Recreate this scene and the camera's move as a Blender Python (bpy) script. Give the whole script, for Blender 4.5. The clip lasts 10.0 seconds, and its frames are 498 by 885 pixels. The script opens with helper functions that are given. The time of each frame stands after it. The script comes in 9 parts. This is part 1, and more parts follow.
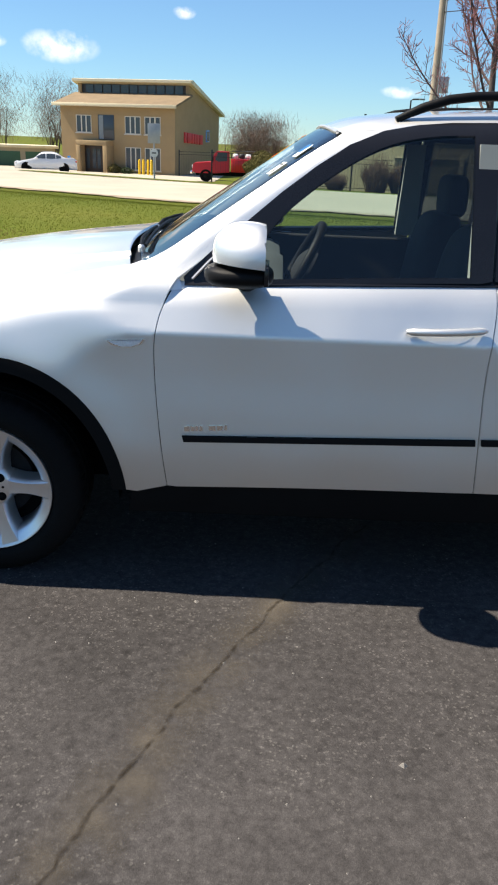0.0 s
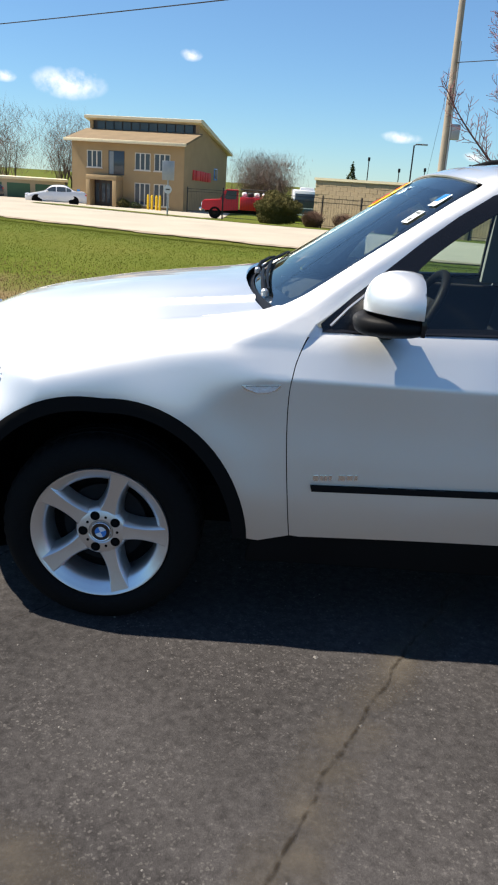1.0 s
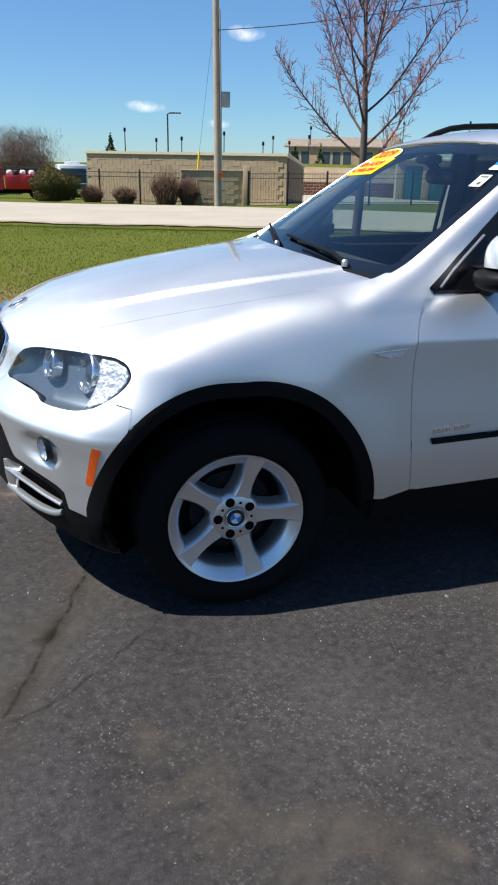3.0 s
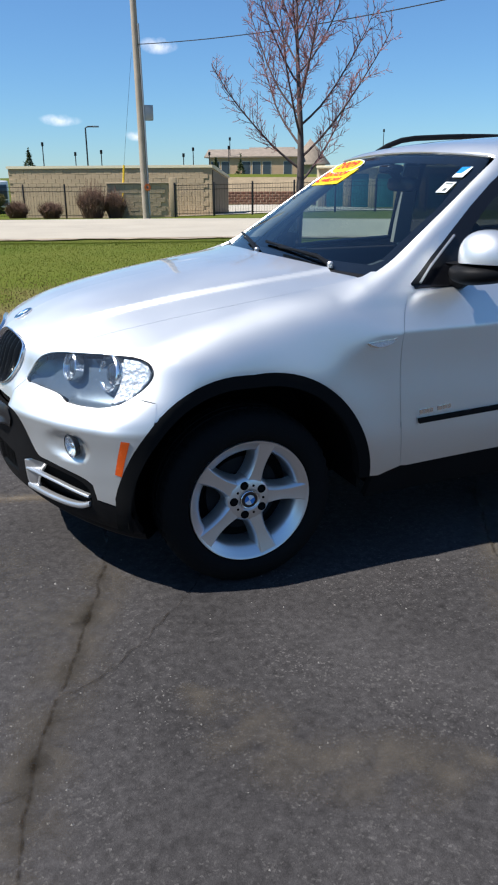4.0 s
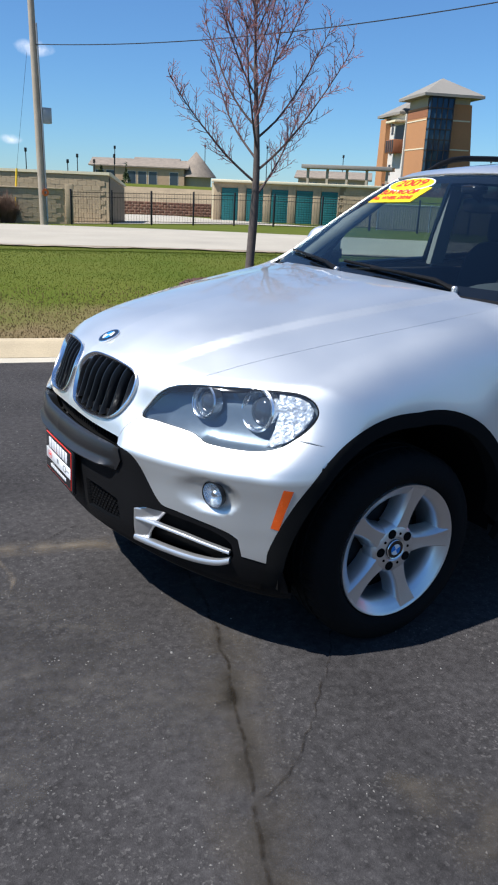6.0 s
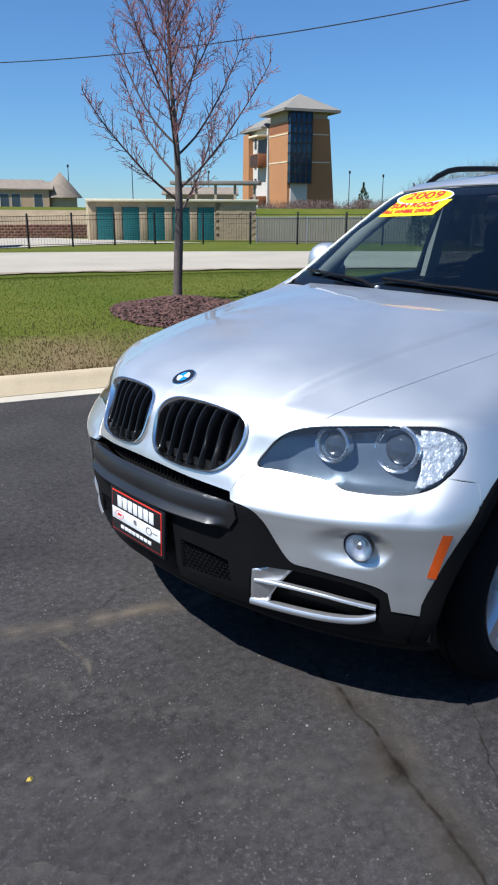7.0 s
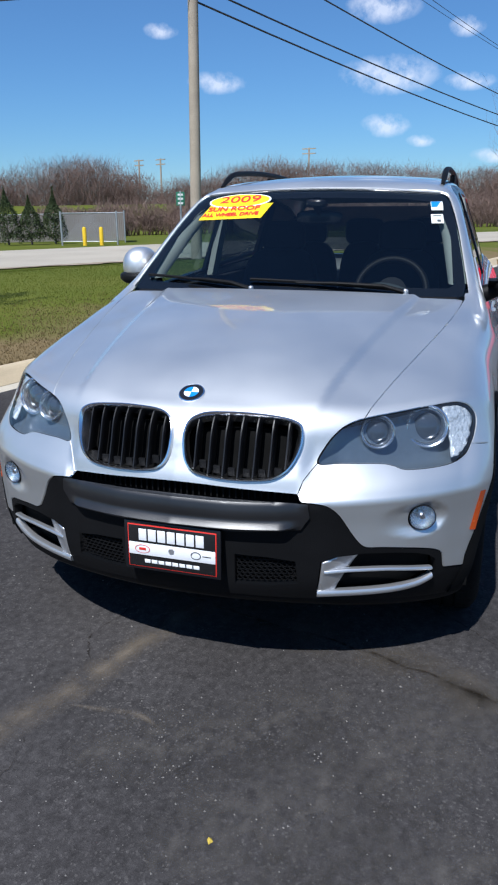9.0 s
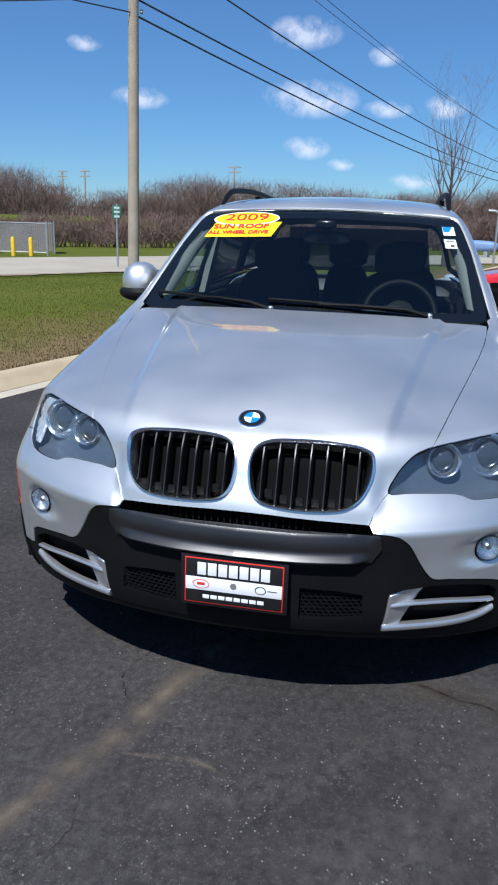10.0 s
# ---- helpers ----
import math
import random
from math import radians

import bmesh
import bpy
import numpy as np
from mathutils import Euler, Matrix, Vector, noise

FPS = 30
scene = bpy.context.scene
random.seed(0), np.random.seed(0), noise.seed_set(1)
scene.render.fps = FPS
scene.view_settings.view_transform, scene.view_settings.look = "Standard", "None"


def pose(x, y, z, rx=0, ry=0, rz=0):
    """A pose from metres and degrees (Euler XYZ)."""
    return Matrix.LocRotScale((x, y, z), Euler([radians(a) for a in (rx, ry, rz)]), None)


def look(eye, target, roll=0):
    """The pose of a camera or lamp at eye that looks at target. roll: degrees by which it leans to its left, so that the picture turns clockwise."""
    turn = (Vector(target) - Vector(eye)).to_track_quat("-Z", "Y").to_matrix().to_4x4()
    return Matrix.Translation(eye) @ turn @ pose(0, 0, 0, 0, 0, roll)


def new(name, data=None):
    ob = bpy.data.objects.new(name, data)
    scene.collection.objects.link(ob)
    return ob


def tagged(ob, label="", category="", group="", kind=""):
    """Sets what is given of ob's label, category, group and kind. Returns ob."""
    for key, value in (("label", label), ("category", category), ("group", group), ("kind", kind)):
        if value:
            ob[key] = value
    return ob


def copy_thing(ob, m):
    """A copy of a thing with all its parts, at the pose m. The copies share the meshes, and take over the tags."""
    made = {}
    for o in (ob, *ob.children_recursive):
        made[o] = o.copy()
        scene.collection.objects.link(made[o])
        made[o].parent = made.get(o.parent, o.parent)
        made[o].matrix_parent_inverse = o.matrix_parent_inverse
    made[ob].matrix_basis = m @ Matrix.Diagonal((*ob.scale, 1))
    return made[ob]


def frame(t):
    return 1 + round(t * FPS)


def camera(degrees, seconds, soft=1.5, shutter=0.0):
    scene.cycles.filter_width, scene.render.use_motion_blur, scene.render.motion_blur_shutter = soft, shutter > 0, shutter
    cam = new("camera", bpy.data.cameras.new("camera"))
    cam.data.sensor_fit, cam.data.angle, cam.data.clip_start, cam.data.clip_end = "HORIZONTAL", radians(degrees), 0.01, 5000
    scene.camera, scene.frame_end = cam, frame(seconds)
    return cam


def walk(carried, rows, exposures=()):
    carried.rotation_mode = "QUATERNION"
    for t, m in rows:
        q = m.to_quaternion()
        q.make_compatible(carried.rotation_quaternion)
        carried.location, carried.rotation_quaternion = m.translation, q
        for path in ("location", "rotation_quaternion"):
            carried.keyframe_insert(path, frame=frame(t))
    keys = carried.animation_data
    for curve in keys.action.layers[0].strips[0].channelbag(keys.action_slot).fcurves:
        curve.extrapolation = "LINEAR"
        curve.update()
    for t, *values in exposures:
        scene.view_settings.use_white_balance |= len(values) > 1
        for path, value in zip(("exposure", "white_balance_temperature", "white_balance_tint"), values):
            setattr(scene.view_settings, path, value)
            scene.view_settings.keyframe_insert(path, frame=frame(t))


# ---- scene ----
cam = camera(37.0, 10.0, soft=2.1)
PATH = [
    (0, (0.989, -3.353, 1.544), (0.963, -1.497, 0.799), 2.3),
    (0.5, (0.761, -3.368, 1.533), (0.763, -1.472, 0.897), 3.0),
    (1, (0.528, -3.283, 1.544), (0.511, -1.395, 0.885), 3.9),
    (1.5, (0.166, -3.288, 1.533), (0.398, -1.42, 0.859), 3.4),
    (2, (-0.115, -3.228, 1.513), (0.188, -1.346, 0.909), 2.6),
    (2.5, (-0.386, -3.109, 1.52), (0.023, -1.265, 0.864), 3.6),
    (2.7, (-0.481, -3.132, 1.511), (-0.01, -1.312, 0.83), 2.7),
    (3.8, (-0.922, -3.334, 1.517), (-0.306, -1.57, 0.804), -1.3),
    (4, (-0.968, -3.35, 1.52), (-0.269, -1.602, 0.844), -0.3),
    (4.5, (-1.2, -3.297, 1.526), (-0.321, -1.632, 0.853), 1.8),
    (5, (-1.356, -3.159, 1.51), (-0.375, -1.55, 0.84), 3.2),
    (5.5, (-1.462, -2.92, 1.502), (-0.449, -1.318, 0.863), 2.2),
    (5.7, (-1.52, -2.807, 1.506), (-0.599, -1.157, 0.848), 2.9),
    (6.8, (-2.033, -2.133, 1.48), (-0.772, -0.693, 0.9), 0.3),
    (7, (-2.096, -1.995, 1.502), (-0.856, -0.545, 0.903), 0.2),
    (7.5, (-2.389, -1.672, 1.505), (-0.866, -0.51, 0.93), 1.1),
    (8, (-2.561, -1.428, 1.508), (-0.922, -0.418, 0.965), 0.7),
    (8.5, (-2.677, -1.149, 1.528), (-0.978, -0.238, 0.993), 0.5),
    (9, (-2.855, -0.887, 1.544), (-1.04, -0.309, 0.934), -0.5),
    (9.5, (-2.889, -0.658, 1.534), (-1.021, -0.236, 0.958), 0.7),
    (10, (-2.858, -0.431, 1.545), (-0.979, -0.053, 0.977), 1.7),
]
walk(cam, [(t, look(eye, target, roll)) for t, eye, target, roll in PATH],
     exposures=[(0, 1.05, 7300, 10), (2, 0.76, 6700, 10), (4.5, 0.68, 6250, 10), (7, 0.56, 5950, 10), (8.5, 0.40, 5800, 10), (10, 0.32, 5850, 10)])
# ---- world and sun ----
SUN = Vector((-0.68, 0.09, 1.0)).normalized()
world = bpy.data.worlds.new("sky")
scene.world = world
world.use_nodes = True
wn = world.node_tree.nodes
sky = wn.new("ShaderNodeTexSky")
sky.sky_type, sky.sun_disc = "NISHITA", False
sky.sun_elevation = math.asin(SUN.z)
sky.sun_rotation = math.atan2(SUN.x, SUN.y)
sky.altitude, sky.air_density, sky.dust_density, sky.ozone_density = 200, 1.0, 0.0, 5.0
wn["Background"].inputs["Strength"].default_value = 0.064
tint = wn.new("ShaderNodeMix")
tint.data_type, tint.blend_type = "RGBA", "MULTIPLY"
tint.inputs["Factor"].default_value = 1.0
tint.inputs["B"].default_value = (0.71, 1.01, 1.20, 1)
world.node_tree.links.new(sky.outputs[0], tint.inputs["A"])
haze = wn.new("ShaderNodeMix")
haze.data_type = "RGBA"
haze.inputs["Factor"].default_value = 0.15
haze.inputs["B"].default_value = (2.5, 4.1, 7.9, 1)
world.node_tree.links.new(tint.outputs["Result"], haze.inputs["A"])
world.node_tree.links.new(haze.outputs["Result"], wn["Background"].inputs["Color"])
sun = new("sun", bpy.data.lights.new("sun", "SUN"))
sun.data.energy, sun.data.angle, sun.data.color = 5.0, radians(0.53), (1.0, 0.955, 0.89)
sun.matrix_world = look((0, 0, 30), Vector((0, 0, 30)) - SUN)
# ---- materials ----
def material(name, colour, rough=0.6, metal=0.0, vary=0.12, scale=6.0, fine=60.0, bump=0.0, coat=0.0, second=None, spec=0.4, per_piece=0.0):
    """A surface with variation at two scales: soft patches and fine grain, and a fine relief."""
    m = bpy.data.materials.new(name)
    m.use_nodes = True
    nt = m.node_tree
    n, link = nt.nodes, nt.links.new
    b = n["Principled BSDF"]
    where = n.new("ShaderNodeTexCoord").outputs["Object"]
    big, small = n.new("ShaderNodeTexNoise"), n.new("ShaderNodeTexNoise")
    big.inputs["Scale"].default_value, big.inputs["Detail"].default_value = scale, 5
    small.inputs["Scale"].default_value, small.inputs["Detail"].default_value = fine, 3
    link(where, big.inputs["Vector"])
    link(where, small.inputs["Vector"])
    mix = n.new("ShaderNodeMix")
    mix.data_type = "RGBA"
    c = Vector(colour)
    dark = Vector(second) if second else c * (1 - vary)
    light = c if second else c * (1 + vary)
    mix.inputs["A"].default_value = (*dark, 1)
    mix.inputs["B"].default_value = (*[min(v, 1) for v in light], 1)
    ramp = n.new("ShaderNodeMapRange")
    ramp.inputs[1].default_value, ramp.inputs[2].default_value = 0.32, 0.68
    add = n.new("ShaderNodeMath")
    add.operation = "MULTIPLY_ADD"
    add.inputs[1].default_value = 0.4
    link(small.outputs[0], add.inputs[0])
    sub = n.new("ShaderNodeMath")
    sub.operation = "MULTIPLY"
    sub.inputs[1].default_value = 0.6
    link(big.outputs[0], sub.inputs[0])
    link(sub.outputs[0], add.inputs[2])
    link(add.outputs[0], ramp.inputs[0])
    link(ramp.outputs[0], mix.inputs["Factor"])
    out = mix.outputs["Result"]
    if per_piece:
        info = n.new("ShaderNodeObjectInfo")
        hsv = n.new("ShaderNodeHueSaturation")
        span = n.new("ShaderNodeMapRange")
        span.inputs[3].default_value, span.inputs[4].default_value = 1 - per_piece, 1 + per_piece
        link(info.outputs["Random"], span.inputs[0])
        link(span.outputs[0], hsv.inputs["Value"])
        link(out, hsv.inputs["Color"])
        out = hsv.outputs[0]
    link(out, b.inputs["Base Color"])
    rr = n.new("ShaderNodeMapRange")
    rr.inputs[3].default_value, rr.inputs[4].default_value = max(rough - 0.08, 0.02), min(rough + 0.08, 1)
    if rough > 0.12:
        link(big.outputs[0], rr.inputs[0])
        link(rr.outputs[0], b.inputs["Roughness"])
    else:
        b.inputs["Roughness"].default_value = rough
    b.inputs["Metallic"].default_value = metal
    b.inputs["Specular IOR Level"].default_value = spec
    b.inputs["Coat Weight"].default_value = coat
    b.inputs["Coat Roughness"].default_value = 0.03
    if bump:
        bp = n.new("ShaderNodeBump")
        bp.inputs["Strength"].default_value, bp.inputs["Distance"].default_value = min(bump, 1), 0.01
        link(small.outputs[0], bp.inputs["Height"])
        link(bp.outputs[0], b.inputs["Normal"])
    return m


def glass(name, tint, clear=0.8, rough=0.0, ior=1.62, haze=0.0):
    """A thin pane: mostly clear, with a mirror sheen that grows at grazing angles."""
    m = bpy.data.materials.new(name)
    m.use_nodes = True
    nt = m.node_tree
    n, link = nt.nodes, nt.links.new
    n.remove(n["Principled BSDF"])
    thru, shine, mix, fres = n.new("ShaderNodeBsdfTransparent"), n.new("ShaderNodeBsdfGlossy"), n.new("ShaderNodeMixShader"), n.new("ShaderNodeLayerWeight")
    thru.inputs[0].default_value = (*[t * clear for t in tint], 1)
    shine.inputs["Roughness"].default_value = rough
    fres.inputs["Blend"].default_value = 0.5
    f0 = ((ior - 1) / (ior + 1)) ** 2
    rise, sheen = n.new("ShaderNodeMath"), n.new("ShaderNodeMath")
    rise.operation, sheen.operation = "POWER", "MULTIPLY_ADD"
    rise.inputs[1].default_value, sheen.inputs[1].default_value, sheen.inputs[2].default_value = 5.0, 1 - f0, f0
    link(fres.outputs["Facing"], rise.inputs[0])
    link(rise.outputs[0], sheen.inputs[0])
    link(sheen.outputs[0], mix.inputs[0])
    link(thru.outputs[0], mix.inputs[1])
    link(shine.outputs[0], mix.inputs[2])
    out = mix.outputs[0]
    if haze:
        milk, cloud = n.new("ShaderNodeBsdfDiffuse"), n.new("ShaderNodeMixShader")
        milk.inputs[0].default_value, cloud.inputs[0].default_value = (0.34, 0.38, 0.43, 1), haze
        link(out, cloud.inputs[1])
        link(milk.outputs[0], cloud.inputs[2])
        out = cloud.outputs[0]
    link(out, n["Material Output"].inputs["Surface"])
    return m


# ---- mesh helpers ----
def link_mesh(name, bm, mat, parent=None, label="", smooth=True):
    me = bpy.data.meshes.new(name)
    bm.to_mesh(me)
    bm.free()
    me.materials.append(mat)
    if smooth:
        me.shade_smooth()
        me.set_sharp_from_angle(angle=radians(38))
    ob = new(name, me)
    if parent:
        ob.parent = parent
    if label:
        ob["label"] = label
    return ob


def part(name, bm, mat, parent, label="", smooth=True):
    return link_mesh(name, bm, mat, parent, label, smooth)


def thing(name, label, category, at=(0, 0, 0), turn=0.0, group="", kind=""):
    ob = new(name)
    ob.empty_display_size = 0.1
    ob.matrix_basis = pose(*at, 0, 0, turn)
    return tagged(ob, label, category, group, kind)


def box(bm, x0, y0, z0, x1, y1, z1, bevel=0.0, m=None):
    """A box between two corners, with bevelled edges, added to bm."""
    g = bmesh.ops.create_cube(bm, size=1)
    vs = g["verts"]
    for v in vs:
        v.co = Vector((x0 + (v.co.x + 0.5) * (x1 - x0), y0 + (v.co.y + 0.5) * (y1 - y0), z0 + (v.co.z + 0.5) * (z1 - z0)))
    if bevel:
        es = list({e for v in vs for e in v.link_edges})
        g2 = bmesh.ops.bevel(bm, geom=es, offset=bevel, segments=2, profile=0.5, affect="EDGES")
        vs = list({v for f in g2["faces"] for v in f.verts} | {v for v in vs if v.is_valid})
    if m is not None:
        for v in vs:
            v.co = m @ v.co
    return bm


def boxed(*a, **k):
    return box(bmesh.new(), *a, **k)


def tube(bm, pts, radii, sides=8, caps=True):
    """A round bar along points, with a radius at each (or one for all)."""
    pts = [Vector(p) for p in pts]
    if not hasattr(radii, "__len__"):
        radii = [radii] * len(pts)
    rings, prev = [], None
    for i, p in enumerate(pts):
        d = (pts[min(i + 1, len(pts) - 1)] - pts[max(i - 1, 0)]).normalized()
        if prev is None:
            a = d.orthogonal().normalized()
        else:
            a = (prev - d * prev.dot(d)).normalized()
        prev = a
        b = d.cross(a)
        rings.append([bm.verts.new(p + (a * math.cos(2 * math.pi * k / sides) + b * math.sin(2 * math.pi * k / sides)) * radii[i]) for k in range(sides)])
    for r, s in zip(rings, rings[1:]):
        for k in range(sides):
            bm.faces.new((r[k], r[(k + 1) % sides], s[(k + 1) % sides], s[k]))
    if caps:
        bm.faces.new(rings[0][::-1])
        bm.faces.new(rings[-1])
    return bm


def prism(bm, outline, y0, y1, axis="y"):
    """An outline of (a, b) pairs, pushed out along an axis: (a, b) are (x, z) for y, (y, z) for x, (x, y) for z."""
    def at(a, b, c):
        return (a, c, b) if axis == "y" else (c, a, b) if axis == "x" else (a, b, c)
    lo = [bm.verts.new(at(a, b, y0)) for a, b in outline]
    hi = [bm.verts.new(at(a, b, y1)) for a, b in outline]
    k = len(outline)
    bm.faces.new(lo)
    bm.faces.new(hi[::-1])
    for i in range(k):
        bm.faces.new((lo[(i + 1) % k], lo[i], hi[i], hi[(i + 1) % k]))
    bmesh.ops.recalc_face_normals(bm, faces=bm.faces)
    return bm


def lathe(bm, profile, axis_m, sides=48):
    """A profile of (radius, height) pairs turned round the z axis of axis_m."""
    rings = []
    for r, h in profile:
        if r < 1e-6:
            rings.append([bm.verts.new(axis_m @ Vector((0, 0, h)))])
        else:
            rings.append([bm.verts.new(axis_m @ Vector((r * math.cos(2 * math.pi * k / sides), r * math.sin(2 * math.pi * k / sides), h))) for k in range(sides)])
    for a, b in zip(rings, rings[1:]):
        for k in range(sides):
            j = (k + 1) % sides
            if len(a) == 1 and len(b) > 1:
                bm.faces.new((a[0], b[k], b[j]))
            elif len(b) == 1 and len(a) > 1:
                bm.faces.new((a[k], b[0], a[j]))
            elif len(a) > 1:
                bm.faces.new((a[k], b[k], b[j], a[j]))
    bmesh.ops.recalc_face_normals(bm, faces=bm.faces)
    return bm


def smooth_line(points, closed=True, per=8):
    """A rounded line through points (Catmull-Rom)."""
    p = [np.array(q, float) for q in points]
    n = len(p)
    out = []
    for i in range(n if closed else n - 1):
        a, b, c, d = (p[(i + j) % n] if closed else p[min(max(i + j, 0), n - 1)] for j in (-1, 0, 1, 2))
        for k in range(per):
            t = k / per
            out.append(0.5 * (2 * b + (c - a) * t + (2 * a - 5 * b + 4 * c - d) * t * t + (3 * b - 3 * c + d - a) * t ** 3))
    if not closed:
        out.append(p[-1])
    return [tuple(q) for q in out]
# ---- the car's outer shape: x to its rear, y to its right side, z up; the front axle is at x = 0 ----
def curve(points):
    """A smooth function through (a, b) points."""
    a = np.array([p[0] for p in points], float)
    b = np.array([p[1] for p in points], float)
    d = np.diff(b) / np.diff(a)
    m = np.empty(len(a))
    m[0], m[-1] = d[0], d[-1]
    w = np.diff(a)
    m[1:-1] = (d[:-1] * w[1:] + d[1:] * w[:-1]) / (w[1:] + w[:-1])

    def f(v):
        v = np.asarray(v, float)
        i = np.clip(np.searchsorted(a, v) - 1, 0, len(a) - 2)
        h = a[i + 1] - a[i]
        t = (v - a[i]) / h
        u = np.clip(t, 0, 1)
        s = b[i] * (1 + 2 * u) * (1 - u) ** 2 + b[i + 1] * u * u * (3 - 2 * u) + h * (m[i] * u * (1 - u) ** 2 + m[i + 1] * u * u * (u - 1))
        return s + np.where(t < 0, m[i] * h * t, np.where(t > 1, m[i + 1] * h * (t - 1), 0))
    return f


def step(a, b, v):
    t = np.clip((v - a) / (b - a), 0, 1)
    return t * t * (3 - 2 * t)


def smax(a, b, k):
    h = np.maximum(k - np.abs(a - b), 0) / k
    return np.maximum(a, b) + h * h * k / 4


side_low = curve([(0.15, 0.86), (0.28, 0.905), (0.40, 0.935), (0.52, 0.951), (0.65, 0.952), (0.8, 0.950), (0.955, 0.957), (1.3, 0.985)])
hood_mid = curve([(-1.0, 0.70), (-0.86, 0.845), (-0.76, 0.918), (-0.672, 0.962), (-0.5, 1.020), (-0.2, 1.085), (0.1, 1.128), (0.4, 1.158), (0.7, 1.185), (1.2, 1.2), (4.2, 1.2)])
hood_drop = curve([(0, 0), (0.2, 0.005), (0.4, 0.028), (0.556, 0.068), (0.7, 0.108), (0.85, 0.155), (1.0, 0.21)])
nose = curve([(0.1, -0.56), (0.2, -0.70), (0.27, -0.795), (0.35, -0.840), (0.48, -0.860), (0.60, -0.868), (0.655, -0.8745), (0.670, -0.8755), (0.677, -0.8735), (0.690, -0.8655), (0.74, -0.832), (0.78, -0.811), (0.90, -0.788), (1.0, -0.745), (1.2, -0.65)])
nose_mid = curve([(0.1, -0.56), (0.2, -0.70), (0.27, -0.795), (0.35, -0.840), (0.48, -0.860), (0.60, -0.868), (0.655, -0.871), (0.675, -0.864), (0.690, -0.853), (0.705, -0.8475), (0.74, -0.8385), (0.78, -0.8235), (0.84, -0.804), (0.90, -0.788), (1.0, -0.745), (1.2, -0.65)])
sweep = curve([(0, 0), (0.2, 0.012), (0.4, 0.062), (0.6, 0.145), (0.756, 0.242), (0.85, 0.320), (0.925, 0.405), (0.97, 0.50), (1.1, 0.8)])


def body(x, y, z):
    """Below zero inside the lower body."""
    a = np.abs(y)
    k = 0.003 + 0.167 * (1 - step(0.05, 0.60, x))
    up = 0.957 - 0.47 * (z - 0.955)
    w = -smax(-side_low(z), -up, k)
    r = np.hypot(x, z - 0.345)
    w = w + 0.012 * np.exp(-((r - 0.52) / 0.10) ** 2) * (x < 1.0) - 0.05 * step(0.75, 1.05, np.abs(x - 1.6) / 2.4) * (x > 1.6)
    fall = np.clip(1 - 0.8 * (x + 0.6) / 1.1, 0.2, 1.25)
    ridge = 0.42 + 0.17 * np.clip((x + 0.66) / 1.1, 0, 1.2)
    top = hood_mid(x) - hood_drop(a) * fall + 0.014 * (1 - step(-0.020, 0.016, a - ridge)) * step(-0.72, -0.50, x)
    corner_side = step(0.375, 0.425, a)
    front = nose(z) * corner_side + nose_mid(z) * (1 - corner_side) + sweep(a) * (1 + 0.30 * step(0.70, 0.90, z)) - x
    du, dz = a - 0.753, z - 0.594
    dish = np.hypot(np.where(du < 0, du / 0.150, du / 0.078), dz / 0.064)
    dish = 0.021 * (1 - step(0.45, 1.0, dish)) * step(-0.16, -0.02, du) * (x < -0.4)
    f = smax(a - w, z - top, 0.12)
    f = smax(f, front, 0.055) + dish
    return smax(f, x - 3.93, 0.2)


roof_line = curve([(0.8, 1.52), (1.1, 1.625), (1.4, 1.672), (1.8, 1.700), (2.4, 1.706), (3.1, 1.67), (3.7, 1.60), (4.0, 1.5)])
cabin_side = curve([(0.9, 0.94), (1.12, 0.868), (1.3, 0.806), (1.45, 0.752), (1.6, 0.692), (1.75, 0.615)])


def cabin(x, y, z):
    """Below zero inside the upper body: windscreen, roof and side windows."""
    a = np.abs(y)
    side = a - cabin_side(z) + 0.10 * step(2.2, 4.2, x)
    roof = z - roof_line(x) + 0.035 * (a / 0.65) ** 2
    screen = (0.575 + 1.5 * (z - 1.154) - 0.10 * (1 - (a / 0.786) ** 2) - x) * 0.555
    f = smax(side, roof, 0.10)
    f = smax(f, screen, 0.05)
    return smax(f, (x - 3.85 + 0.7 * (z - 1.1)) * 0.8, 0.1)


def whole(x, y, z):
    """Lower and upper body, run together where the wings meet the front pillars."""
    return -smax(-body(x, y, z), -(cabin(x, y, z) + 3 * np.maximum(0.93 - z, 0)), 0.002 + 0.068 * step(0.99, 1.10, z))


def cast(field, eye, way, far=4.0, steps=160):
    """Where rays from outside (or inside) first cross the field's zero; arrays of shape (n, 3)."""
    eye, way = np.atleast_2d(eye).astype(float), np.atleast_2d(way).astype(float)
    eye, way = np.broadcast_arrays(eye, way)
    d = np.linspace(0, far, steps)
    p = eye[:, None, :] + way[:, None, :] * d[None, :, None]
    s = np.sign(field(p[..., 0], p[..., 1], p[..., 2]))
    turn = s[:, 1:] != s[:, :1]
    i = np.argmax(turn, axis=1)
    hit = turn.any(axis=1)
    lo, hi, s0 = d[i], d[i + 1], s[:, 0]
    for _ in range(30):
        mid = (lo + hi) / 2
        q = eye + way * mid[:, None]
        same = np.sign(field(q[:, 0], q[:, 1], q[:, 2])) == s0
        lo, hi = np.where(same, mid, lo), np.where(same, hi, mid)
    out = eye + way * lo[:, None]
    out[~hit] = np.nan
    return out


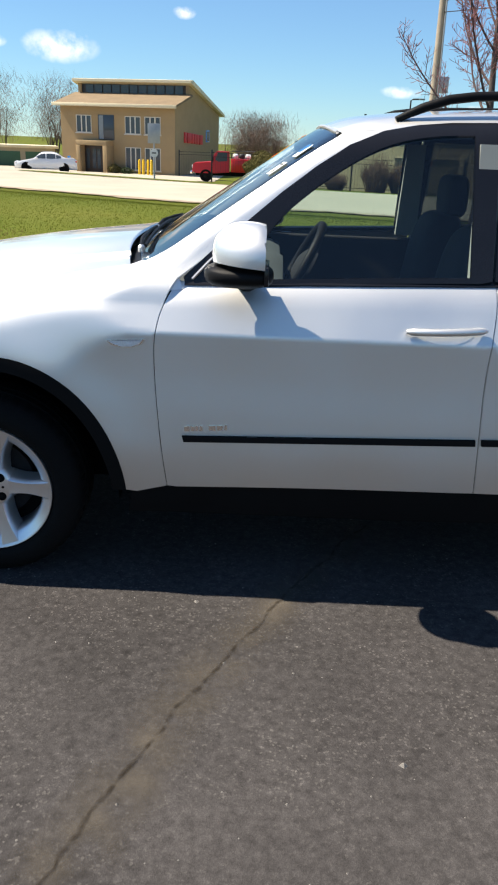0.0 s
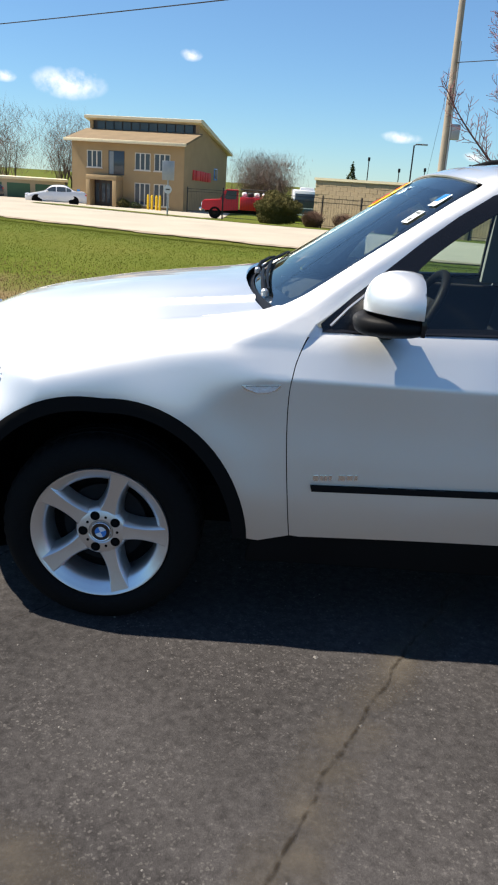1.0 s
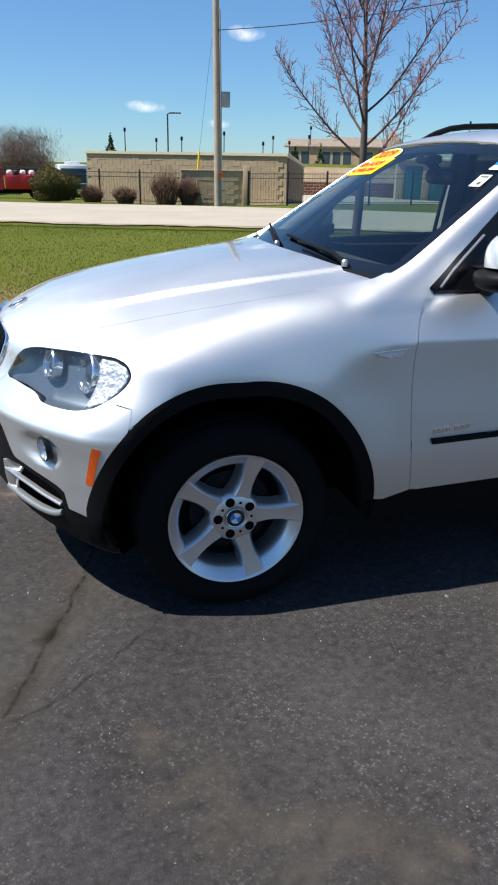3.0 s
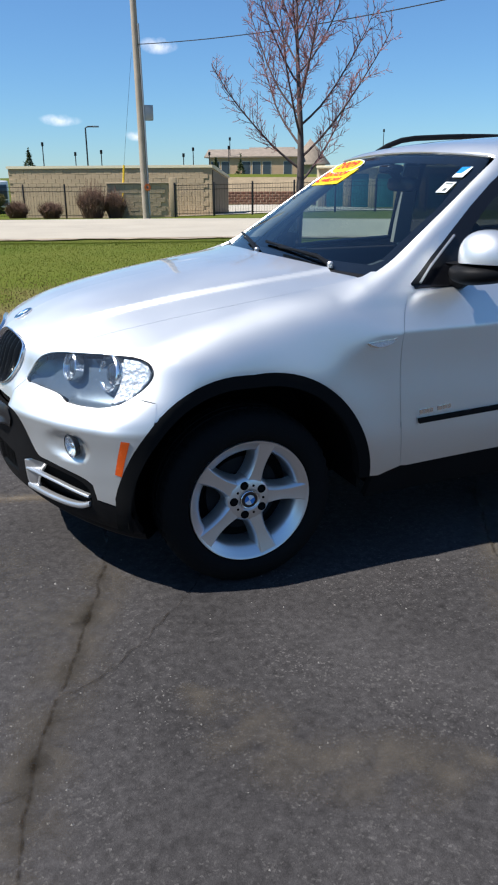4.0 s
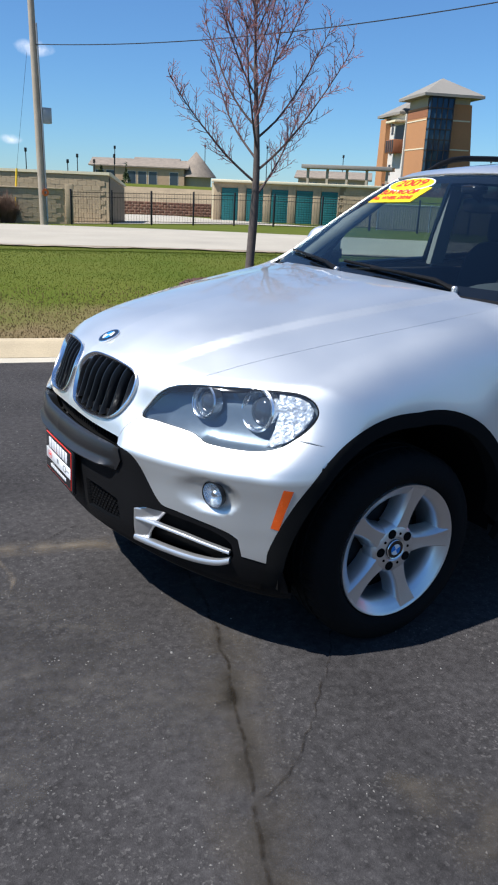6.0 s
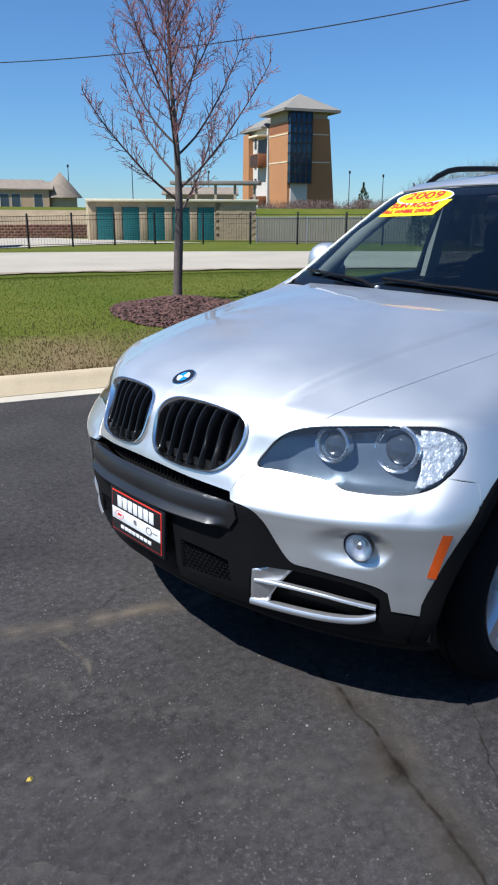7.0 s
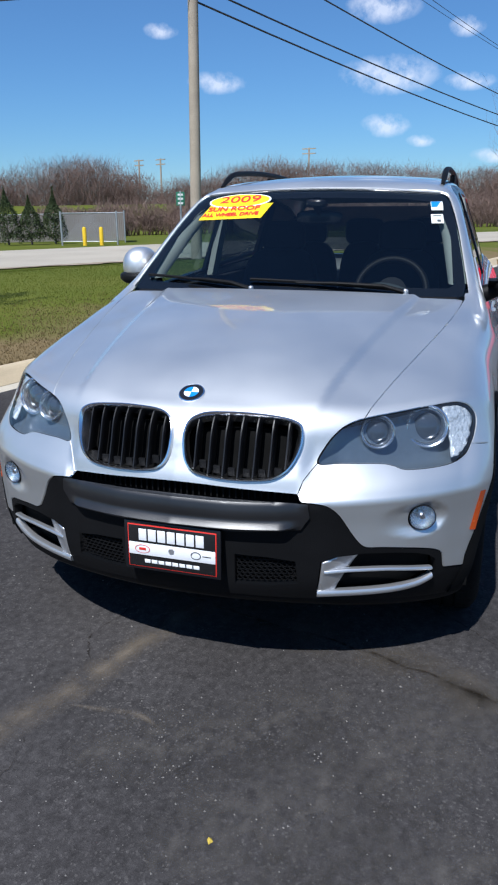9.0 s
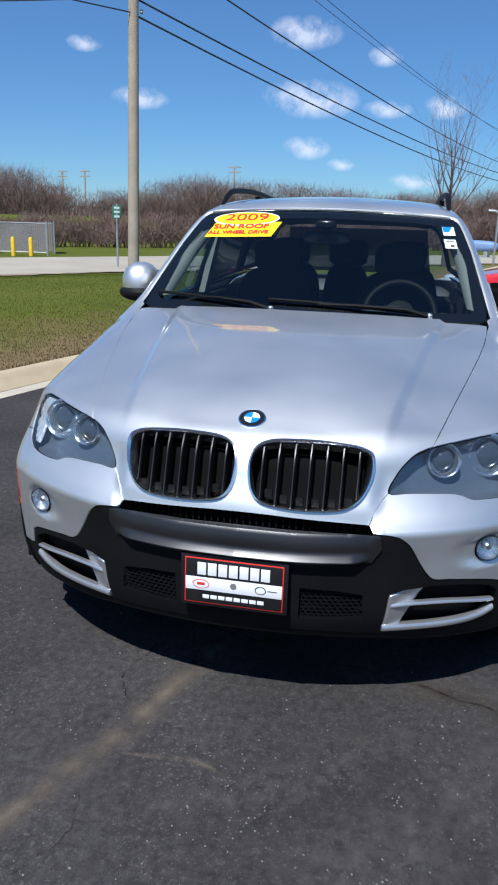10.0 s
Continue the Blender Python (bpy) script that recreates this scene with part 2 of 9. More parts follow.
def normals(field, p, e=0.002):
    g = np.empty_like(p)
    for i in range(3):
        d = np.zeros(3)
        d[i] = e
        a, b = p + d, p - d
        g[:, i] = field(a[:, 0], a[:, 1], a[:, 2]) - field(b[:, 0], b[:, 1], b[:, 2])
    return g / np.linalg.norm(g, axis=1)[:, None]


# charts: each turns a pair (u, v) into a ray from inside the car
def chart_side(u, v):          # x, z on the left side
    return np.stack([u, 0 * u - 0.2, v], 1), np.stack([0 * u, 0 * u - 1, 0 * u], 1)


def chart_front(u, v):         # y, z seen from ahead
    return np.stack([0 * u + 0.3, u, v], 1), np.stack([0 * u - 1, 0 * u, 0 * u], 1)


def chart_top(u, v):           # x, y seen from above
    return np.stack([u, v, 0 * u + 0.5], 1), np.stack([0 * u, 0 * u, 0 * u + 1], 1)


def chart_wrap(u, v):          # degrees from dead ahead towards the left side, z
    r = np.radians(u)
    return np.stack([0 * u + 0.2, 0 * u, v], 1), np.stack([-np.cos(r), -np.sin(r), 0 * u], 1)


def chart_roll(u, v):          # x, degrees up from the left side
    r = np.radians(v)
    return np.stack([u, 0 * u - 0.30, 0 * u + 0.62], 1), np.stack([0 * u, -np.cos(r), np.sin(r)], 1)


def chart_bow(u, v):           # y, degrees up from dead ahead
    r = np.radians(v)
    return np.stack([0 * u + 0.10, u, 0 * u + 0.50], 1), np.stack([-np.cos(r), 0 * u, np.sin(r)], 1)


def chart_screen(u, v):        # y, z of the windscreen, seen from inside
    return np.stack([0 * u + 2.0, u, v], 1), np.stack([0 * u - 1, 0 * u, 0 * u], 1)


def chart_pillar(u, v):        # degrees from dead ahead towards the left, z, round a post in the cabin
    r = np.radians(u)
    return np.stack([0 * u + 1.7, 0 * u, v], 1), np.stack([-np.cos(r), -np.sin(r), 0 * u], 1)


def chart_vault(u, v):         # x, degrees up from the left, round the cabin's middle line
    r = np.radians(v)
    return np.stack([u, 0 * u, 0 * u + 1.25], 1), np.stack([0 * u, -np.cos(r), np.sin(r)], 1)


def chart_tail(u, v):          # y, z seen from behind
    return np.stack([0 * u + 2.6, u, v], 1), np.stack([0 * u + 1, 0 * u, 0 * u], 1)


SPACING = {chart_side: (1, 1), chart_front: (1, 1), chart_top: (1, 1), chart_screen: (1, 1), chart_tail: (1, 1), chart_wrap: (0.0165, 1), chart_roll: (1, 0.0105),
           chart_bow: (1, 0.0135), chart_pillar: (0.02, 1), chart_vault: (1, 0.010)}


def on_chart(p, chart):
    """The (u, v) of points on a chart."""
    p = np.asarray(p, float)
    x, y, z = p[:, 0], p[:, 1], p[:, 2]
    deg = np.degrees
    if chart is chart_side:
        return np.stack([x, z], 1)
    if chart in (chart_front, chart_screen, chart_tail):
        return np.stack([y, z], 1)
    if chart is chart_top:
        return np.stack([x, y], 1)
    if chart is chart_wrap:
        return np.stack([deg(np.arctan2(-y, 0.2 - x)), z], 1)
    if chart is chart_roll:
        return np.stack([x, deg(np.arctan2(z - 0.62, -y - 0.30))], 1)
    if chart is chart_bow:
        return np.stack([y, deg(np.arctan2(z - 0.50, 0.10 - x))], 1)
    if chart is chart_pillar:
        return np.stack([deg(np.arctan2(-y, 1.7 - x)), z], 1)
    return np.stack([x, deg(np.arctan2(z - 1.25, -y))], 1)


def on_skin(field, chart, uv):
    uv = np.asarray(uv, float)
    o, w = chart(uv[:, 0], uv[:, 1])
    return cast(field, o, w, far=2.6)


def moved(field, uv, a, b):
    """Points of chart a, as points of chart b on the same surface."""
    return on_chart(on_skin(field, a, uv), b)
from mathutils.geometry import delaunay_2d_cdt


def dense(line, gap, scale):
    """A closed line with points at an even gap."""
    q = np.asarray(line, float) * scale
    out = []
    for a, b in zip(q, np.roll(q, -1, axis=0)):
        n = max(1, int(np.ceil(np.linalg.norm(b - a) / gap)))
        out += [a + (b - a) * k / n for k in range(n)]
    return np.array(out)


def within(p, line):
    x, y = p[:, 0], p[:, 1]
    c = np.zeros(len(p), bool)
    for a, b in zip(line, np.roll(line, -1, axis=0)):
        t = (a[1] > y) != (b[1] > y)
        with np.errstate(divide="ignore", invalid="ignore"):
            c ^= t & (x < (b[0] - a[0]) * (y - a[1]) / (b[1] - a[1]) + a[0])
    return c


def near(p, line):
    """The distance of points from a closed line."""
    best = np.full(len(p), 1e9)
    for a, b in zip(line, np.roll(line, -1, axis=0)):
        d = b - a
        t = np.clip(((p - a) @ d) / max(d @ d, 1e-12), 0, 1)
        best = np.minimum(best, np.linalg.norm(p - a - t[:, None] * d, axis=1))
    return best


def skin(name, field, chart, outline, mat, parent, holes=(), gap=0.03, depth=0.012, lift=0.0, flip=False, shrink=0.0, label=""):
    """A panel of the car: the part of a shape's surface inside an outline on a chart, with its edges turned in by depth."""
    scale = np.array(SPACING[chart])
    rings = [dense(outline, gap * 0.6, scale)] + [dense(h, gap * 0.6, scale) for h in holes]
    if shrink:
        kept = []
        for i, r in enumerate(rings):
            t = np.roll(r, -1, axis=0) - np.roll(r, 1, axis=0)
            nrm = np.stack([t[:, 1], -t[:, 0]], 1) / np.maximum(np.linalg.norm(t, axis=1), 1e-9)[:, None]
            area = np.sum(r[:, 0] * np.roll(r[:, 1], -1) - np.roll(r[:, 0], -1) * r[:, 1])
            kept.append(r - nrm * np.sign(area) * shrink * (1 if i == 0 else -1))
        rings = kept
    lo, hi = rings[0].min(0), rings[0].max(0)
    gx = np.arange(lo[0], hi[0], gap)
    gy = np.arange(lo[1], hi[1], gap * 0.866)
    G = np.array([(a + (gap / 2 if j % 2 else 0), b) for j, b in enumerate(gy) for a in gx]).reshape(-1, 2)
    keep = within(G, rings[0])
    for h in rings[1:]:
        keep &= ~within(G, h)
    G = G[keep]
    if len(G):
        d = np.min([near(G, r) for r in rings], axis=0)
        G = G[d > gap * 0.45]
    pts, edges, n = [], [], 0
    for r in rings:
        pts += [tuple(q) for q in r]
        edges += [(n + i, n + (i + 1) % len(r)) for i in range(len(r))]
        n += len(r)
    pts += [tuple(q) for q in G]
    vs, _, fs, *_ = delaunay_2d_cdt([Vector(q) for q in pts], edges, [], 0, 1e-7)
    V = np.array([tuple(v) for v in vs])
    F = np.array([tuple(f) for f in fs])
    C = V[F].mean(axis=1)
    ok = within(C, rings[0])
    for h in rings[1:]:
        ok &= ~within(C, h)
    F = F[ok]
    used = np.unique(F)
    back = np.full(len(V), -1)
    back[used] = np.arange(len(used))
    V, F = V[used], back[F]
    P = on_skin(field, chart, V / scale)
    bad = np.isnan(P).any(axis=1)
    F = F[~bad[F].any(axis=1)]
    P[bad] = 0
    N = normals(field, P)
    N[bad] = (0, 0, 1)
    h = lift(V[:, 0] / scale[0], V[:, 1] / scale[1]) if callable(lift) else lift
    P = P + N * (h[:, None] if hasattr(h, "shape") else h)
    a, b, c = P[F[:, 0]], P[F[:, 1]], P[F[:, 2]]
    turned = np.einsum("ij,ij->i", np.cross(b - a, c - a), N[F[:, 0]]) < 0
    F[turned] = F[turned][:, ::-1]
    faces = F.tolist()
    count = {}
    for f in faces:
        for i in range(3):
            e = (f[i], f[(i + 1) % 3])
            count[e] = 1
    rim = [e for e in count if (e[1], e[0]) not in count]
    m = len(P)
    verts, norms = P.tolist(), N.tolist()
    if depth:
        new_at = {}
        for e in rim:
            for v in e:
                if v not in new_at:
                    new_at[v] = len(verts)
                    verts += [P[v].tolist(), (P[v] - N[v] * depth).tolist()]
                    norms += [N[v].tolist(), N[v].tolist()]
        for a, b in rim:
            faces.append((b, a, new_at[a] + 1, new_at[b] + 1))
    if flip:
        verts = [(x, -y, z) for x, y, z in verts]
        norms = [(x, -y, z) for x, y, z in norms]
        faces = [tuple(f)[::-1] for f in faces]
    me = bpy.data.meshes.new(name)
    me.from_pydata(verts, [], faces)
    me.materials.append(mat)
    me.shade_smooth()
    if not callable(lift):
        me.normals_split_custom_set_from_vertices(norms)
    ob = new(name, me)
    ob.parent = parent
    if label:
        ob["label"] = label
    return ob


def pair(name, *a, **k):
    """The same panel on both sides of the car."""
    return [skin(name, *a, flip=f, **k) for f in (False, True)]


def mirrored(points):
    """A half outline from the middle line to the middle line, completed by its mirror image (first number is y)."""
    return list(points) + [(-a, b) for a, b in reversed(points)]
# ---- ground: lot, kerb, grass, road ----
def asphalt():
    m = material("asphalt", (0.0455, 0.0422, 0.0415), 0.9, vary=0.40, scale=1.3, fine=26, bump=0.0, spec=0.10)
    nt = m.node_tree
    n, link = nt.nodes, nt.links.new
    b = n["Principled BSDF"]
    where = n.new("ShaderNodeTexCoord").outputs["Object"]
    stones, grit = n.new("ShaderNodeTexVoronoi"), n.new("ShaderNodeTexVoronoi")
    stones.inputs["Scale"].default_value, grit.inputs["Scale"].default_value = 150, 380
    patch = n.new("ShaderNodeTexNoise")
    patch.inputs["Scale"].default_value, patch.inputs["Detail"].default_value = 2.2, 6
    for q in (stones, grit, patch):
        link(where, q.inputs["Vector"])
    hue = n.new("ShaderNodeSeparateColor")
    link(stones.outputs["Color"], hue.inputs[0])
    pale = n.new("ShaderNodeMapRange")
    pale.inputs[1].default_value, pale.inputs[2].default_value = 0.83, 1.0
    link(hue.outputs[0], pale.inputs[0])
    worn = n.new("ShaderNodeMapRange")
    worn.inputs[1].default_value, worn.inputs[2].default_value, worn.inputs[3].default_value, worn.inputs[4].default_value = 0.38, 0.66, 0.20, 1.0
    link(patch.outputs[0], worn.inputs[0])
    amount = n.new("ShaderNodeMath")
    amount.operation = "MULTIPLY"
    link(pale.outputs[0], amount.inputs[0])
    link(worn.outputs[0], amount.inputs[1])
    base = b.inputs["Base Color"].links[0].from_socket
    fleck = n.new("ShaderNodeMix")
    fleck.data_type = "RGBA"
    link(amount.outputs[0], fleck.inputs["Factor"])
    link(base, fleck.inputs["A"])
    fleck.inputs["B"].default_value = (0.098, 0.091, 0.086, 1)
    dark = n.new("ShaderNodeMix")
    dark.data_type, dark.blend_type = "RGBA", "MULTIPLY"
    g2 = n.new("ShaderNodeSeparateColor")
    link(grit.outputs["Color"], g2.inputs[0])
    span = n.new("ShaderNodeMapRange")
    span.inputs[3].default_value, span.inputs[4].default_value = 0.83, 1.17
    link(g2.outputs[1], span.inputs[0])
    dark.inputs["Factor"].default_value = 1.0
    crumb, crumb_span, crumbs = n.new("ShaderNodeTexNoise"), n.new("ShaderNodeMapRange"), n.new("ShaderNodeMix")
    crumb.inputs["Scale"].default_value, crumb.inputs["Detail"].default_value, crumb.inputs["Roughness"].default_value = 38, 5, 0.7
    crumb_span.inputs[1].default_value, crumb_span.inputs[2].default_value, crumb_span.inputs[3].default_value, crumb_span.inputs[4].default_value = 0.32, 0.68, 0.70, 1.25
    link(where, crumb.inputs["Vector"])
    link(crumb.outputs[0], crumb_span.inputs[0])
    crumbs.data_type, crumbs.blend_type = "RGBA", "MULTIPLY"
    crumbs.inputs["Factor"].default_value = 1.0
    link(fleck.outputs["Result"], crumbs.inputs["A"])
    link(crumb_span.outputs[0], crumbs.inputs["B"])
    link(crumbs.outputs["Result"], dark.inputs["A"])
    link(span.outputs[0], dark.inputs["B"])
    link(dark.outputs["Result"], b.inputs["Base Color"])
    bp = n.new("ShaderNodeBump")
    bp.inputs["Strength"].default_value, bp.inputs["Distance"].default_value = 0.21, 0.006
    both = n.new("ShaderNodeMath")
    both.operation = "ADD"
    link(grit.outputs["Distance"], both.inputs[0])
    link(stones.outputs["Distance"], both.inputs[1])
    link(both.outputs[0], bp.inputs["Height"])
    link(bp.outputs[0], b.inputs["Normal"])
    return m


M_ASPHALT = asphalt()
M_ROAD = material("pale_concrete_road", (0.375, 0.332, 0.262), 0.95, vary=0.14, scale=0.5, fine=30, bump=0.2)
M_KERB = material("kerb_concrete", (0.46, 0.37, 0.24), 0.9, vary=0.14, scale=3, fine=90, bump=0.3, per_piece=0.05)
M_GUTTER = material("gutter_concrete", (0.47, 0.42, 0.33), 0.9, vary=0.14, scale=3, fine=90, bump=0.3, per_piece=0.05)

road_near = curve([(-60, 47), (-30, 33.5), (-14, 24.5), (-7, 20.6), (0.6, 16.9), (6, 15.2), (11, 12.9), (15, 10.3), (22, 5.2), (30, -0.8), (38, -8), (60, -30), (120, -95)])


def kerb_y(x):
    return 3.97 - 0.28 * x


def ground_z(x, y):
    """The lie of the land."""
    d = (y - kerb_y(x)) / 1.038
    n = (road_near(x) - y) * 0.82
    berm = 0.13 + 0.26 * step(0.0, 2.6, d)
    berm = berm * step(0.0, 6.0, n)
    far = np.maximum(-(0.055 - 0.035 * step(6.0, 20.0, x)) * np.maximum(-n - 8.2, 0), -1.1)
    r = np.hypot(x + 1, y + 2)
    far = far + 2.4 * np.where(r < 68, step(60.3, 68, r), np.exp(-((r - 68) / 8) ** 2)) * step(13, 20, x) * step(14, 24, y)
    return np.where(d < 0.12, -0.05, np.where(n > 0, berm, far))


def lawn():
    """Green lawn that turns dry and tan in a strip behind the kerb."""
    m = material("lawn_ground", (0.068, 0.096, 0.012), 0.95, vary=0.3, scale=0.5, fine=25, bump=0.4, second=(0.118, 0.122, 0.024), spec=0.05)
    nt = m.node_tree
    n, link = nt.nodes, nt.links.new
    b = n["Principled BSDF"]
    green = b.inputs["Base Color"].links[0].from_socket
    xyz, along, dry = n.new("ShaderNodeSeparateXYZ"), n.new("ShaderNodeMath"), n.new("ShaderNodeMapRange")
    where = n.new("ShaderNodeTexCoord").outputs["Object"]
    ns = n.new("ShaderNodeTexNoise")
    ns.inputs["Scale"].default_value, ns.inputs["Detail"].default_value = 1.3, 6
    link(where, xyz.inputs[0])
    link(where, ns.inputs["Vector"])
    along.operation = "MULTIPLY_ADD"
    along.inputs[1].default_value = 0.28
    link(xyz.outputs[0], along.inputs[0])
    link(xyz.outputs[1], along.inputs[2])
    wob = n.new("ShaderNodeMath")
    wob.operation = "MULTIPLY_ADD"
    wob.inputs[1].default_value = 2.4
    link(ns.outputs[0], wob.inputs[0])
    link(along.outputs[0], wob.inputs[2])
    dry.inputs[1].default_value, dry.inputs[2].default_value, dry.inputs[3].default_value, dry.inputs[4].default_value = 5.75, 6.75, 1.0, 0.0
    link(wob.outputs[0], dry.inputs[0])
    mix = n.new("ShaderNodeMix")
    mix.data_type = "RGBA"
    link(dry.outputs[0], mix.inputs["Factor"])
    link(green, mix.inputs["A"])
    mix.inputs["B"].default_value = (0.165, 0.122, 0.062, 1)
    link(mix.outputs["Result"], b.inputs["Base Color"])
    return m


M_GRASS = lawn()


def sheet(name, xs, ys, height, mat):
    X, Y = np.meshgrid(np.array(xs), np.array(ys), indexing="ij")
    Z = height(X, Y)
    nx, ny = X.shape
    verts = np.stack([X, Y, Z], -1).reshape(-1, 3).tolist()
    faces = [(i * ny + j, (i + 1) * ny + j, (i + 1) * ny + j + 1, i * ny + j + 1) for i in range(nx - 1) for j in range(ny - 1)]
    me = bpy.data.meshes.new(name)
    me.from_pydata(verts, [], faces)
    me.materials.append(mat)
    me.shade_smooth()
    return new(name, me)


xs = np.unique(np.concatenate([np.linspace(-900, -40, 15), np.arange(-40, 70, 0.6), np.arange(-9, 12, 0.2), np.linspace(70, 1400, 25)]))
ys = np.unique(np.concatenate([np.linspace(-900, -40, 15), np.arange(-40, 90, 0.6), np.arange(0.2, 7.6, 0.2), np.linspace(90, 1400, 25)]))
ground = tagged(sheet("ground", xs, ys, ground_z, M_GRASS), "spring lawn and rough grass reaching the horizon", "grass", kind="structure")


def strip(name, xs, lo, hi, z, mat, across=12):
    """A sheet between two lines y = lo(x) and y = hi(x)."""
    bm = bmesh.new()
    rows = []
    for x in xs:
        a, b = float(lo(x)), float(hi(x))
        rows.append([bm.verts.new((x, a + (b - a) * k / across, float(z(x, a + (b - a) * k / across)))) for k in range(across + 1)])
    for r, s in zip(rows, rows[1:]):
        for k in range(across):
            bm.faces.new((r[k], s[k], s[k + 1], r[k + 1]))
    return link_mesh(name, bm, mat)


lot = tagged(strip("parking_lot", np.linspace(-70, 70, 141), lambda x: -60, lambda x: kerb_y(x) - 0.17, lambda x, y: 0.0, M_ASPHALT, 40), "worn dark asphalt parking lot with cracks", "asphalt", kind="structure")
road = tagged(strip("road", np.linspace(-60, 110, 171), road_near, lambda x: road_near(x) + 9.6, lambda x, y: 0.03 + 0 * x, M_ROAD), "pale concrete two-lane road bending round the lot", "road", kind="structure")
M_SHOULDER = material("tan_gravel_shoulder", (0.27, 0.215, 0.145), 0.95, vary=0.5, scale=2.5, fine=30, bump=0.5)


def shoulder_edge(x):
    return road_near(x) - 0.35 - 0.13 * math.sin(1.7 * x) - 0.10 * math.sin(4.1 * x + 1) - 0.07 * math.sin(9.7 * x)


shoulder = tagged(strip("road_shoulder", np.linspace(-40, 60, 400), shoulder_edge, lambda x: road_near(x) + 0.12, lambda x, y: max(float(ground_z(x, y)) + 0.02, 0.036), M_SHOULDER, 4), "ragged tan gravel edge of a concrete road", "shoulder", kind="structure")
drive = tagged(strip("driveway", np.linspace(-30, -3.0, 28), lambda x: road_near(x) + 9.3, lambda x: 66.0 + 0 * x, lambda x, y: float(ground_z(x, y)) + 0.035, M_ROAD, 24), "pale concrete driveway in front of an office", "driveway", kind="structure")
verge = tagged(strip("verge", np.linspace(-10.5, 2.5, 20), lambda x: road_near(x) + 9.55, lambda x: road_near(x) + 13.6 - 0.12 * x, lambda x, y: float(ground_z(x, y)) + 0.05, M_GRASS, 6), "narrow grass verge by the road", "grass", kind="structure")
apron = tagged(strip("forecourt", np.linspace(10.5, 23, 16), lambda x: 37.0 - 0.25 * x, lambda x: 52.0 - 0.1 * x, lambda x, y: float(ground_z(x, y)) + 0.035, M_ROAD, 12), "pale concrete yard beside the storage units", "yard", kind="structure")

bank = tagged(strip("dry_bank", np.linspace(15.5, 34, 38), lambda x: math.sqrt(60.6 ** 2 - (x + 1) ** 2) - 2, lambda x: math.sqrt(66.2 ** 2 - (x + 1) ** 2) - 2, lambda x, y: float(ground_z(x, y)) + 0.05, material("dry_bank_soil", (0.25, 0.19, 0.115), 0.95, vary=0.25, scale=0.8, fine=8, bump=0.4), 8), "dry tan bank above a block wall", "bank", kind="structure")

# kerb and gutter, in cast lengths
kerb = thing("kerb", "tan concrete kerb with a pale gutter", "kerb", kind="structure")
ang = math.degrees(math.atan(-0.28))
profile = [(-0.04, -0.10), (-0.04, 0.016), (0.035, 0.080), (0.075, 0.118), (0.10, 0.136), (0.13, 0.143), (0.19, 0.143), (0.195, -0.10)]
prof2 = [(-0.19, -0.08), (-0.19, 0.004), (-0.05, 0.010), (-0.042, 0.012), (-0.042, -0.08)]
kerb_me = []
for pr, mat in ((profile, M_KERB), (prof2, M_GUTTER)):
    bm = prism(bmesh.new(), pr, -1.494, 1.494, "x")
    me = bpy.data.meshes.new("kerb_length")
    bm.to_mesh(me)
    bm.free()
    me.materials.append(mat)
    kerb_me.append(me)
for i in range(-9, 14):
    x = 0.9 + 2.885 * i
    for name, me in zip(("kerb_length", "gutter_length"), kerb_me):
        ob = new(name, me)
        ob.parent = kerb
        ob.matrix_basis = pose(x, kerb_y(x), 0, 0, 0, ang)

# cracks, dust bands and loose stones on the asphalt


def dust(name, colour, most, scale, lo, hi):
    """Dirt that thins out towards a ribbon's edges and in patches."""
    m = material(name, colour, 0.95, vary=0.25, scale=6, fine=120, spec=0.1)
    nt = m.node_tree
    n, link = nt.nodes, nt.links.new
    b = n["Principled BSDF"]
    uv, sep, dist, ns, mul = n.new("ShaderNodeUVMap"), n.new("ShaderNodeSeparateXYZ"), n.new("ShaderNodeMapRange"), n.new("ShaderNodeTexNoise"), n.new("ShaderNodeMath")
    uv.uv_map = "across"
    link(uv.outputs[0], sep.inputs[0])
    edge = n.new("ShaderNodeMath")
    edge.operation = "PINGPONG"
    edge.inputs[1].default_value = 0.5
    link(sep.outputs[0], edge.inputs[0])
    dist.inputs[1].default_value, dist.inputs[2].default_value = 0.0, 0.5
    dist.inputs[4].default_value = most
    link(edge.outputs[0], dist.inputs[0])
    ns.inputs["Scale"].default_value, ns.inputs["Detail"].default_value = scale, 6
    link(n.new("ShaderNodeTexCoord").outputs["Object"], ns.inputs["Vector"])
    rng = n.new("ShaderNodeMapRange")
    rng.inputs[1].default_value, rng.inputs[2].default_value = lo, hi
    link(ns.outputs[0], rng.inputs[0])
    mul.operation = "MULTIPLY"
    link(dist.outputs[0], mul.inputs[0])
    link(rng.outputs[0], mul.inputs[1])
    link(mul.outputs[0], b.inputs["Alpha"])
    return m


M_DUST = dust("settled_dust", (0.098, 0.085, 0.069), 0.85, 7, 0.34, 0.70)
M_STREAK = dust("pale_tan_dust", (0.175, 0.147, 0.115), 0.75, 7, 0.34, 0.70)
M_WORN = dust("worn_grey_asphalt", (0.100, 0.092, 0.084), 0.65, 17, 0.38, 0.66)
M_CRACK = dust("crack_dirt", (0.022, 0.017, 0.012), 0.70, 30, 0.34, 0.62)


